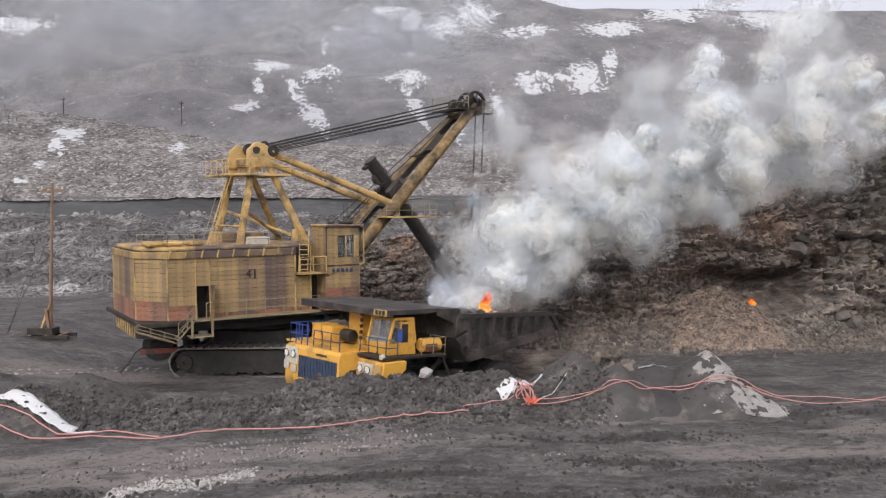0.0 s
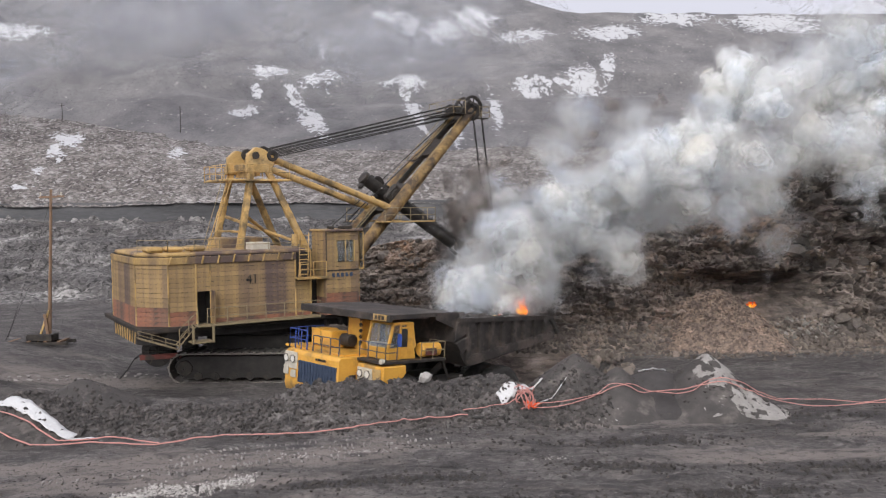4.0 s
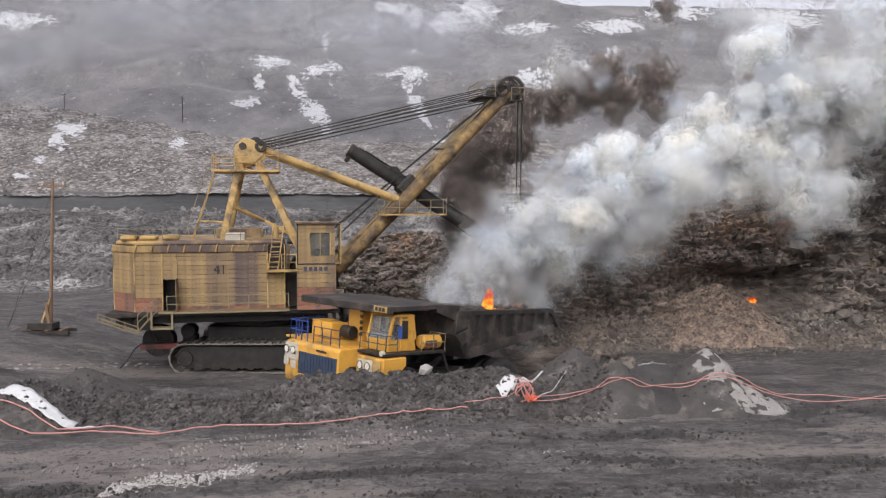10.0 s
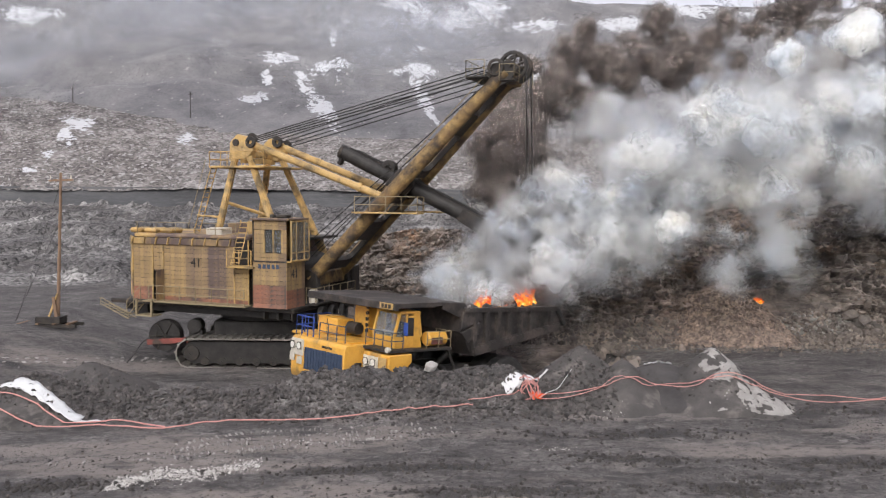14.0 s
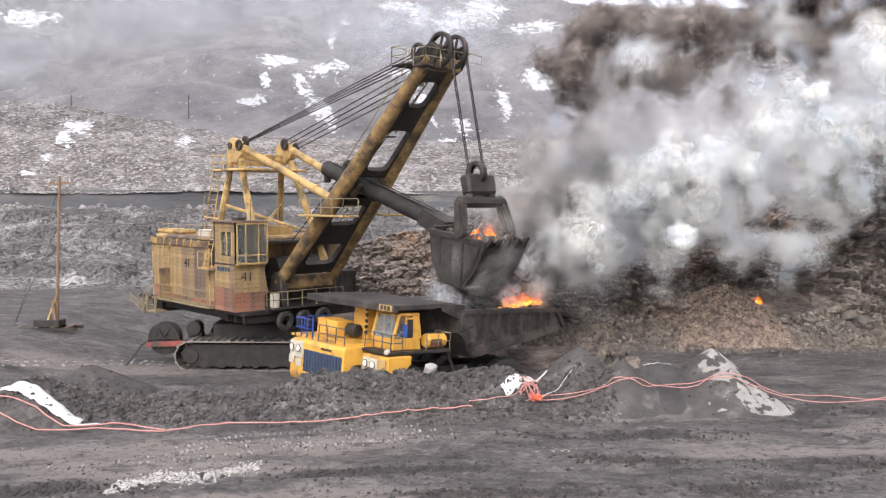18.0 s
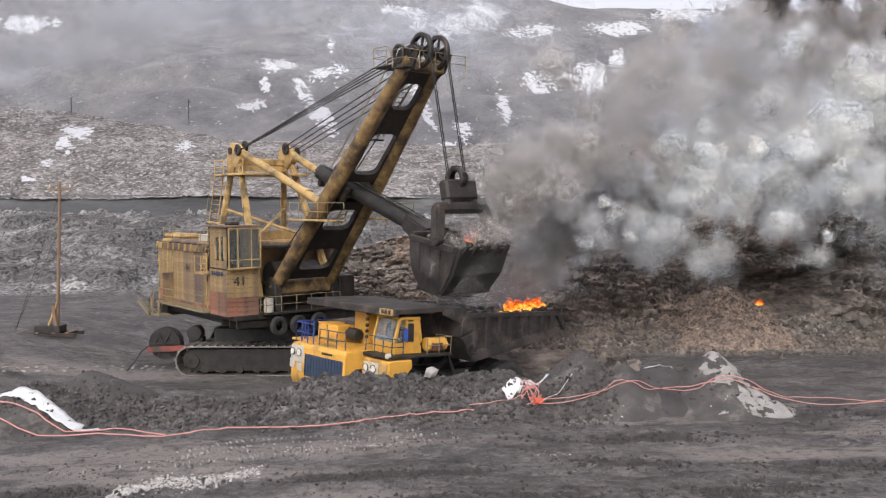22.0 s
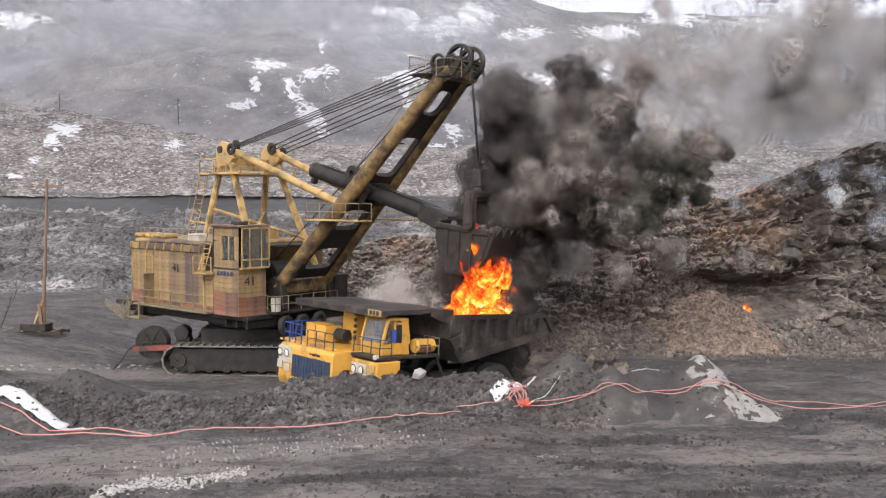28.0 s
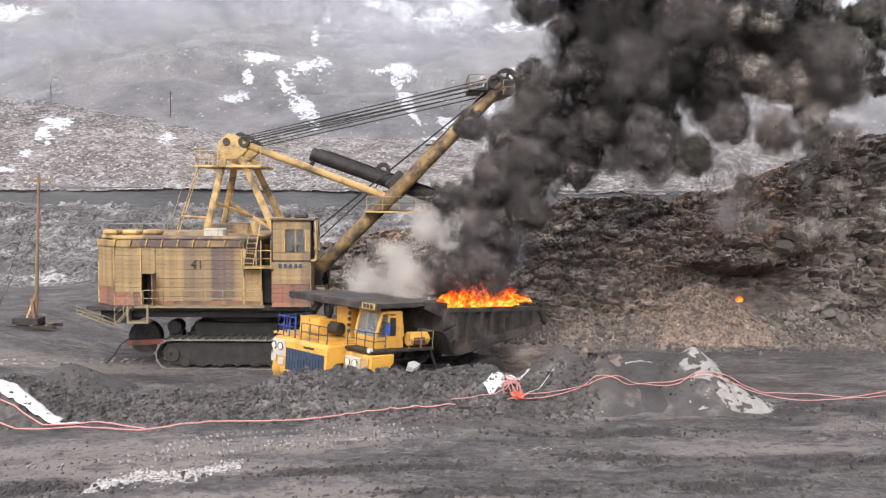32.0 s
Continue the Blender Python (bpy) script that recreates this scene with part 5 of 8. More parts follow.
    rail_run([(8.1, -1.2, 4.42), (8.1, -3.0, 4.42), (5.2, -3.6, 4.42)], 1.15, root, BLUE, 0.7, 0.035)
    rail_run([(6.7, 2.0, 4.34), (6.7, 4.3, 4.34), (5.9, 4.35, 4.34)], 0.95, root, DARKBLUE, 0.7, 0.028)
    rail_run([(4.0, 4.3, 4.34), (2.1, 4.3, 4.34), (2.1, 3.0, 4.34)], 0.95, root, GREYRAIL, 0.95, 0.028)
    # cab
    prof = [(4.05, 4.34), (6.15, 4.34), (6.2, 5.0), (5.85, 6.3), (5.7, 6.42), (4.5, 6.42), (4.35, 6.3)]
    cab = part("cab", plate([(4.05, 4.34), (6.15, 4.34), (6.2, 5.0), (4.2, 5.0)], 1.95, at=2.93, bevel=0.03), TRUCKYELLOW, root, "yellow cab with dark windows")
    part("cab_back", plate([(4.05, 5.0), (4.3, 5.0), (4.55, 6.4), (4.35, 6.4)], 1.95, at=2.93), TRUCKYELLOW, cab)
    part("cab_roof", plate([(4.3, 6.3), (5.95, 6.3), (5.85, 6.46), (4.4, 6.48)], 2.1, at=2.93, bevel=0.03), TRUCKYELLOW, cab)
    for y in (2.0, 3.86):
        part("front_pillar", beam((6.16, y, 5.0), (5.84, y, 6.35), 0.12, 0.14), TRUCKYELLOW, cab)
        part("door_pillar", beam((5.35, y, 5.0), (5.3, y, 6.35), 0.08, 0.12), TRUCKYELLOW, cab)
        part("rear_pillar", plate([(4.15, 4.95), (4.75, 4.95), (4.85, 6.4), (4.35, 6.4)], 0.1, at=y), TRUCKYELLOW, cab)
        part("side_glass", plate([(4.75, 5.0), (6.1, 5.0), (5.8, 6.3), (4.85, 6.3)], 0.03, at=y), GLASS, cab)
    part("windscreen", beam((6.15, 2.93, 5.02), (5.83, 2.93, 6.3), 1.8, 0.03), GLASS, cab, "dusty pale windscreen")
    part("dashboard", box((0.5, 1.7, 0.4), (5.85, 2.93, 5.05), 0.05), WHITE, cab)
    part("driver_seat", box((0.5, 0.55, 0.9), (4.95, 2.9, 5.3), 0.08), STEEL, cab)
    dr = part("cab_door", plate([(4.8, 4.4), (5.32, 4.4), (5.32, 6.2), (4.85, 6.2)], 0.06, at=3.94), TRUCKYELLOW, cab)
    part("door_window", plate([(4.82, 5.05), (5.3, 5.05), (5.3, 6.1), (4.86, 6.1)], 0.03, at=3.98), SOOT_AND_SHADE, dr)
    part("mirror", box((0.1, 0.36, 0.75), (5.75, 4.35, 5.5), 0.04), BLUE, cab, "blue mirror on a bracket")
    part("mirror_arm", rod((5.85, 3.9, 5.9), (5.75, 4.35, 5.75), 0.03, seg=6), STEEL, cab)
    # engine boxes on the deck
    air = part("air_cleaner", box((1.3, 2.0, 1.0), (5.9, -2.0, 4.98), 0.06), TRUCKYELLOW, root, "yellow air cleaner boxes on the deck")
    part("box_seam", box((1.33, 0.04, 0.9), (5.9, -2.0, 4.98)), STEEL, air)
    part("box_lid", box((1.4, 0.9, 0.1), (5.9, -2.5, 5.5), 0.02), TRUCKYELLOW, air)
    part("intake_drum", wheel_ring((5.7, -0.4, 5.0), (0, 1, 0), 0.38, 0.9, 0.0, 18, lip=0.04), STEEL, root)
    part("resistor_cabinet", box((1.3, 1.35, 2.3), (4.6, -0.35, 5.6), 0.04), TRUCKYELLOW, root, "tall yellow cabinet under the canopy")
    for k in range(5):
        part("cabinet_vent", wheel_ring((5.27, 0.25, 4.9 + k * 0.36), (1, 0, 0), 0.12, 0.08, 0.05, 12), STEEL, root)
    bm = wheel_ring((2.9, 3.75, 4.8), (1, 0, 0), 0.42, 1.5, 0.0, 20, lip=0.08)
    part("hydraulic_tank", bm, TRUCKYELLOW, root, "yellow hydraulic tank behind the cab")
    part("tank_grille", box((0.9, 0.06, 0.4), (3.1, 4.2, 4.72), 0.02), RED, root)
    # body
    half = 4.22
    side = [(1.2, 6.56), (-7.7, 6.62), (-8.6, 5.5), (-8.0, 5.2), (-3.7, 4.35), (0.2, 3.7), (1.35, 5.2)]
    body = part("body_floor", plate([(-8.0, 5.15), (-3.7, 4.3), (0.2, 3.68), (0.3, 3.9), (-3.6, 4.55), (-7.9, 5.4)], 2 * half, bevel=0.02), BODYGREY, root, "scuffed grey-brown steel dump body")
    part("body_front", plate([(0.2, 3.7), (1.35, 5.2), (1.2, 6.9), (0.95, 6.9), (1.1, 5.25), (0.0, 3.85)], 2 * half), BODYGREY, body)
    for s in (-1, 1):
        part("body_side", plate(side, 0.14, at=s * half, bevel=0.02), BODYGREY, body)
        part("top_rail", beam((1.2, s * (half + 0.1), 6.5), (-7.7, s * (half + 0.1), 6.52), 0.42, 0.3, bevel=0.04), BODYGREY, body)
        part("floor_rail", beam((0.3, s * (half + 0.12), 4.0), (-8.1, s * (half + 0.12), 5.35), 0.5, 0.62, 0.4, 0.5, bevel=0.06), BODYGREY, body)
        part("tail_plate", beam((-7.7, s * (half + 0.1), 6.55), (-8.6, s * (half + 0.1), 5.45), 0.42, 0.3, bevel=0.04), BODYGREY, body)
        for k in range(8):
            x = 0.2 - k * 1.05
            low = 4.25 + 0.16 * (0.3 - x)
            part("side_rib", beam((x, s * (half + 0.14), 6.4), (x, s * (half + 0.14), low), 0.34, 0.3, side=(1, 0, 0), bevel=0.03), BODYGREY, body)
        part("front_gusset", plate([(1.3, 6.4), (-0.3, 6.4), (-0.3, 5.9), (1.4, 5.3)], 0.3, at=s * (half + 0.08), bevel=0.04), BODYGREY, body)
        part("front_gusset", plate([(1.35, 5.15), (-0.3, 5.75), (-0.3, 5.1), (0.8, 4.5)], 0.34, at=s * (half + 0.08), bevel=0.04), BODYGREY, body)
        part("canopy_cheek", plate([(2.9, 6.98), (2.9, 6.6), (1.2, 6.0), (1.1, 6.75), (1.9, 6.98)], 0.14, at=s * half), BODYGREY, body)
    part("canopy", plate([(6.5, 6.62), (6.5, 6.92), (2.9, 7.0), (1.0, 6.95), (1.0, 6.75), (2.9, 6.78), (6.3, 6.68)], 2 * half + 0.1, bevel=0.02), BODYGREY, body, "flat canopy over the cab")
    part("canopy_beam", box((0.3, 2 * half + 0.14, 0.42), (6.42, 0, 6.72), 0.04), BODYGREY, body)
    sign = part("number_board", box((0.05, 1.15, 0.36), (6.6, half - 0.7, 6.74), 0.01), YELLOW, body)
    for k in range(3):
        part("lettering_bar", box((0.03, 0.2, 0.24), (6.63, half - 1.0 + 0.3 * k, 6.74)), STEEL, sign)
    for k in range(6):
        part("canopy_rib", box((3.6, 0.12, 0.14), (4.6, -3.5 + 1.4 * k, 6.66)), BODYGREY, body)
    # load
    bed = part("load_bed", plate([(0.9, 6.35), (-2.0, 6.6), (-5.0, 6.5), (-7.5, 6.1), (-7.6, 5.5), (-3.6, 4.6), (0.4, 4.2)], 2 * half - 0.4, bevel=0.1), CLOD, body, "dark burning load of rock")
    rocks = rock_cluster(420, lambda r: (r.uniform(-7.3, 0.8), r.uniform(-3.9, 3.9), r.uniform(6.15, 6.6)), 0.25, 0.75, 31)
    load = mesh_object("load_rubble", *rocks, CLOD)
    load.parent = body
    tagged(load, kind="stuff")
    return body


build_truck(truck)

# ---------------------------------------------------------------- spoil heaps and loose things on the ground
def heap_sheet(name, x0, x1, y0, y1, height, mat, label, step=0.16):
    x, y = np.meshgrid(np.arange(x0, x1, step), np.arange(y0, y1, step))
    z = height(x, y)
    edge = np.minimum(np.minimum(x - x0, x1 - x), np.minimum(y - y0, y1 - y))
    z = z - 1.5 * ramp(-edge, -0.9, 0.0)
    return tagged(sheet(name, x, y, z, mat), label, "spoil heap", "spoil round the drill holes")


def cone(x, y, cx, cy, high, slope, squash=1.0):
    d = np.hypot(x - cx, (y - cy) * squash)
    return high - slope * np.sqrt(d * d + 0.05)


RIGHT_CONES = [(7.6, 46.3, 2.95, 0.76), (9.65, 44.6, 2.6, 0.9, 0.9), (14.7, 45.4, 3.05, 0.82, 0.85), (12.2, 46.2, 2.0, 0.36, 1.2),
               (16.3, 43.6, 1.3, 0.55), (6.0, 45.6, 1.5, 0.45)]


def one_cone(k, x, y):
    z = cone(x, y, *RIGHT_CONES[k])
    return np.maximum(z + 0.07 * fbm(x, y, 1.1, 4, 201 + k) + 0.03 * fbm(x, y, 0.25, 2, 203), -0.8) - 0.05


def right_heap(x, y):
    z = one_cone(0, x, y)
    for k in range(1, 6):
        z = np.maximum(z, one_cone(k, x, y))
    return z


def left_heap(x, y):
    z = np.maximum(cone(x, y, -21.0, 41.9, 2.1, 0.5), np.maximum(cone(x, y, -24.5, 43.0, 1.3, 0.4), cone(x, y, -19.6, 45.2, 2.0, 0.5)))
    return z + 0.08 * fbm(x, y, 1.0, 4, 211) - 0.05


SPOIL = material("fine_dark_drill_spoil", [(0.045, 0.041, 0.039), (0.068, 0.062, 0.059), (0.1, 0.09, 0.084)], 1.8, 0.9, bump=0.4, fine=0.04,
                 dirt=(0.15, 0.135, 0.122), dirt_size=1.2, dirt_amount=0.25)
DARKSPOIL = material("black_coal_fines", [(0.04, 0.037, 0.036), (0.058, 0.053, 0.052), (0.08, 0.074, 0.07)], 1.8, 0.9, bump=0.4, fine=0.04)
for k, (mat, label) in enumerate(((SPOIL, "peaked heap of fine grey drill spoil"), (SPOIL, "sharp cone of grey drill spoil"),
                                  (SPOIL, "tall drill spoil heap with pale powder on its flank"), (DARKSPOIL, "low saddle of black coal fines between the heaps"),
                                  (SPOIL, "low apron of drill spoil"), (SPOIL, "low shoulder of drill spoil"))):
    cx, cy = RIGHT_CONES[k][:2]
    heap_sheet("spoil_cone", cx - 4.6, cx + 4.6, cy - 4.6, cy + 4.6, lambda x, y, k=k: one_cone(k, x, y), mat, label, 0.13)
heap_sheet("spoil_cone", -29.5, -15.5, 37.4, 49.0, left_heap, SPOIL, "low heap of dark drill spoil under white sheeting")


def powder_patch():
    """Pale powder spilt down the flank of the heap, in ragged flakes."""
    POWDER = material("pale_spilt_powder", [(0.2, 0.187, 0.174), (0.28, 0.265, 0.248), (0.37, 0.352, 0.331)], 0.8, 0.9, bump=0.4, fine=0.05)
    step = 0.07
    x, y = np.meshgrid(np.arange(13.6, 18.6, step), np.arange(41.6, 45.6, step))
    z = right_heap(x, y) + 0.02
    run = (x - 15.45) * 0.55 + (44.6 - y) * 0.83
    side = (x - 15.45) * 0.83 - (44.6 - y) * 0.55
    lies = 0.95 - np.abs(side - 0.05 * run) * (0.8 - 0.19 * np.clip(run, 0, 3)) - 0.12 * np.abs(run - 1.0) + 1.9 * fbm(x, y, 0.5, 5, 221) > 0.3
    verts, faces, index = [], [], {}
    n, m = x.shape

    def vert(i, j):
        if (i, j) not in index:
            index[i, j] = len(verts)
            verts.append((x[i, j], y[i, j], z[i, j] + 0.012))
        return index[i, j]
    for i in range(n - 1):
        for j in range(m - 1):
            if lies[i, j] and z[i, j] > 0.05:
                faces.append((vert(i, j), vert(i, j + 1), vert(i + 1, j + 1), vert(i + 1, j)))
    ob = mesh_object("powder_spill", verts, faces, POWDER, True)
    tagged(ob, "pale grey powder spilt down the spoil heap", "powder", kind="stuff")


powder_patch()


def table(height, x0, x1, y0, y1, step):
    """A quick look-up of a height."""
    gx, gy = np.meshgrid(np.arange(x0, x1, step), np.arange(y0, y1, step))
    grid = height(gx, gy)

    def find(x, y):
        u, v = min(max((x - x0) / step, 0), grid.shape[1] - 1.001), min(max((y - y0) / step, 0), grid.shape[0] - 1.001)
        i, j = int(v), int(u)
        a, b = v - i, u - j
        return float((grid[i, j] * (1 - b) + grid[i, j + 1] * b) * (1 - a) + (grid[i + 1, j] * (1 - b) + grid[i + 1, j + 1] * b) * a)
    return find


ground_at = table(ground_height, -48, 48, 20, 80, 0.15)
right_at, left_at = table(right_heap, 3, 19.2, 40.8, 49.7, 0.1), table(left_heap, -29.7, -15.3, 37.2, 49.2, 0.1)


def pile_spots(count, x0, x1, v0, v1, seed):
    """Many points on the rock heap, clear of the hollow."""
    r = np.random.default_rng(seed)
    x, v = r.uniform(x0, x1, (1, count)), r.uniform(v0, v1, (1, count))
    X, Y, Z, _ = pile_face(x, v)
    spots = np.stack([X[0], Y[0], Z[0]], -1)
    clear = (np.hypot((spots[:, 0] - 26.4) / 4.2, (spots[:, 2] - 3.7) / 1.5) > 1) & (np.hypot((spots[:, 0] - 21.9) / 3.0, (spots[:, 2] - 2.8) / 1.5) > 1)
    return iter(spots[clear].tolist())


ROCK_FIRE = (25.3, 66.9, 2.8)


def floor_at(x, y):
    z = ground_at(x, y)
    if 3.2 < x < 19 and 41 < y < 49.5:
        z = max(z, right_at(x, y))
    if -28.6 < x < -16.4 and 38.3 < y < 48.1:
        z = max(z, left_at(x, y))
    return z


def line_on_ground(name, points, r, mat, label, category, lift=0.14, wave=0.12, seed=0):
    """A cord that lies loosely along the points."""
    cu = bpy.data.curves.new(name, "CURVE")
    cu.dimensions, cu.bevel_depth, cu.bevel_resolution = "3D", r, 1
    pts = []
    for (x0, y0), (x1, y1) in zip(points, points[1:]):
        n = max(2, int(math.hypot(x1 - x0, y1 - y0) / 0.3))
        for k in range(n):
            pts.append((x0 + (x1 - x0) * k / n, y0 + (y1 - y0) * k / n))
    pts.append(points[-1])
    sp = cu.splines.new("POLY")
    sp.points.add(len(pts) - 1)
    for i, (x, y) in enumerate(pts):
        x += wave * noise.noise(Vector((i * 0.11, seed, 0)))
        y += 2.2 * wave * noise.noise(Vector((i * 0.09, seed + 5, 3)))
        pts[i] = (x, y, floor_at(x, y))
    for i, (x, y, z) in enumerate(pts):
        # taut over small hollows
        near = [p[2] for p in pts[max(i - 7, 0):i + 8]]
        sp.points[i].co = (x, y, max(z, sum(near) / len(near)) + r + lift, 1)
    cu.materials.append(mat)
    return tagged(new(name, cu), label, category, "firing lines")


line_on_ground("firing_line", [(-24, 40.6), (-21.2, 39.0), (-19, 37.9), (-16.5, 38.9), (-13.3, 38.2), (-10.5, 39.8), (-7.2, 39.85), (-4, 40.9),
                               (-0.6, 42.0), (1.5, 42.3)], 0.034, CABLE, "salmon-pink firing line lying across the mud", "cable", seed=1)
line_on_ground("firing_line", [(-24, 41.2), (-21.8, 40.2), (-19.8, 39.6), (-17.9, 38.4), (-16.1, 39.4), (-13.2, 38.5)], 0.034, CABLE,
               "salmon-pink firing line lying across the mud", "cable", seed=2)
line_on_ground("firing_line", [(4.4, 43.3), (6.4, 43.2), (8.2, 43.3), (9.6, 43.3), (11.2, 43.6), (12.5, 43.0), (13.9, 43.6), (15.6, 43.7), (17.4, 44.2),
                               (19.6, 46.0), (21.5, 45.6), (23.0, 44.6), (27, 46.6), (31, 47)], 0.024, CABLE,
               "salmon-pink firing line draped over the spoil heap", "cable", seed=3)
line_on_ground("firing_line", [(4.4, 43.2), (7.4, 43.1), (9.0, 43.5), (10.4, 43.1), (12.3, 43.6), (14.0, 43.3), (16.0, 43.5), (18.3, 43.9), (21.3, 44.2),
                               (24.0, 44.6), (28, 46.3), (31, 46.6)], 0.024, CABLE,
               "salmon-pink firing line draped over the spoil heap", "cable", seed=4)
line_on_ground("firing_line", [(1.2, 42.2), (2.6, 42.4), (4.2, 43.1)], 0.024, CABLE, "salmon-pink firing line lying across the mud", "cable", seed=5)
line_on_ground("cord", [(4.9, 42.6), (5.6, 43.2), (6.2, 43.9), (6.9, 44.7)], 0.018, SHEETING, "thin white cord on the spoil heap", "cord", seed=6)


def build_coil():
    z = floor_at(4.6, 43.2)
    coil = hold("cord_coil", pose(4.45, 43.2, z), "loose coil of orange-red detonating cord", "cord coil")
    cu = bmesh.new()
    r = random.Random(4)
    for k in range(9):
        c = Vector((r.uniform(-0.2, 0.15), r.uniform(-0.2, 0.2), 0.5 + r.uniform(-0.15, 0.15)))
        rad, tilt = r.uniform(0.45, 0.72), Euler((r.uniform(0.9, 1.5), r.uniform(-0.4, 0.4), r.uniform(0, 6)))
        pts = [c + tilt.to_matrix() @ Vector((rad * math.cos(a * 0.5), rad * math.sin(a * 0.5), 0)) for a in range(13)]
        for p, q in zip(pts, pts[1:]):
            rod(p, q, 0.026, seg=5, bm=cu, caps=False)
    part("loop", cu, CABLE, coil)
    bm = bmesh.new()
    for k in range(26):
        p = Vector((0.35 + r.uniform(-0.22, 0.24), r.uniform(-0.2, 0.2), 0.08 + r.uniform(0, 0.18)))
        rod(p, p + Vector((r.uniform(-0.35, 0.35), r.uniform(-0.25, 0.25), r.uniform(-0.06, 0.14))), 0.06, seg=5, bm=bm)
    part("bundle", bm, ORANGE, coil, "bright orange bundle")


build_coil()


def cloth_strip(name, path, width, label, seed, thick=0.02):
    """A crumpled plastic strip that lies along a path."""
    r = random.Random(seed)
    verts, faces = [], []
    n = len(path)
    for i, (x, y, w) in enumerate(path):
        dx = path[min(i + 1, n - 1)][0] - path[max(i - 1, 0)][0]
        dy = path[min(i + 1, n - 1)][1] - path[max(i - 1, 0)][1]
        d = math.hypot(dx, dy)
        for k in range(5):
            o = (k / 4 - 0.5) * width * w
            px, py = x - dy / d * o, y + dx / d * o
            verts.append((px, py, floor_at(px, py) + 0.05 + 0.16 * r.random() * w))
    for i in range(n - 1):
        for k in range(4):
            a = i * 5 + k
            faces.append((a, a + 1, a + 6, a + 5))
    ob = mesh_object(name, verts, faces, SHEETING, True)
    sol = ob.modifiers.new("thickness", "SOLIDIFY")
    sol.thickness = thick
    return tagged(ob, label, "plastic sheeting")


def path_of(points, n):
    out = []
    for k in range(n):
        t = k / (n - 1) * (len(points) - 1)
        i = min(int(t), len(points) - 2)
        out.append(tuple(a + (b - a) * (t - i) for a, b in zip(points[i], points[i + 1])))
    return out


cloth_strip("white_sheeting", path_of([(-25.0, 41.8, 0.6), (-22.6, 41.3, 0.7), (-21.3, 40.9, 0.9), (-20.2, 40.5, 1.0), (-18.9, 39.9, 1.0), (-17.7, 39.5, 0.9)], 26), 0.75,
            "white plastic sheeting trailing over the spoil heap", 3)
cloth_strip("white_sheeting", path_of([(-18.0, 39.4, 0.4), (-17.3, 39.6, 0.3), (-16.6, 39.8, 0.2)], 10), 0.5, "thin white plastic scrap on the mud", 5)
cloth_strip("empty_sack", path_of([(3.1, 43.0, 0.8), (3.7, 43.5, 1.1), (4.3, 44.2, 0.5), (5.0, 45.1, 0.3), (5.7, 45.9, 0.25)], 22), 0.6,
            "empty white sack crumpled beside the spoil heap", 7)
cloth_strip("empty_sack", path_of([(11.4, 46.9, 0.6), (12.1, 47.0, 1.0), (12.9, 47.0, 0.5)], 9), 0.75, "white sack behind the spoil heap", 9)


def build_pole():
    p = hold("power_line_pole", pose(-33.6, 71.2, floor_at(-33.6, 71.2)), "weathered wooden power line pole on a steel sledge", "power pole")
    part("shaft", rod((0.0, 0, 0.2), (0.55, 0, 13.3), 0.16, 0.11, 12), WOOD, p)
    part("crossarm", beam((-0.5, 0, 12.6), (1.6, 0, 12.7), 0.14, 0.16), WOOD, p)
    for x in (-0.35, 0.55, 1.4):
        part("insulator", rod((x, 0, 12.75), (x, 0, 13.05), 0.07, seg=8), WHITE, p)
    part("stub", beam((0.1, -0.25, 0.1), (-0.2, -0.25, 2.6), 0.24, 0.24), WOOD, p)
    part("prop", beam((-0.9, -0.2, 0.2), (0.1, -0.2, 2.9), 0.16, 0.16), YELLOW, p)
    for s in (-0.8, 0.8):
        part("sledge_runner", beam((-3.9, s, 0.15), (1.9, s, 0.15), 0.25, 0.28), STEEL, p)
    for x in (-3.0, -1.4, 0.0, 1.2):
        part("sledge_tie", beam((x, -0.9, 0.32), (x, 0.9, 0.32), 0.25, 0.12, side=(1, 0, 0)), WOOD, p)
    part("sledge_block", box((2.2, 1.4, 0.6), (-0.6, 0, 0.6), 0.05), STEEL, p)
    part("stay_wire", rod((-3.6, -0.3, 0.4), (0.3, 0, 9.0), 0.022, seg=5), ROPE, p)
    part("stay_wire", rod((-3.8, 0.4, 0.4), (0.5, 0, 12.4), 0.022, seg=5), ROPE, p)


build_pole()


def far_pole(x, y, z, h):
    p = hold("far_pole", pose(x, y, z), "thin dark pole far off on the slope", "power pole", "far poles")
    part("shaft", rod((0, 0, -1), (0, 0, h), 0.09, seg=6), STEEL, p)
    part("crossarm", beam((-0.6, 0, h - 0.6), (0.6, 0, h - 0.6), 0.08, 0.08), STEEL, p)


far_pole(-86, 192, 29.0, 6.5)
far_pole(-59, 192, 29.5, 5.0)


def build_mat():
    ob = part("rubber_mat", plate([(0, 0), (1.4, 0.15), (2.7, 0.1), (2.8, 0.4), (1.5, 0.5), (0.1, 0.35)], 0.06, "z", bevel=0.01), RUBBER, None)
    ob.matrix_basis = pose(1.7, 41.9, floor_at(3, 42.1) + 0.05, 2, 1, 6)
    tagged(ob, "torn strip of black conveyor belt on the mud", "rubber strip")


build_mat()


def loose(name, at, size, seed, label, mat=BOULDER, group="", category="rock"):
    co, fa = FORMS[seed % len(FORMS)]
    ob = mesh_object(name, (co * size).tolist(), fa.tolist(), mat)
    ob.matrix_basis = pose(at[0], at[1], at[2], 20 * seed, 33 * seed, 57 * seed)
    return tagged(ob, label, category, group)


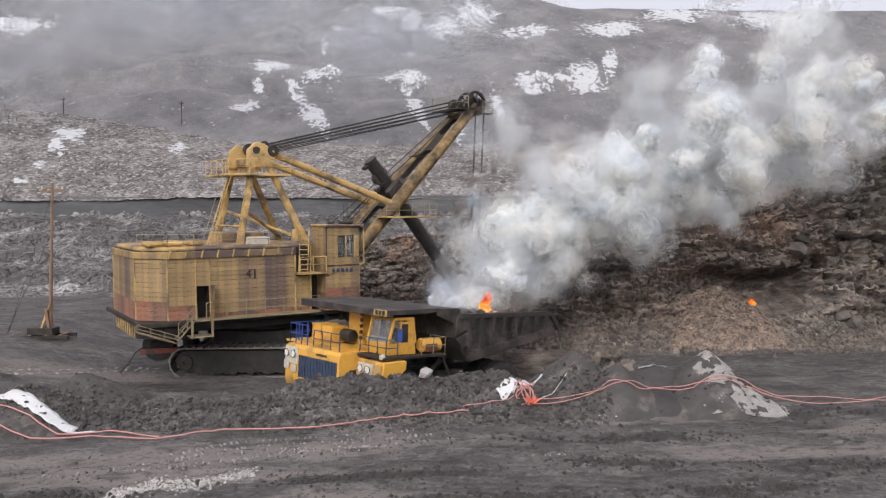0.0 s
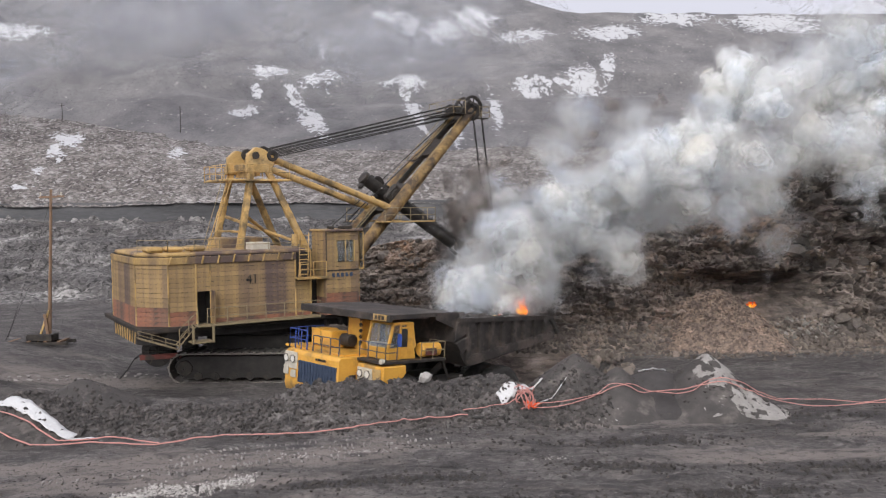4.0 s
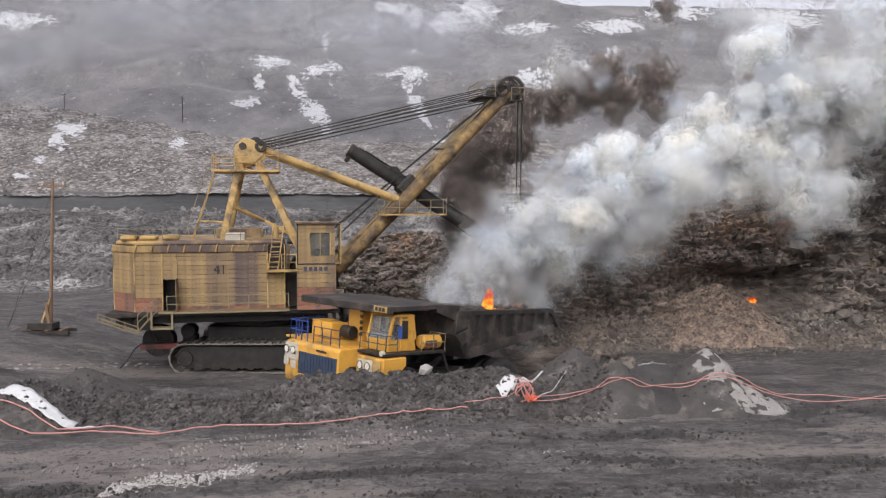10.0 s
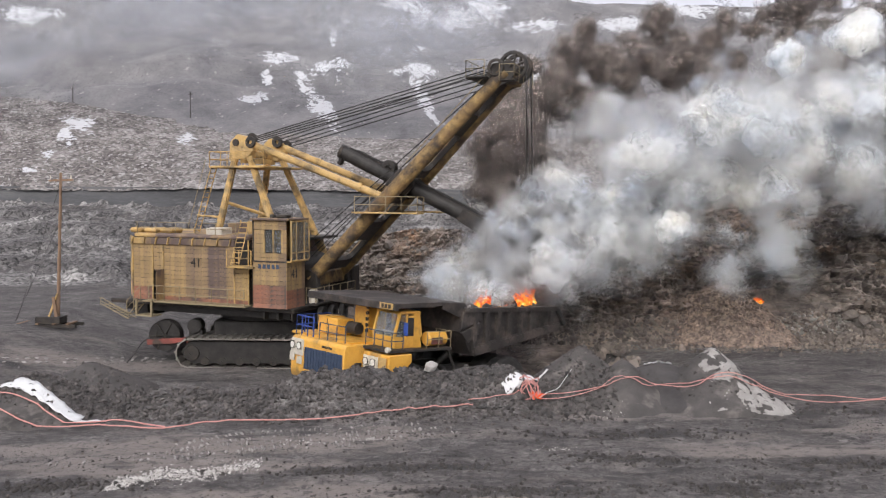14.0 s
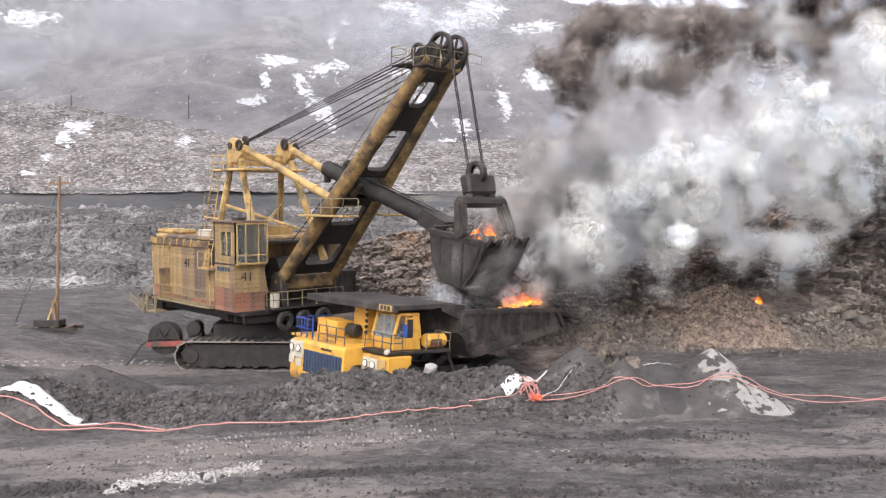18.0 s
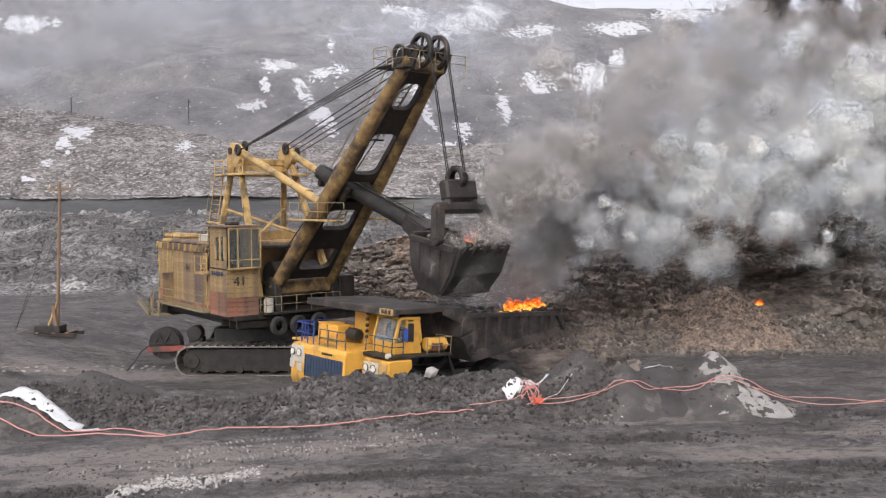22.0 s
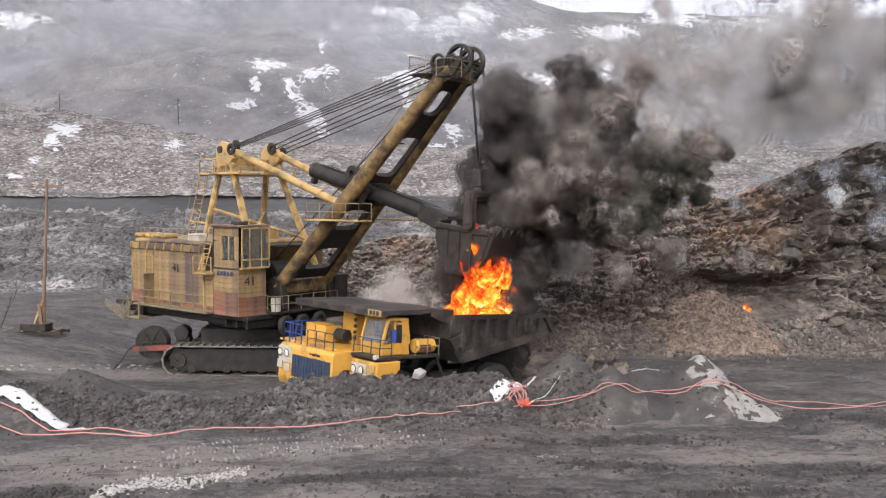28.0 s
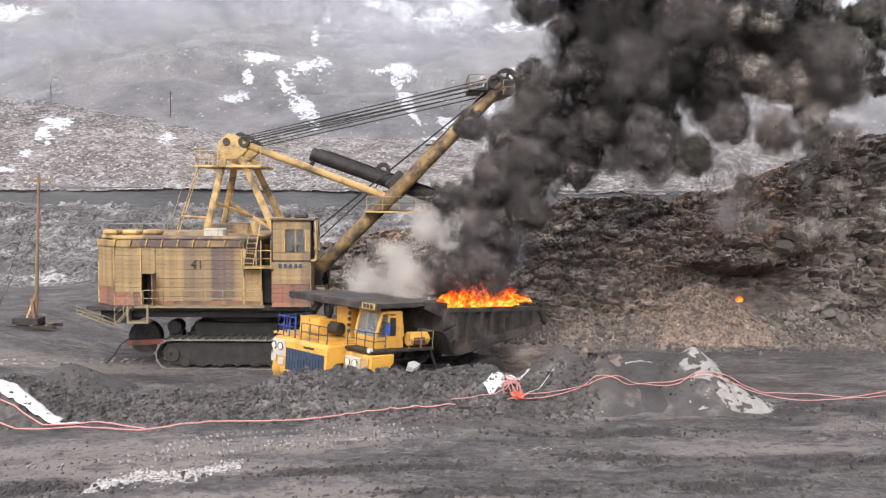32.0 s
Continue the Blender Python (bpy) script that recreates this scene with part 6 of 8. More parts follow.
PALE = material("pale_grey_stone", [(0.3, 0.28, 0.26), (0.4, 0.38, 0.36)], 0.5, 0.85, bump=0.3)
loose("pale_boulder", (-0.75, 44.0, 1.95), 0.95, 3, "pale grey angular boulder on the mud bank", PALE)


def spread_clods():
    """Clods of dug mud on the bank, and small stones over the ground."""
    def bank(r):
        x = r.uniform(-24, 9)
        y = 42.9 + 0.06 * x + r.normal(0, 1.35)
        if y > 47.3 or y < 39.5:
            return None
        return (x, y, floor_at(x, y) + r.uniform(-0.06, 0.06))
    ob = mesh_object("mud_clods", *rock_cluster(8200, bank, 0.06, 0.36, 51), CLOD)
    tagged(ob, "clods of dark churned mud on the bank", "mud", kind="stuff")

    def flat(r):
        y = 27 + 33 * r.random() ** 1.6
        x = r.uniform(-0.62, 0.62) * y
        if -9 < x < 7 and 45.5 < y < 62:
            return None
        return (x, y, floor_at(x, y))
    def streak(r):
        x, y = r.uniform(-24, 26), r.uniform(27.5, 47)
        if fbm(np.array([[x * 0.35]]), np.array([[y * 1.2]]), 2.2, 3, 251)[0, 0] < 0.12:
            return None
        return (x, y, floor_at(x, y))
    tagged(mesh_object("coal_crumbs", *rock_cluster(9000, streak, 0.03, 0.15, 55), MUD), "dark coal crumbs strewn in streaks over the mud", "coal", kind="stuff")
    ob = mesh_object("small_stones", *rock_cluster(3400, flat, 0.03, 0.15, 53), BOULDER)
    tagged(ob, "small stones scattered over the coal dirt", "stones", kind="stuff")


spread_clods()


CRAWLER_WAYS = [[(-33.0, 57.7), (-31.7, 59.0), (-28.6, 61.9), (-24.8, 65.7), (-21.5, 66.2)], [(-32.4, 56.6), (-31.1, 57.9), (-28.3, 61.0), (-24.6, 64.6), (-21.5, 65.3)]]
GREYROCK = material("pale_grey_gravel", [(0.13, 0.12, 0.108), (0.19, 0.175, 0.16), (0.25, 0.23, 0.21)], 0.7, 0.85, bump=0.4, fine=0.06, island=True, vary=0.4)


def spread_pile():
    """Broken rock on the heap: a joined rest of small pieces, and the larger boulders one by one."""
    def drawn(spots):
        return lambda r: next(spots, None)
    tagged(mesh_object("rock_rubble", *rock_cluster(5200, drawn(pile_spots(6000, -12, 46, 0.0, 1.0, 61)), 0.14, 0.6, 61), ROCK),
           "small broken rock over the heap", "rubble", kind="stuff")
    tagged(mesh_object("rock_rubble", *rock_cluster(4200, drawn(pile_spots(4600, 5.5, 42, 0.0, 0.22, 63)), 0.1, 0.5, 63), ROCK),
           "gravel and broken rock at the foot of the heap", "rubble", kind="stuff")
    pale = pile_spots(500, 24.5, 31.5, 0.08, 0.2, 64)
    tagged(mesh_object("rock_rubble", *rock_cluster(500, drawn(pale), 0.12, 0.45, 64), GREYROCK), "pale grey gravel below the hollow", "rubble", kind="stuff")

    def apron(r):
        x, y = r.uniform(7, 44), 62.4 - abs(r.normal(0, 1.5))
        return (x, y, floor_at(x, y) + 0.02)
    tagged(mesh_object("rock_rubble", *rock_cluster(1800, apron, 0.08, 0.5, 69), ROCK), "rock strewn on the ground before the heap", "rubble", kind="stuff")
    r = np.random.default_rng(65)
    shapes = []
    for co, fa in rock_forms(12, 67, 0.13):
        me = bpy.data.meshes.new("boulder")
        me.from_pydata(co.tolist(), [], fa.tolist())
        me.materials.append(BOULDER)
        shapes.append(me)
    for k, (x, y, z) in enumerate(itertools.chain(itertools.islice(pile_spots(200, -10, 30, 0.02, 0.98, 66), 80),
                                                  itertools.islice(pile_spots(200, 29, 42, 0.05, 1.0, 68), 165))):
        o = new("boulder", shapes[r.integers(12)])
        o.parent = rock_pile
        s = 0.55 + (0.9 if k < 80 else 1.3) * r.random() ** 1.7
        o.matrix_basis = Matrix.LocRotScale((x, y + 0.12 * s, z), Euler((r.normal(0, 0.35), r.normal(0, 0.35), r.uniform(0, 6.28))), (s * 1.1, s * 0.9, s * 0.7))


spread_pile()


def gravel_fan():
    """A fan of burnt gravel run down from under the beds, its stones lying loose on it."""
    GRAVEL = material("fine_orange_gravel", [(0.1, 0.078, 0.066), (0.165, 0.125, 0.1), (0.26, 0.19, 0.148)], 0.8, 0.9, bump=0.6, fine=0.08, stones=0.16, stone_vary=0.4, island=True, vary=0.35)
    x, y = np.meshgrid(np.arange(14.5, 29.5, 0.16), np.arange(60.0, 69.0, 0.16))

    def height(x, y):
        r = np.hypot((x - 22.3 - 0.15 * (66.2 - y)) * np.where(x < 22.3, 0.72, 1.0), y - 66.4)
        z = 5.0 - 0.86 * np.sqrt(r * r + 0.35) + 0.35 * fbm(x, y, 1.6, 3, 231)
        e1, e2, own = cells(x, y, 0.34, 233)
        return np.maximum(z + 0.12 * own * np.clip(1.1 - e1 * 1.3, 0, 1), -1.5)
    tagged(sheet("gravel_fan", x, y, height(x, y), GRAVEL, smooth=False), "fan of fine orange gravel spilt from the rock heap", "gravel", kind="stuff")
    at = table(height, 14.5, 29.5, 60, 69, 0.16)

    def loose_stone(r):
        x, y = 22.0 + 2.6 * r.standard_normal(), 64.0 + 1.3 * r.standard_normal()
        return (x, y, at(x, y)) if at(x, y) > 0.2 else None
    tagged(mesh_object("rock_rubble", *rock_cluster(1500, loose_stone, 0.08, 0.4, 73), GRAVEL), "loose orange stones on the gravel fan", "rubble", kind="stuff")


gravel_fan()


def spread_bank():
    """Rocks tipped beside the truck's tail."""
    def tip(r):
        x = r.uniform(4.5, 13)
        y = 51 + 7 * r.random() + 0.2 * x
        return (x, y, floor_at(x, y) + 0.25 + 1.4 * math.exp(-((x - 8.8) / 2.2) ** 2 - ((y - 57.5) / 2.6) ** 2) * r.random())
    tagged(mesh_object("rock_rubble", *rock_cluster(700, tip, 0.2, 0.95, 71), ROCK), "brown rock tipped beside the truck", "rubble", kind="stuff")


spread_bank()


def build_prints():
    """Pale bars of pressed mud left by tyre lugs and crawler shoes."""
    PRESSED = material("pale_pressed_mud", [(0.17, 0.157, 0.146), (0.25, 0.233, 0.219), (0.36, 0.34, 0.322)], 0.5, 0.85, bump=0.4, fine=0.04, island=True, vary=0.3)
    r = np.random.default_rng(91)

    def strip(points, rows, gap, size, lost):
        """Lugs along a way, in rows at those offsets; size is along and across it."""
        verts, faces = [], []
        for (x0, y0), (x1, y1) in zip(points, points[1:]):
            d = math.hypot(x1 - x0, y1 - y0)
            dx, dy = (x1 - x0) / d, (y1 - y0) / d
            for k, o in itertools.product(range(int(d / gap)), rows):
                if r.random() < lost:
                    continue
                u = k * gap + r.normal(0, 0.12 * gap)
                o = o + r.normal(0, 0.04)
                px, py = x0 + dx * u - dy * o, y0 + dy * u + dx * o
                co, fa = FORMS[r.integers(len(FORMS))]
                a, c = size[0] * r.uniform(0.7, 1.3), size[1] * r.uniform(0.5, 1.2)
                lug = np.stack([dx * a * co[:, 0] - dy * c * co[:, 1], dy * a * co[:, 0] + dx * c * co[:, 1], 0.14 * co[:, 2]], -1)
                base = len(verts)
                verts.extend((lug + np.array([px, py, floor_at(px, py) + 0.02])).tolist())
                faces.extend((fa + base).tolist())
        return verts, faces
    for pts, rows, lost in (([(-12.0, 36.5), (-9.1, 38.3), (-5.3, 39.1)], (-0.9, 0.0), 0.12), ([(-5.3, 39.0), (-0.9, 39.7)], (-0.9, 0.0), 0.25),
                            ([(-13.1, 34.4), (-9.7, 35.7), (-6.3, 36.8)], (-0.5, 0.35), 0.15), ([(-6.3, 36.8), (0.8, 39.0)], (-0.5, 0.3), 0.4),
                            ([(-17.0, 33.1), (-13.1, 34.4)], (0.0,), 0.45), ([(-11.1, 34.8), (-8.3, 36.2), (-4.0, 36.9)], (-0.6,), 0.5)):
        tagged(mesh_object("tread_print", *strip(pts, rows, 0.27, (0.12, 0.46), lost), PRESSED), "pale tyre tread print pressed in the mud", "tyre track", kind="stuff")
    for way in CRAWLER_WAYS:
        tagged(mesh_object("crawler_print", *strip(way, (0.0,), 0.72, (0.4, 0.8), 0.12), PRESSED), "row of crawler shoe prints in the mud", "track print", kind="stuff")
    CHALK = material("chalky_pale_gravel", [(0.3, 0.285, 0.265), (0.42, 0.4, 0.375), (0.52, 0.5, 0.47)], 0.5, 0.85, bump=0.4, fine=0.05, island=True, vary=0.25)

    def pale(q):
        x = -12.8 + 5.2 * q.random() ** 1.5
        y = 31.35 + 0.42 * (x + 12.8) + 0.25 * math.sin(2.1 * x) + q.normal(0, 0.36)
        return (x, y, floor_at(x, y))
    tagged(mesh_object("pale_gravel", *rock_cluster(2400, pale, 0.03, 0.14, 93), CHALK), "streak of pale gravel on the mud", "gravel", kind="stuff")

    def few(q):
        cx, cy = ((-3.5, 37.2), (-6.4, 36.7), (5.0, 36.2), (8.6, 41.8), (21.5, 38.0))[q.integers(5)]
        x, y = cx + q.normal(0, 0.55), cy + q.normal(0, 0.2)
        return (x, y, floor_at(x, y))
    tagged(mesh_object("pale_gravel", *rock_cluster(220, few, 0.03, 0.12, 97), CHALK), "small spots of pale gravel on the mud", "gravel", kind="stuff")

    def dark(q):
        cx, cy, a, b, lean = WET[q.integers(len(WET))]
        x = cx + q.normal(0, 0.5 * a)
        y = cy + lean * (x - cx) + q.normal(0, 0.5 * b)
        return (x, y, floor_at(x, y))
    tagged(mesh_object("coal_lumps", *rock_cluster(2600, dark, 0.05, 0.3, 95), MUD), "dark coal lumps strewn on the ground", "coal", kind="stuff")


build_prints()

# ---------------------------------------------------------------- how the shovel moves: seconds, swing, crowd and dip
BEAT = [0, 0.5, 1, 1.5, 2, 2.5, 3, 3.5, 5.5, 6, 6.5, 7, 7.5, 8, 8.5, 9, 9.5, 10, 10.5, 11, 11.5, 12, 12.5, 13,
    13.5, 14, 14.5, 16.5, 17, 17.5, 18, 18.5, 19, 19.5, 20, 20.5, 21, 21.5, 22, 22.5, 23, 23.5, 24, 24.5, 25,
    25.5, 27.5, 28, 28.5, 29, 29.5, 30, 30.5, 31, 31.5, 32]
SWING = [32.1, 32.4, 32.6, 32.9, 33.3, 33.5, 33.6, 33.3, 31.4, 29.9, 28.2, 26.4, 24.2, 21.6, 18.9, 16.2, 13.3,
    10.1, 6.6, 2.5, -1.6, -5.6, -9.6, -13.5, -17.0, -20.7, -24.4, -39.6, -41.9, -43.8, -45.3, -46.4, -47.3,
    -48.1, -48.7, -49.1, -49.2, -49.3, -49.5, -49.7, -49.9, -50.0, -50.2, -50.4, -50.2, -49.8, -41.1, -37.8,
    -34.3, -30.1, -25.3, -20.2, -15.1, -9.9, -4.5, 1.7]
CROWD = [3.02, 2.81, 2.61, 2.38, 2.20, 2.16, 2.25, 2.45, 3.58, 3.83, 4.08, 4.32, 4.52, 4.70, 4.83, 4.89, 4.94,
    4.99, 5.03, 5.03, 5.02, 5.03, 5.04, 5.06, 5.08, 5.06, 5.04, 4.53, 4.25, 3.86, 3.59, 3.47, 3.38, 3.37,
    3.44, 3.50, 3.51, 3.53, 3.53, 3.53, 3.56, 3.56, 3.56, 3.68, 3.88, 4.01, 4.63, 4.81, 5.10, 5.32, 5.51,
    5.72, 5.91, 6.08, 6.21, 6.34]
DIP = [52.0, 46.5, 40.3, 34.9, 31.5, 29.8, 30.1, 31.3, 38.4, 38.6, 38.7, 38.5, 37.7, 36.5, 35.4, 34.4, 33.5,
    32.5, 31.6, 30.6, 29.6, 28.8, 27.9, 27.0, 26.2, 25.2, 24.0, 21.3, 19.7, 18.3, 17.6, 17.9, 18.7, 19.4,
    19.6, 19.4, 18.8, 18.3, 18.1, 18.0, 17.8, 18.0, 18.2, 17.7, 17.1, 16.7, 16.9, 16.0, 15.7, 15.9, 16.3,
    17.0, 17.9, 18.4, 18.7, 19.1]


def glide(values, t):
    """A smooth curve through the values at the beats."""
    i = int(np.clip(np.searchsorted(BEAT, t, "right") - 1, 0, len(BEAT) - 2))
    def slope(k):
        a, b = max(k - 1, 0), min(k + 1, len(BEAT) - 1)
        return (values[b] - values[a]) / (BEAT[b] - BEAT[a])
    h = BEAT[i + 1] - BEAT[i]
    u = (t - BEAT[i]) / h
    return ((2 * u ** 3 - 3 * u ** 2 + 1) * values[i] + (u ** 3 - 2 * u ** 2 + u) * h * slope(i)
            + (3 * u ** 2 - 2 * u ** 3) * values[i + 1] + (u ** 3 - u ** 2) * h * slope(i + 1))



# ---------------------------------------------------------------- smoke and fire
def smoke_material(name, colour, other, through=0.45, vary=0.06, grain=1.25):
    """Matt soot or vapour between two colours; each layer has a cover, and an edge below which the noise leaves it clear."""
    m = bpy.data.materials.new(name)
    m.use_nodes = True
    t = m.node_tree
    t.nodes.remove(t.nodes["Principled BSDF"])
    out = t.nodes["Material Output"]
    link = t.links.new
    co, info, shift = t.nodes.new("ShaderNodeTexCoord"), t.nodes.new("ShaderNodeObjectInfo"), t.nodes.new("ShaderNodeVectorMath")
    far = t.nodes.new("ShaderNodeMath")
    far.operation = "MULTIPLY"
    far.inputs[1].default_value = 37.0
    link(info.outputs["Random"], far.inputs[0])
    shift.operation = "ADD"
    link(co.outputs["Object"], shift.inputs[0])
    link(far.outputs[0], shift.inputs[1])

    def cloud(scale, detail, rough):
        n = t.nodes.new("ShaderNodeTexNoise")
        n.inputs["Scale"].default_value, n.inputs["Detail"].default_value, n.inputs["Roughness"].default_value = scale, detail, rough
        link(shift.outputs[0], n.inputs["Vector"])
        return n.outputs[0]
    wisp, patch = cloud(grain, 5, 0.54), cloud(0.55 * grain, 2, 0.5)
    share = t.nodes.new("ShaderNodeMapRange")
    share.inputs[1].default_value, share.inputs[2].default_value = 0.35, 0.65
    link(patch, share.inputs[0])
    mixed = t.nodes.new("ShaderNodeMixRGB")
    mixed.inputs[1].default_value, mixed.inputs[2].default_value = (*colour, 1), (*other, 1)
    link(share.outputs[0], mixed.inputs[0])
    hv, mr = t.nodes.new("ShaderNodeHueSaturation"), t.nodes.new("ShaderNodeMapRange")
    mr.inputs[3].default_value, mr.inputs[4].default_value = 1 - vary, 1 + vary
    link(info.outputs["Random"], mr.inputs[0])
    link(mr.outputs[0], hv.inputs["Value"])
    link(mixed.outputs[0], hv.inputs["Color"])
    d, s, body = t.nodes.new("ShaderNodeBsdfDiffuse"), t.nodes.new("ShaderNodeBsdfTranslucent"), t.nodes.new("ShaderNodeMixShader")
    body.inputs[0].default_value = through
    for n in (d, s):
        link(hv.outputs[0], n.inputs["Color"])
    link(d.outputs[0], body.inputs[1])
    link(s.outputs[0], body.inputs[2])
    cover, edge = t.nodes.new("ShaderNodeAttribute"), t.nodes.new("ShaderNodeAttribute")
    cover.attribute_name, edge.attribute_name = "cover", "edge"
    top = t.nodes.new("ShaderNodeMath")
    top.operation = "ADD"
    top.inputs[1].default_value = 0.17
    link(edge.outputs["Fac"], top.inputs[0])
    cut = t.nodes.new("ShaderNodeMapRange")
    cut.interpolation_type = "SMOOTHSTEP"
    link(wisp, cut.inputs[0])
    link(edge.outputs["Fac"], cut.inputs[1])
    link(top.outputs[0], cut.inputs[2])
    mul = t.nodes.new("ShaderNodeMath")
    mul.operation, mul.use_clamp = "MULTIPLY", True
    link(cut.outputs[0], mul.inputs[0])
    link(cover.outputs["Fac"], mul.inputs[1])
    clear, veil = t.nodes.new("ShaderNodeBsdfTransparent"), t.nodes.new("ShaderNodeMixShader")
    link(mul.outputs[0], veil.inputs[0])
    link(clear.outputs[0], veil.inputs[1])
    link(body.outputs[0], veil.inputs[2])
    link(veil.outputs[0], out.inputs[0])
    return m


def shells(n, inner, outer, thick, thin, near, far):
    """Layers of a puff from the inside out: size, cover and edge."""
    rows = []
    for k in range(n):
        u = k / (n - 1)
        rows.append((inner + (outer - inner) * u, thick * (thin / thick) ** u, near + (far - near) * u))
    return rows


def puff_mesh(name, mat, seed, layers, lobes=16, knob=0.36):
    """A billow of about unit radius: rounded lobes in nested layers that grow thinner and more torn towards the outside."""
    r = np.random.default_rng(seed)
    dirs = r.standard_normal((lobes, 3))
    dirs /= np.linalg.norm(dirs, axis=1)[:, None]
    cen = np.concatenate([np.zeros((1, 3)), dirs * r.uniform(0.45, 0.7, (lobes, 1))])
    rad = np.concatenate([[0.6], r.uniform(0.6 * knob, 1.35 * knob, lobes)])
    small = r.standard_normal((lobes * 4, 3))
    small /= np.linalg.norm(small, axis=1)[:, None]
    bm = bmesh.new()
    bmesh.ops.create_icosphere(bm, subdivisions=4, radius=1)
    co = np.array([q.co[:] for q in bm.verts])
    tri = [[q.index for q in f.verts] for f in bm.faces]
    bm.free()

    def surface(c, q):
        b = co @ c.T
        disc = b ** 2 - (np.sum(c ** 2, axis=1) - q ** 2)[None]
        return np.where(disc > 0, b + np.sqrt(np.maximum(disc, 0)), 0).max(axis=1)
    reach = surface(cen, rad) + surface(small * 0.8, np.full(len(small), 0.3 * knob + 0.06)) * 0.12
    verts, faces, cover, edge = [], [], [], []
    for size, amount, clear in layers:
        waves = sum(np.sin(co @ r.standard_normal(3) * f + r.uniform(0, 6)) for f in (2.5, 3.5, 4.5, 6.0))
        soft = min(1.0, max(0.0, (size - 0.8) * 1.6))
        shape = (reach * (1 - soft) + (0.45 * reach + 0.5) * soft) * size * (1 + 0.035 * waves)
        base = len(verts)
        verts += (co * shape[:, None]).tolist()
        faces += [[i + base for i in f] for f in tri]
        cover += [amount] * len(co)
        edge += [clear] * len(co)
    me = bpy.data.meshes.new(name)
    me.from_pydata(verts, [], faces)
    me.polygons.foreach_set("use_smooth", [True] * len(faces))
    for key, values in (("cover", cover), ("edge", edge)):
        me.attributes.new(key, "FLOAT", "POINT").data.foreach_set("value", values)
    me.materials.append(mat)
    return me


def puffs(mat, seed, count, layers, lobes=16, knob=0.36):
    return [puff_mesh("smoke_puff", mat, seed + k, layers, lobes, knob) for k in range(count)]


scene.cycles.transparent_max_bounces = 128
WHITE_SMOKE = smoke_material("white_vapour_smoke", (0.97, 0.95, 0.9), (0.88, 0.915, 0.95), 0.55)
HAZE_SMOKE = smoke_material("bluish_thin_smoke", (0.82, 0.86, 0.91), (0.89, 0.88, 0.83), 0.6)
GREY_SMOKE = smoke_material("thin_grey_smoke", (0.76, 0.77, 0.79), (0.68, 0.665, 0.65), 0.6)
BROWN_SMOKE = smoke_material("brown_smoke", (0.26, 0.223, 0.202), (0.4, 0.352, 0.322), 0.45)
DUN_SMOKE = smoke_material("dun_smoke", (0.5, 0.465, 0.435), (0.66, 0.64, 0.62), 0.55)
BLACK_SMOKE = smoke_material("black_oily_smoke", (0.15, 0.134, 0.13), (0.23, 0.207, 0.198), 0.5, 0.12, 1.2)
SOOT_SMOKE = smoke_material("sooty_thin_smoke", (0.15, 0.133, 0.125), (0.27, 0.245, 0.225), 0.35, 0.1)
OLIVE_SMOKE = smoke_material("olive_grey_smoke", (0.15, 0.143, 0.12), (0.24, 0.226, 0.192), 0.3, 0.12)
BUFF_SMOKE = smoke_material("buff_grey_smoke", (0.25, 0.228, 0.205), (0.36, 0.328, 0.292), 0.35, 0.12)
PALE_SMOKE = smoke_material("dusty_pale_smoke", (0.78, 0.74, 0.69), (0.66, 0.61, 0.56))
BLUE_SMOKE = smoke_material("blue_wispy_smoke", (0.6, 0.66, 0.75), (0.7, 0.74, 0.8))

THICK, SOFT = shells(8, 0.5, 1.28, 0.85, 0.12, 0.26, 0.56), shells(7, 0.42, 1.34, 0.36, 0.09, 0.34, 0.57)
VEIL, THIN = shells(6, 0.4, 1.4, 0.24, 0.07, 0.36, 0.58), shells(6, 0.4, 1.45, 0.14, 0.04, 0.36, 0.58)
BILLOW = shells(9, 0.54, 1.32, 1.6, 0.12, 0.1, 0.55)
DENSE_WHITE, LOOSE_WHITE = puffs(WHITE_SMOKE, 300, 5, THICK), puffs(WHITE_SMOKE, 310, 4, SOFT)
LOOSE_HAZE, LOOSE_PUFF = puffs(HAZE_SMOKE, 335, 4, VEIL), puffs(HAZE_SMOKE, 345, 4, SOFT)
LOOSE_BLUE, LOOSE_GREY = puffs(BLUE_SMOKE, 355, 3, THIN), puffs(GREY_SMOKE, 330, 4, THIN)
DENSE_BROWN, LOOSE_BROWN = puffs(BROWN_SMOKE, 315, 4, shells(8, 0.45, 1.36, 0.55, 0.1, 0.3, 0.56)), puffs(BROWN_SMOKE, 320, 4, VEIL)
LOOSE_DUN, DENSE_DUN = puffs(DUN_SMOKE, 325, 4, VEIL), puffs(DUN_SMOKE, 365, 3, SOFT)
DENSE_BLACK = puffs(BLACK_SMOKE, 340, 6, BILLOW, 22, 0.32)
LOOSE_SOOT, DENSE_SOOT = puffs(SOOT_SMOKE, 375, 4, VEIL), puffs(SOOT_SMOKE, 395, 3, THICK)
DENSE_OLIVE, LOOSE_BUFF = puffs(OLIVE_SMOKE, 370, 4, BILLOW, 26, 0.3), puffs(BUFF_SMOKE, 380, 3, THICK)
LOOSE_PALE = puffs(PALE_SMOKE, 360, 3, VEIL)
HILL_PUFFS = puffs(smoke_material("hill_haze_smoke", (0.6, 0.63, 0.69), (0.66, 0.67, 0.7)), 390, 3, shells(6, 0.3, 1.4, 0.09, 0.025, 0.3, 0.52))

BED = Vector((1.1, 55.7, 4.3))
ALONG = Vector((-0.719, -0.695, 0.0))


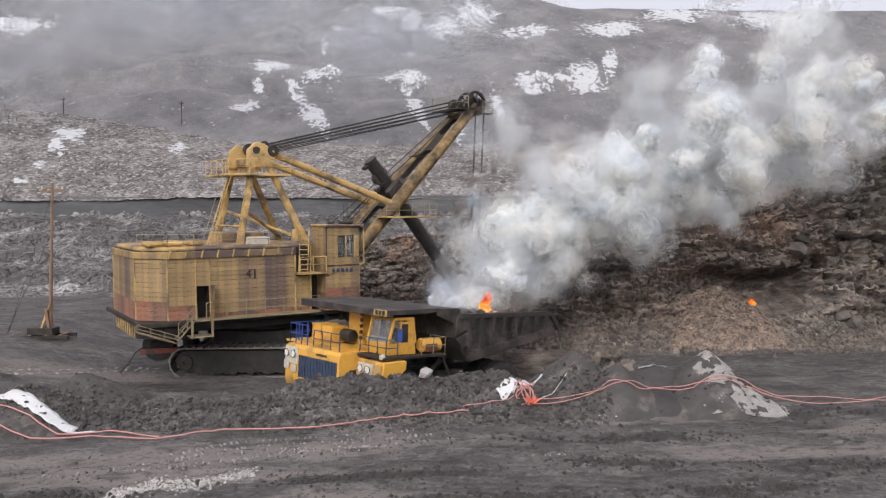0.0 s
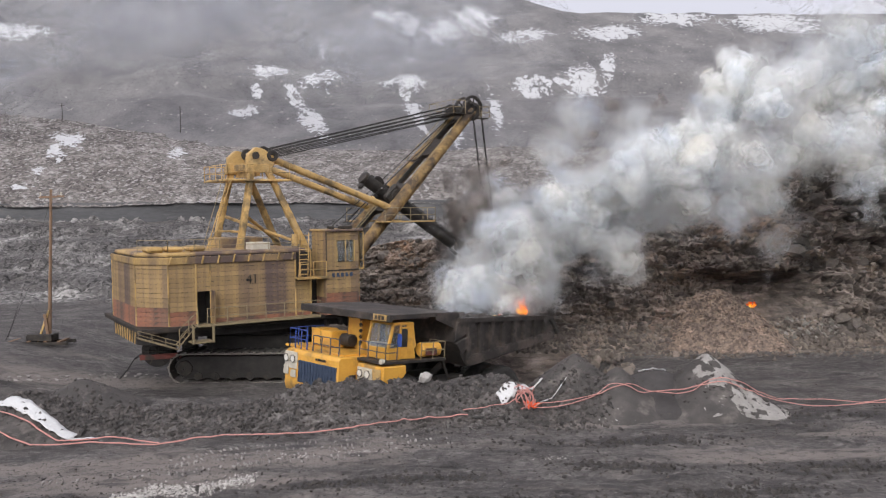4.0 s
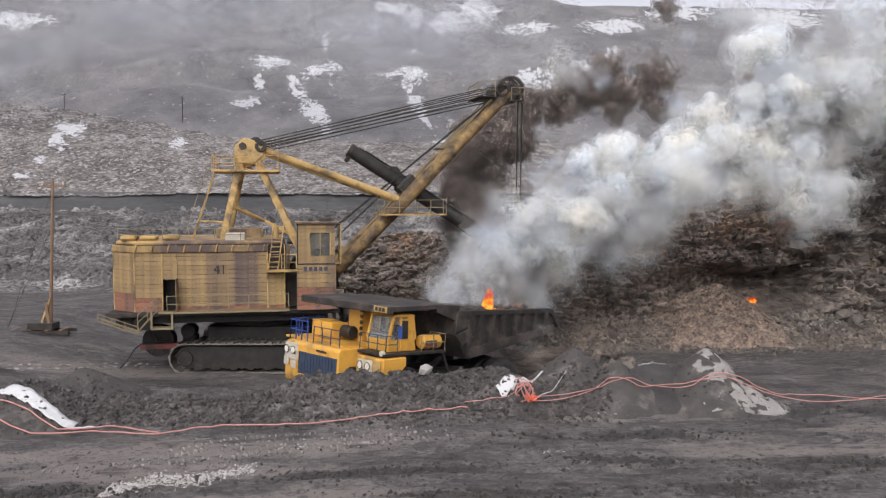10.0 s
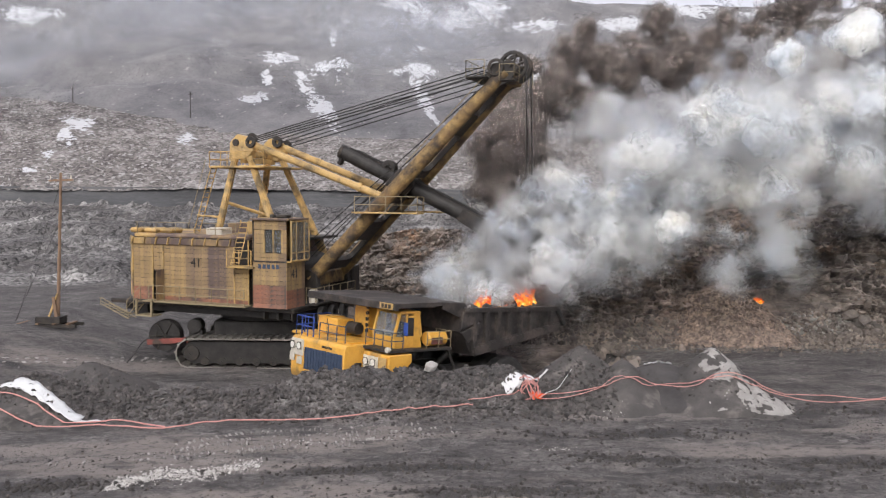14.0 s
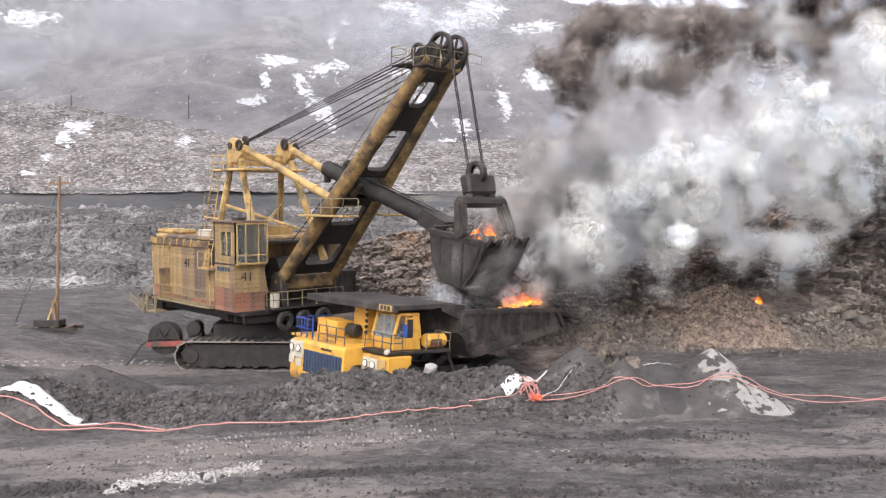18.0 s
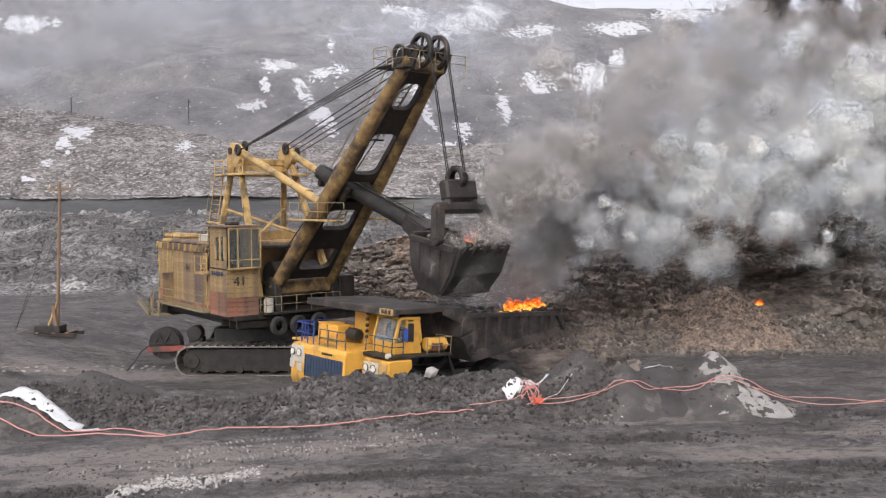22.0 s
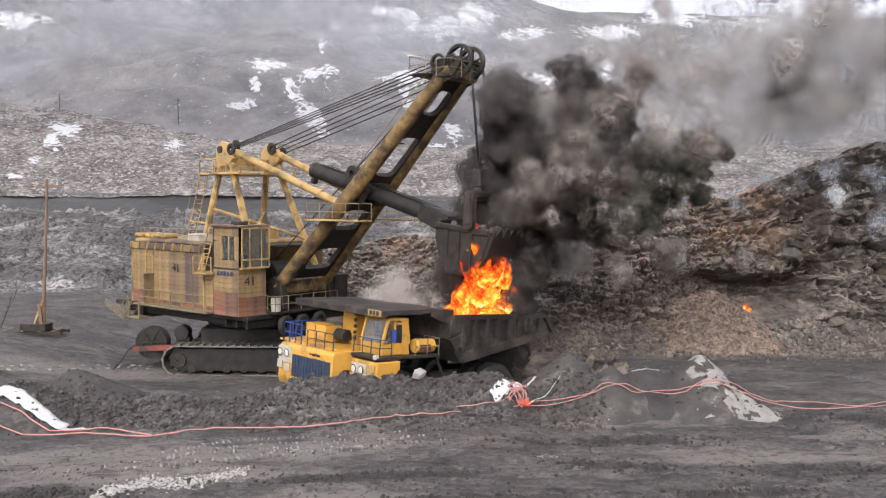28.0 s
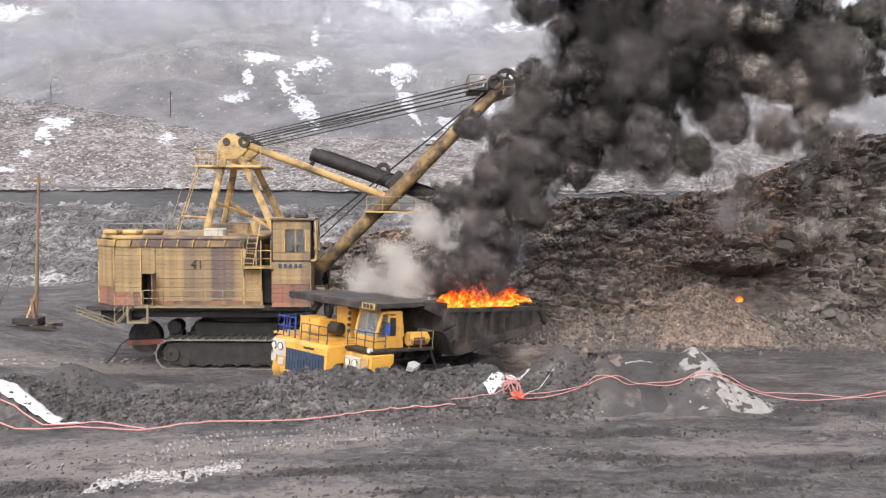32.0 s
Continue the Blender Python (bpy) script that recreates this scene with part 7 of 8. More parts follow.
def course(nodes, age):
    """Where a puff is after that many seconds: offsets (age, east, up)."""
    if age >= nodes[-1][0]:
        a, b = nodes[-2], nodes[-1]
        k = (age - a[0]) / (b[0] - a[0])
    else:
        for a, b in zip(nodes, nodes[1:]):
            if age <= b[0]:
                break
        k = (age - a[0]) / (b[0] - a[0])
    return a[1] + (b[1] - a[1]) * k, a[2] + (b[2] - a[2]) * k


def dipper_at(t):
    """The dipper's mouth in the world."""
    t = min(max(t, 0.0), 32.0)
    turn = pose(0, 0, 0, 0, 0, glide(SWING, t))
    arm = pose(PIVOT[0], 0, PIVOT[1], 0, glide(DIP, t), 0) @ pose(REACH - glide(CROWD, t), 0, 0, 0, DIPPER_TILT, 0)
    return SHOVEL_AT @ turn @ arm @ Vector((1.85, 0, -1.35))


PUFFS = []


def emit(plume, meshes, start, end, rate, source, nodes, size, spread, seed, lean=None, depth=0.6, rides=None, back=0.5, loose=0.0):
    """Sends puffs from a source one after another; before their time they wait deep under it."""
    r = np.random.default_rng(seed)
    count = int((end - start) * rate)
    for k in range(count):
        born = start + (k + r.random()) / rate
        ob = new("smoke_puff", meshes[r.integers(len(meshes))])
        ob.parent = plume
        s = r.uniform(*size)
        ob.scale = (s, s, s)
        src = source(born, r)
        way = np.clip(r.standard_normal(3), (-1.6, -1.6, -0.7), 1.6) * (0.5 + 0.5 * r.random())
        axis = Vector(r.standard_normal(3)).normalized()
        first = r.uniform(0, 6.28)
        pull = lean(born) if lean else (1.0, 1.0)
        pull = (pull[0] * r.uniform(1 - loose, 1 + loose), pull[1] * r.uniform(1 - 1.4 * loose, 1 + 0.6 * loose))
        rows = []

        def at(age, born=born, src=src, way=way, pull=pull, axis=axis, first=first):
            dx, dz = course(nodes, age)
            w = spread[0] + spread[1] * age
            p = src + Vector((dx * pull[0] + way[0] * w, way[1] * w * depth + back * age, dz * pull[1] + way[2] * w * min(1.0, 0.3 + 0.35 * age)))
            spin = 0.32 * age - 0.012 * min(age, 12) ** 2
            return Matrix.Translation(p) @ Matrix.Rotation(first + spin, 4, axis)
        wait = Matrix.Translation((src.x, src.y, -9.5)) @ Matrix.Rotation(first, 4, axis)
        times = [0.0]
        if born - 0.25 > 0.05:
            rows += [(0.0, wait), (born - 0.25, wait)]
            times = []
            if rides:
                rows = [(0.5 * j, Matrix.Translation(rides(0.5 * j)) @ Matrix.Rotation(first, 4, axis)) for j in range(int(born / 0.5 - 0.2) + 1)]
        ages = [0.0, 0.5, 1.0, 1.6, 2.4, 3.3, 4.4, 6.0, 8.0, 10.5, 14.0, 18.0, 23.0, 29.0, 36.0]
        times += [born + a for a in ages if 0.05 < born + a < 31.95]
        rows += [(t, at(max(t - born, 0.0))) for t in times]
        rows.append((32.0, at(32.0 - born) if born < 32 else wait))
        PUFFS.append((ob, [(t, Matrix.Translation(-plume.location) @ m) for t, m in rows]))


def from_bed(near, far, wide, aside=0.0):
    def source(born, r):
        return BED + ALONG * r.uniform(near, far) + Vector((0.695, -0.719, 0)) * (aside + r.uniform(-wide, wide))
    return source


def from_dipper(born, r):
    return dipper_at(born) + Vector((-1.4 if born < 13 else 0.0, 0, 0)) + Vector((r.uniform(-0.6, 0.6), r.uniform(-0.6, 0.6), r.uniform(-0.3, 0.3)))


WHITE_COURSE = [(0, 0, -0.9), (0.5, 0.8, 1.0), (1, 2.0, 2.9), (2, 5.2, 6.4), (4, 12.8, 10.8), (6, 21.0, 14.0), (8, 29.5, 17.0)]
BROWN_COURSE = [(0, 0, 0.3), (1, -0.6, 3.0), (2, -0.6, 5.8), (3, 0.2, 8.4), (4, 1.4, 10.8), (5, 3.0, 12.8), (6, 6.2, 14.6), (8, 14.0, 17.8), (10, 24.0, 20.6)]
DUN_COURSE = [(0, 0, -0.3), (1, 1.2, 2.2), (2, 2.8, 4.8), (3, 4.8, 7.4), (4, 7.4, 9.8), (6, 14.0, 13.5), (8, 22.0, 17.0)]
GREY_COURSE = [(0, 0.5, -0.6), (1, 2.2, 1.6), (2, 4.6, 3.6), (4, 10.5, 7.0), (8, 22.5, 12.0)]
BLACK_COURSE = [(0, 0, -0.8), (0.5, 0.3, 2.4), (1, 1.0, 5.2), (2, 3.0, 10.4), (3, 5.6, 14.2), (4, 8.6, 17.0), (6, 14.8, 21.0), (8, 21.5, 25.0)]
BURST_COURSE = [(0, 0, -0.6), (0.3, 0.5, 0.9), (0.6, 1.3, 1.8), (1, 2.6, 3.1), (2, 5.6, 6.4), (3, 8.2, 9.0), (4, 11.0, 12.0), (6, 17, 17)]
LOW_COURSE = [(0, 0, -0.5), (1, -1.2, 0.4), (2, -1.8, 1.0), (3, -1.4, 1.9), (5, 1.8, 5.0), (8, 10, 10)]

white_plume = hold("smoke_plume", pose(*BED), "thick white smoke streaming off the burning load", "smoke", "smoke plumes")
brown_plume = hold("smoke_plume", pose(BED.x, BED.y, BED.z), "brown smoke rising from the dipper", "smoke", "smoke plumes")
grey_plume = hold("smoke_plume", pose(BED.x, BED.y, BED.z), "thin grey smoke drifting from the raised dipper", "smoke", "smoke plumes")
black_plume = hold("smoke_plume", pose(BED.x, BED.y, BED.z), "billowing black smoke boiling up from the truck", "smoke", "smoke plumes")


def slant(born):
    """The black column leans over a little more as the wind takes it."""
    k = min(1.0, max(0.0, (born - 26.5) / 4.0))
    return 1.0 + 0.35 * k, 1.0 - 0.08 * k


def fresher(born):
    """The wind carries the last thin smoke off faster."""
    k = min(1.0, max(0.0, (born - 19.0) / 4.0))
    return 1.0 + 0.5 * k, 1.3 + 0.5 * k


def hill_haze():
    """Thin old smoke that hangs before the far hillside and drifts very slowly; its puffs also stand in for distance
    haze.
    """
    haze = hold("hill_haze", pose(-60, 175, 40), "thin bluish puffs for old smoke and distance haze along the far hillside", "smoke", "smoke plumes")
    r = np.random.default_rng(441)
    for k in range(9):
        ob = new("smoke_puff", HILL_PUFFS[k % 3])
        ob.parent = haze
        s = r.uniform(13, 20)
        ob.scale = (1.7 * s, 0.5 * s, 0.7 * s)
        x, z = -78 + 14 * k + r.normal(0, 5), r.uniform(4, 22) - 0.6 * k
        turn = r.normal(0, 15)
        PUFFS.append((ob, [(0.0, pose(x + 60 - 30, r.normal(0, 2), z - 4, 0, turn, 0)), (32.0, pose(x + 60 - 24, 0, z - 3, 0, turn + 4, 0))]))


def build_smoke():
    hill_haze()
    # white smoke off the load: an old drift, a dense burst, then a wide thinner stream
    emit(white_plume, DENSE_WHITE, -8.5, 2.2, 3.4, from_bed(-4.4, 0.0, 1.8), WHITE_COURSE, (1.3, 2.4), (0.35, 0.45), 401, lambda b: (1.2, 1.0), loose=0.12)
    emit(white_plume, LOOSE_PUFF, -8.5, 14.0, 4.6, from_bed(-4.4, 0.4, 1.8, 0.6), WHITE_COURSE, (1.9, 3.2), (0.4, 0.6), 421, lambda b: (1.25, 1.0), loose=0.2)
    emit(white_plume, DENSE_WHITE, 2.2, 8.0, 7.0, from_bed(-4.2, -1.0, 1.5, 0.6), WHITE_COURSE, (1.2, 2.4), (0.35, 0.42), 402, lambda b: (1.2, 1.05), loose=0.2)
    emit(white_plume, DENSE_WHITE, 8.0, 14.0, 4.2, from_bed(-4.4, -0.5, 1.6, 0.8), WHITE_COURSE, (0.9, 2.0), (0.3, 0.5), 424, lambda b: (1.4, 0.95), loose=0.28)
    emit(white_plume, DENSE_WHITE, 14.0, 18.5, 2.0, from_bed(-4.4, -1.5, 1.6, 0.8), WHITE_COURSE, (0.7, 1.5), (0.3, 0.5), 432, lambda b: (1.4, 0.85), loose=0.28)
    emit(white_plume, LOOSE_WHITE, -8.5, 17.5, 4.8, from_bed(-4.4, 0.8, 1.8, 0.6), WHITE_COURSE, (1.8, 3.2), (0.5, 0.66), 403, lambda b: (1.2 + 0.1 * (b > 6) + 0.2 * (b > 9), 1.0), loose=0.25)
    emit(white_plume, LOOSE_HAZE, -9.5, 17.0, 2.4, from_bed(-4.4, -1.5, 1.2, -1.5), WHITE_COURSE, (2.2, 3.4), (0.2, 1.0), 404, lambda b: (1.1, 1.05), loose=0.35, back=1.6)
    emit(white_plume, LOOSE_HAZE, 7.0, 19.5, 4.0, from_bed(-4.4, -2.0, 1.2, 1.0), WHITE_COURSE, (1.6, 2.6), (0.2, 0.7), 408, lambda b: (1.45, 0.7 if b < 15 else 0.52), loose=0.25)
    emit(white_plume, LOOSE_PUFF, 14.0, 20.0, 6.0, from_bed(-4.0, 0.5, 1.6, 0.6), WHITE_COURSE, (1.8, 3.2), (0.4, 0.5), 405, lambda b: (1.4, 0.95), loose=0.22)
    emit(white_plume, LOOSE_HAZE, 12.0, 20.5, 5.0, from_bed(-4.2, 2.6, 1.4, 2.2), WHITE_COURSE, (0.9, 1.5), (0.2, 0.4), 423, lambda b: (1.2, 0.8), loose=0.2)
    emit(white_plume, LOOSE_WHITE, 15.5, 20.4, 5.0, from_bed(-4.4, 0.8, 1.4, 2.2), WHITE_COURSE, (0.6, 1.2), (0.3, 0.4), 433, lambda b: (1.2, 0.65), loose=0.3)
    emit(white_plume, LOOSE_HAZE, 9.0, 17.5, 4.0, from_bed(-4.4, -2.0, 1.2, 1.0), WHITE_COURSE, (1.6, 2.8), (0.3, 0.6), 434, lambda b: (1.35, 0.55), loose=0.3)
    # blue wisps at the foot of the white smoke
    emit(white_plume, LOOSE_BLUE, -3.0, 14.0, 4.0, from_bed(-0.5, 3.4, 1.8, 0.5), WHITE_COURSE, (0.8, 1.4), (0.3, 0.4), 425, lambda b: (0.7, 0.8), loose=0.3)
    emit(white_plume, LOOSE_BLUE, 14.0, 23.0, 2.6, from_bed(-4.8, -3.6, 1.2, 1.5), WHITE_COURSE, (0.9, 1.5), (0.3, 0.5), 426, lambda b: (0.9, 0.6), loose=0.3)
    # brown smoke off the dipper
    emit(brown_plume, LOOSE_BROWN, -6.0, 2.0, 1.6, from_dipper, BROWN_COURSE, (0.9, 1.6), (0.3, 0.3), 406, rides=dipper_at, back=0.2)
    emit(brown_plume, DENSE_BROWN, -1.5, 0.0, 4.0, from_dipper, BROWN_COURSE, (0.8, 1.3), (0.25, 0.3), 410, lambda b: (0.9, 0.6), rides=dipper_at, back=0.2)
    emit(brown_plume, DENSE_BROWN, 1.2, 12.6, 10.0, from_dipper, BROWN_COURSE, (1.3, 2.3), (0.35, 0.3), 407, lambda b: (1.0, 1.14), loose=0.12, rides=dipper_at, back=0.2)
    emit(brown_plume, LOOSE_BROWN, 5.0, 13.6, 4.0, from_dipper, BROWN_COURSE, (1.4, 2.2), (0.4, 0.35), 427, lambda b: (1.1 + 0.06 * max(0, b - 12), 1.0), loose=0.2, rides=dipper_at, back=0.2)
    # dun and grey smoke while the dipper hangs over the truck
    emit(grey_plume, DENSE_DUN, 14.0, 24.2, 3.0, from_dipper, DUN_COURSE, (1.1, 1.9), (0.35, 0.4), 409, lambda b: (1.0 + 0.05 * max(0, b - 18), 1.0), loose=0.2, rides=dipper_at)
    emit(grey_plume, LOOSE_DUN, 15.0, 24.0, 4.0, from_dipper, DUN_COURSE, (1.5, 2.4), (0.4, 0.6), 428, lambda b: (1.2, 1.0), loose=0.25, rides=dipper_at)
    emit(grey_plume, LOOSE_GREY, 12.0, 24.5, 6.0, from_bed(-3.6, 0.5, 1.2), GREY_COURSE, (2.2, 3.0), (0.4, 0.75), 411, fresher)
    emit(grey_plume, LOOSE_DUN, 16.0, 24.0, 2.5, from_bed(-3.0, 0.5, 1.2), GREY_COURSE, (1.8, 2.6), (0.4, 0.6), 412, fresher)
    # the burst when the load drops, then the black column
    emit(grey_plume, DENSE_BROWN, 22.6, 25.4, 7.0, from_dipper, DUN_COURSE, (1.0, 1.7), (0.3, 0.45), 422, lambda b: (1.2, 0.75), loose=0.2, rides=dipper_at)
    emit(black_plume, LOOSE_BUFF, 23.2, 25.7, 11.0, from_bed(-3.5, 6.0, 0.8, 4.2), BURST_COURSE, (0.6, 1.1), (0.35, 0.5), 414, lambda b: (1.0, 0.35 if b < 24.5 else 0.9), back=0.5)
    emit(black_plume, DENSE_OLIVE, 24.3, 25.7, 15.0, from_bed(-4.6, 0.5, 0.9, 3.9), BURST_COURSE, (0.8, 1.4), (0.3, 0.45), 413, lambda b: (1.15, 0.85), back=0.6)
    emit(black_plume, DENSE_SOOT, 22.6, 25.4, 8.0, from_bed(-4.4, -0.8, 1.2, 2.4), BURST_COURSE, (0.9, 1.6), (0.4, 0.5), 418, lambda b: (0.5, 0.8), loose=0.2)
    emit(black_plume, DENSE_BLACK, 25.2, 28.4, 30.0, from_bed(-4.2, -0.8, 1.6, 1.4), BLACK_COURSE, (1.1, 2.6), (0.45, 1.0), 415, slant, loose=0.14, back=-0.1)
    emit(black_plume, DENSE_BLACK, 28.4, 32.0, 22.0, from_bed(-3.4, 1.6, 1.4, 1.2), BLACK_COURSE, (0.8, 1.7), (0.4, 0.75), 416, slant, loose=0.12)
    emit(black_plume, LOOSE_SOOT, 25.6, 29.0, 9.0, from_bed(-4.6, -2.0, 1.6, 1.0), BLACK_COURSE, (1.8, 3.0), (0.6, 0.9), 417, lambda b: (1.2, 0.9), loose=0.2)
    emit(black_plume, LOOSE_BUFF, 25.4, 27.2, 5.0, from_bed(-4.6, -3.0, 1.2, 0.5), BURST_COURSE, (1.2, 2.0), (0.5, 0.6), 429, lambda b: (1.1, 0.8), loose=0.2)
    emit(black_plume, LOOSE_SOOT, 28.0, 32.0, 6.0, from_bed(-4.4, 1.0, 1.6, 1.0), BLACK_COURSE, (1.2, 2.2), (0.5, 0.9), 430, slant, loose=0.2)
    emit(grey_plume, LOOSE_DUN, 24.4, 28.0, 3.5, from_bed(-4.6, -2.5, 1.2, -1.0), GREY_COURSE, (1.6, 2.6), (0.5, 0.5), 431, lambda b: (0.9, 1.0), loose=0.3)
    # steam to the left of the fire, blue haze to its right
    emit(grey_plume, LOOSE_PALE, 25.5, 32.0, 3.6, from_bed(2.2, 4.2, 1.8), LOW_COURSE, (1.1, 1.9), (0.3, 0.25), 419)
    emit(grey_plume, LOOSE_BLUE, 27.0, 32.0, 4.0, from_bed(-4.6, -3.9, 0.8, 1.5), GREY_COURSE, (0.8, 1.3), (0.25, 0.2), 420, lambda b: (0.35, 1.7))


def flame_mesh(name, mat, seed):
    """One ragged tongue of fire, one metre high, twisted and pinched."""
    r = np.random.default_rng(seed)
    verts, faces = [], []
    n, m = 16, 14
    bend, twist = r.standard_normal(2) * 0.2, r.uniform(-2, 2)
    sway, beat = r.uniform(0.05, 0.12), r.uniform(4, 8)
    dent = [(r.integers(2, 5), r.uniform(0, 6.28), r.uniform(0.12, 0.3)) for _ in range(3)]
    for i in range(n + 1):
        t = i / n
        wide = 0.3 * math.sin(math.pi * min(1, 0.25 + 0.75 * t)) ** 0.7 * (1 - 0.35 * t) + 0.004
        cx, cy = bend[0] * t * t + sway * math.sin(beat * t + seed), bend[1] * t * t + sway * math.cos(beat * t)
        for j in range(m):
            a = 2 * math.pi * j / m + twist * t
            q = wide * (1 + sum(k * math.sin(f * a + p + 5 * t) for f, p, k in dent))
            verts.append((cx + q * math.cos(a), cy + q * math.sin(a), t + 0.06 * math.sin(3 * a + seed) * (1 - t)))
    for i in range(n):
        for j in range(m):
            a, b = i * m + j, i * m + (j + 1) % m
            faces.append((a, b, b + m, a + m))
    me = bpy.data.meshes.new(name)
    me.from_pydata(verts, [], faces)
    me.polygons.foreach_set("use_smooth", [True] * len(faces))
    me.materials.append(mat)
    return me


def fire_material():
    """Yellow heat in the lower middle, orange and red licks torn away towards the tip."""
    m = bpy.data.materials.new("flame_glow")
    m.use_nodes = True
    t = m.node_tree
    link = t.links.new
    t.nodes.remove(t.nodes["Principled BSDF"])
    co, sp, info, shift = t.nodes.new("ShaderNodeTexCoord"), t.nodes.new("ShaderNodeSeparateXYZ"), t.nodes.new("ShaderNodeObjectInfo"), t.nodes.new("ShaderNodeVectorMath")
    link(co.outputs["Object"], sp.inputs[0])

    def sum_of(kind, a, b, c=None):
        n = t.nodes.new("ShaderNodeMath")
        n.operation = kind
        for k, v in enumerate((a, b, c)):
            if isinstance(v, float):
                n.inputs[k].default_value = v
            elif v is not None:
                link(v, n.inputs[k])
        return n.outputs[0]
    shift.operation = "ADD"
    link(co.outputs["Object"], shift.inputs[0])
    link(sum_of("MULTIPLY", info.outputs["Random"], 29.0), shift.inputs[1])

    def flicker(scale, detail):
        n = t.nodes.new("ShaderNodeTexNoise")
        n.inputs["Scale"].default_value, n.inputs["Detail"].default_value, n.inputs["Roughness"].default_value = scale, detail, 0.6
        link(shift.outputs[0], n.inputs["Vector"])
        return n.outputs[0]
    heat = sum_of("MULTIPLY_ADD", flicker(3.6, 4), 2.6, -0.78)
    heat = sum_of("SUBTRACT", heat, sum_of("MULTIPLY", sp.outputs[2], 0.62))
    cr = t.nodes.new("ShaderNodeValToRGB")
    stops = [(0.0, (0.35, 0.02, 0.004)), (0.22, (0.9, 0.1, 0.01)), (0.45, (1.0, 0.3, 0.025)), (0.68, (1.0, 0.58, 0.09)), (0.95, (1.0, 0.82, 0.36))]
    while len(cr.color_ramp.elements) < len(stops):
        cr.color_ramp.elements.new(0.5)
    for e, (p, c) in zip(cr.color_ramp.elements, stops):
        e.position, e.color = p, (*c, 1)
    link(heat, cr.inputs[0])
    em = t.nodes.new("ShaderNodeEmission")
    em.inputs[1].default_value = 1.25
    link(cr.outputs[0], em.inputs[0])
    torn = sum_of("SUBTRACT", sum_of("MULTIPLY_ADD", flicker(2.6, 4), 3.0, -0.88), sp.outputs[2])
    edge = t.nodes.new("ShaderNodeMapRange")
    edge.inputs[1].default_value, edge.inputs[2].default_value, edge.inputs[4].default_value = -0.2, 0.45, 0.85
    link(torn, edge.inputs[0])
    clear, tear = t.nodes.new("ShaderNodeBsdfTransparent"), t.nodes.new("ShaderNodeMixShader")
    link(edge.outputs[0], tear.inputs[0])
    link(clear.outputs[0], tear.inputs[1])
    link(em.outputs[0], tear.inputs[2])
    link(tear.outputs[0], t.nodes["Material Output"].inputs[0])
    return m


FIRE = fire_material()
TONGUES = [flame_mesh("flame", FIRE, 500 + k) for k in range(10)]


def burn(parent, at, high, wide, spans, sink, seed, every=0.3, home=None, heading=0):
    """A flame that flickers while it burns; before and after it lies down in the load, or sinks into it."""
    r = np.random.default_rng(seed)
    ob = new("flame", TONGUES[r.integers(len(TONGUES))])
    ob.parent = parent
    ob.scale = (wide, wide, high)
    rows, n = [], int(32 / every)
    for k in range(n + 1):
        t = 32 * k / n
        up = 0.0
        for a, b in spans:
            up = max(up, min(1, max(0, (t - a) / 0.2 + 0.001)) * min(1, max(0, (b - t) / 0.2 + 0.001)))
        jig = r.standard_normal(4) * (1 if up > 0.2 else 0)
        if home:
            q = Vector(home).lerp(Vector(at), up)
            rows.append((t, pose(q.x + 0.07 * wide * jig[0], q.y + 0.07 * wide * jig[1], q.z - 0.1 * high * abs(jig[2]),
                                 5 * jig[1], 84 * (1 - up) + 6 * jig[3], heading + 25 * jig[0])))
            continue
        rows.append((t, pose(at[0] + 0.07 * wide * jig[0], at[1] + 0.07 * wide * jig[1], at[2] - sink * (1 - up) - 0.12 * high * abs(jig[2]),
                             5 * jig[1], 6 * jig[3], 25 * jig[0])))
    PUFFS.append((ob, rows))


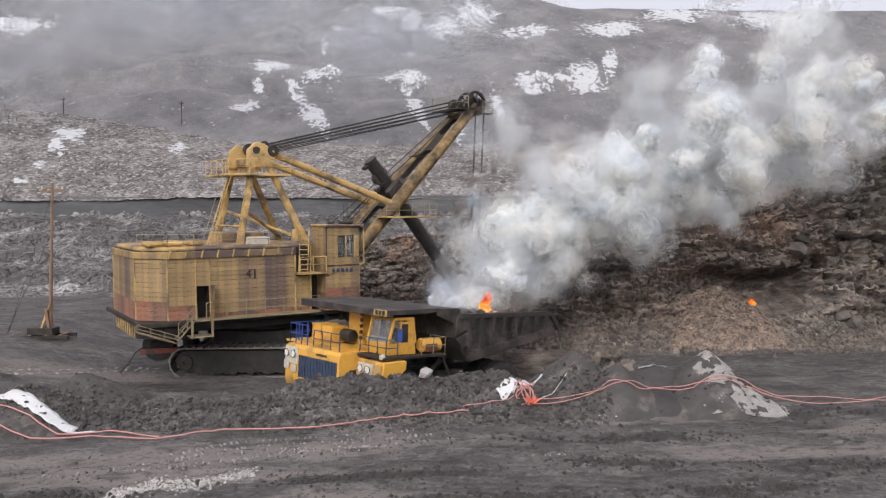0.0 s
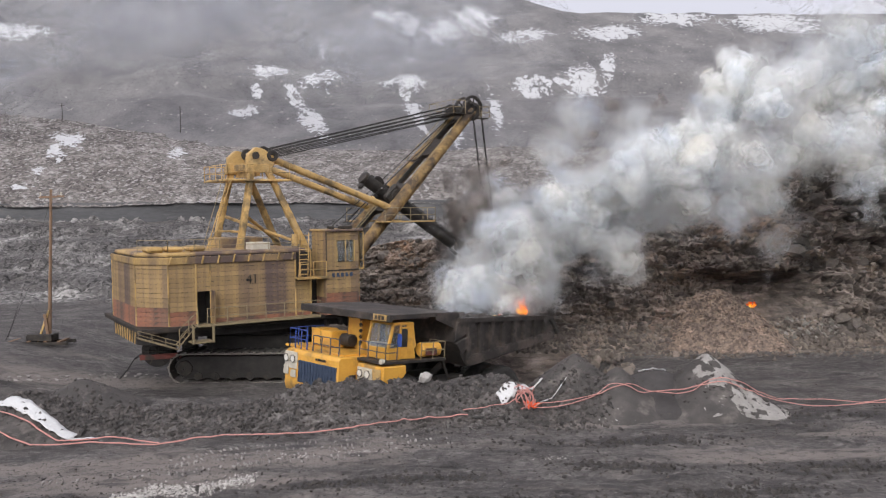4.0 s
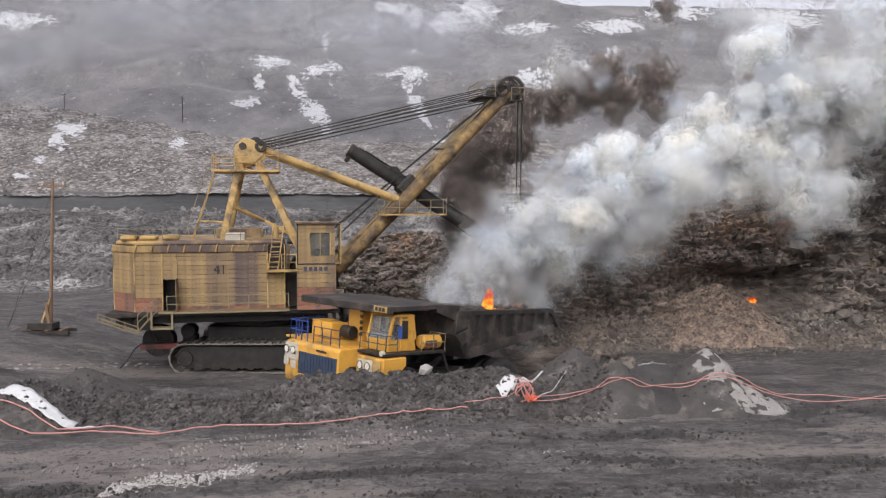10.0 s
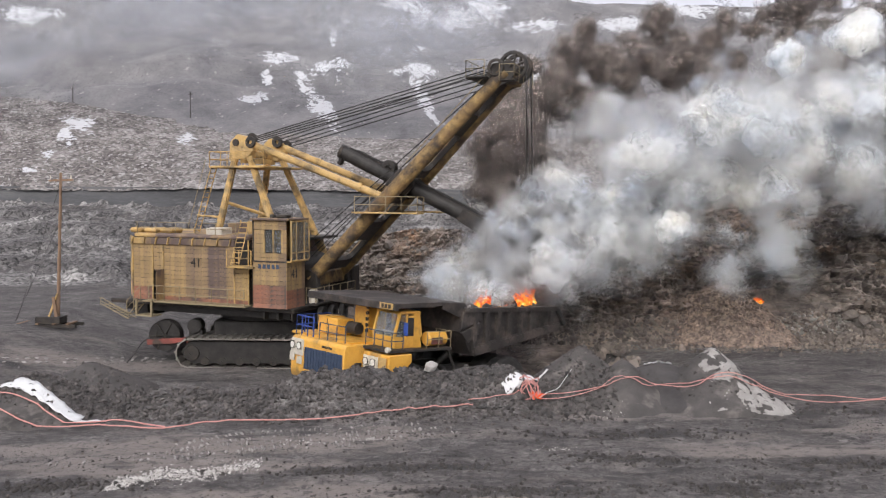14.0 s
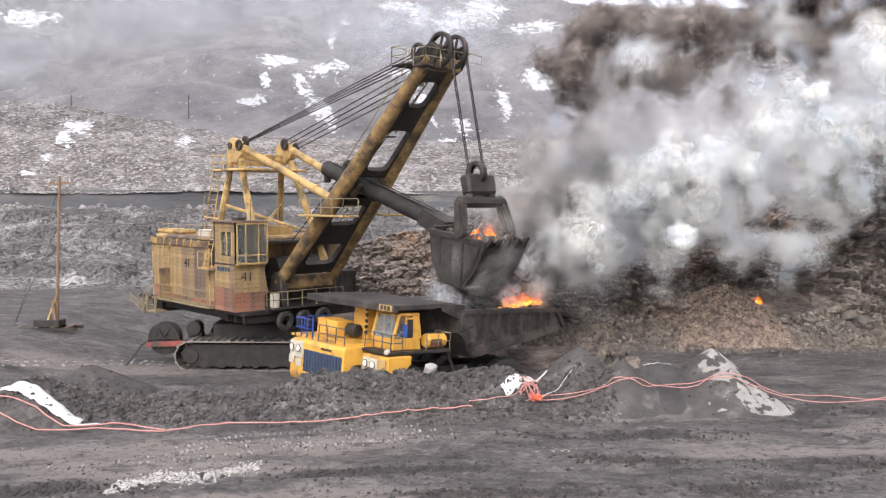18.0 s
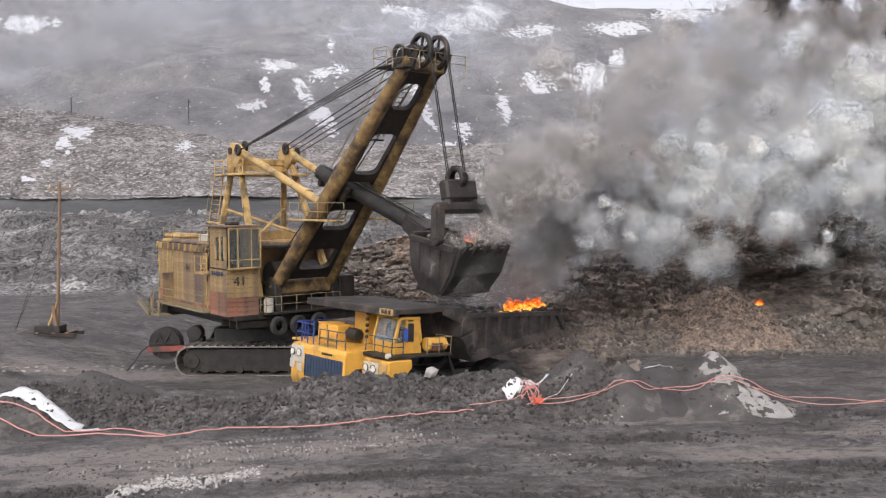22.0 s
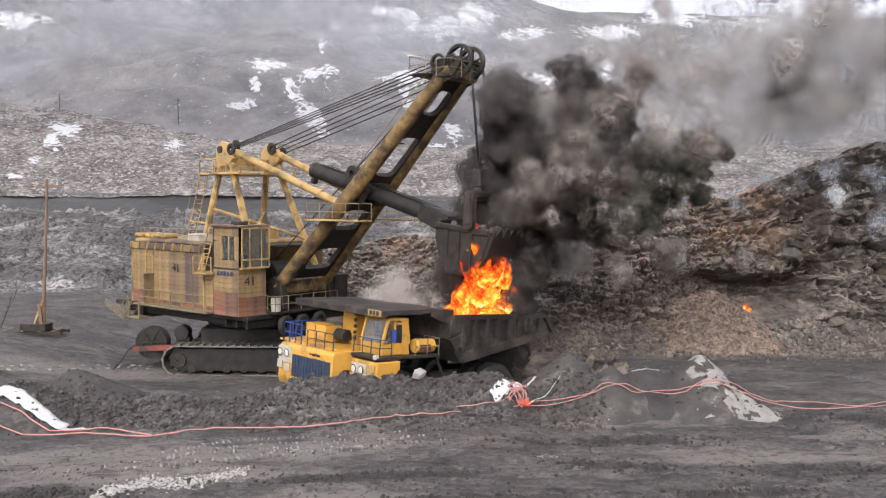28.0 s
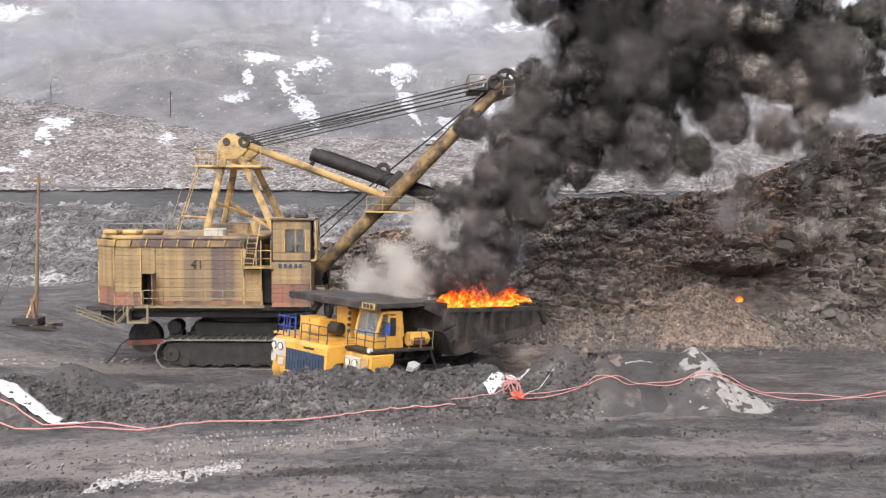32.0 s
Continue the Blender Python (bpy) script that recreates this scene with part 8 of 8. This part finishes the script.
def build_fire():
    r = np.random.default_rng(77)
    load_fire = hold("load_fire", pose(*BED), "orange flames leaping from the truck's load", "fire")

    def bed(x, y=0.0, z=0.0):
        p = ALONG * x + Vector((0.695, -0.719, 0)) * y
        return (p.x, p.y, z - 0.25)

    def lick(x, y, z, high, wide, spans, seed, every=0.22):
        burn(load_fire, bed(x, y, z), high, wide, spans, 0.0, seed, every, bed(x, min(y, 2.4), -0.75 - 0.2 * wide), 44 if x > 0 else 224)
    # small flames through the white smoke
    for x, y, h, spans in ((0.2, 3.2, 1.5, [(-2, 3.2), (8, 11.5)]), (0.9, 3.3, 1.2, [(5, 9.5), (12, 15)]), (-2.6, 3.5, 1.4, [(3, 7), (11.5, 16)]),
                           (1.6, 3.2, 1.0, [(4.5, 7.5), (12.5, 15)]), (-3.3, 3.4, 1.2, [(4.5, 8), (12, 16)]), (-1.9, 3.5, 1.1, [(12, 16)])):
        lick(x, y, 0, h, h * 0.9, spans, int(1000 + 10 * x), 0.3)
    # glow while the dipper empties
    for k in range(7):
        lick(-1.2 - 0.48 * k, 3.2 + 0.2 * (k % 2), 0, r.uniform(0.55, 1.0), r.uniform(0.8, 1.4), [(15, 23.6)], 1100 + k, 0.3)
    # the fire ball and the tall flames
    for k in range(22):
        x = np.clip(0.9 * r.standard_normal(), -1.8, 1.8)
        lick(0.3 + 1.1 * x, r.uniform(2.8, 3.6), r.uniform(0.0, 1.4), r.uniform(1.8, 4.4) * (1 - 0.3 * abs(x)), r.uniform(1.6, 2.6),
             [(23.6 if k < 3 else 25.0, 29.0)] if k < 12 else [(25.2, 28.6)], 1200 + k)
    for k in range(10):
        lick(r.uniform(-1.8, 0.8), r.uniform(2.6, 3.4), r.uniform(2.2, 4.6), r.uniform(1.4, 2.3), r.uniform(1.2, 1.8), [(26.6, 29.2)], 1220 + k)
    # the burst over the near side of the load
    for k in range(14):
        lick(r.uniform(0.6, 3.4), r.uniform(5.6, 6.6), r.uniform(0.8, 2.4), r.uniform(1.2, 2.4), r.uniform(1.5, 2.4), [(24.7 + 0.06 * k, 28.6 - 0.15 * k)], 1380 + k)
    # the low line of fire
    for k in range(34):
        lick(3.0 - 0.21 * k, r.uniform(2.9, 3.6), 0, r.uniform(0.6, 1.7) * (1.25 - 0.016 * k), r.uniform(1.4, 2.4), [(26.5 + 0.08 * k, 33)], 1240 + k)
    # in the dipper
    for k in range(7):
        burn(dipper, (r.uniform(0.8, 3.2), r.uniform(-1.3, 1.3), 0.0), r.uniform(0.5, 1.0), r.uniform(0.5, 0.9), [(12.0, 20.6 + 0.5 * k)], 1.15, 1300 + k)
    # in the hollow of the rock heap
    rock_fire = hold("rock_fire", pose(*ROCK_FIRE), "small fire burning in the heap of rock", "fire")
    for k in range(3):
        burn(rock_fire, (0.3 * (k - 1), 0.1 * k, -0.1), 0.65 + 0.25 * (k == 1), 0.5, [(-2, 40)], 1, 1400 + k, 0.25)

build_smoke()
build_fire()


# ---------------------------------------------------------------- what moves
def motions():
    rows = {k: [] for k in ("turn", "handle", "dipper", "bail", "low", "high")}
    tip = Vector((18.15, 0, 18.6))
    for k in range(129):
        t = k * 0.25
        turn = pose(0, 0, 0, 0, 0, glide(SWING, t))
        out, down = glide(CROWD, t), glide(DIP, t)
        arm = pose(PIVOT[0], 0, PIVOT[1], 0, down, 0) @ pose(-out, 0, 0)
        dip = arm @ pose(REACH, 0, 0, 0, DIPPER_TILT, 0)
        pin = dip @ Vector((2.3, 0, 0.3))
        up = tip - pin
        lean = math.degrees(math.atan2(up.x, up.z))
        hang = pose(*pin, 0, lean, 0)
        rows["turn"].append((t, turn))
        rows["handle"].append((t, turn @ arm))
        rows["dipper"].append((t, turn @ dip))
        rows["bail"].append((t, turn @ hang))
        rows["low"].append((t, turn @ hang @ pose(0, 0, 3.0)))
        rows["high"].append((t, turn @ pose(*tip, 0, lean, 0)))
    for ob in (house, gantry, boom):
        walk(ob, rows["turn"])
    walk(handle, rows["handle"])
    walk(dipper, rows["dipper"])
    walk(bail, rows["bail"])
    walk(rope_low, rows["low"])
    walk(rope_high, rows["high"])
    for ob, places in PUFFS:
        walk(ob, places)


motions()
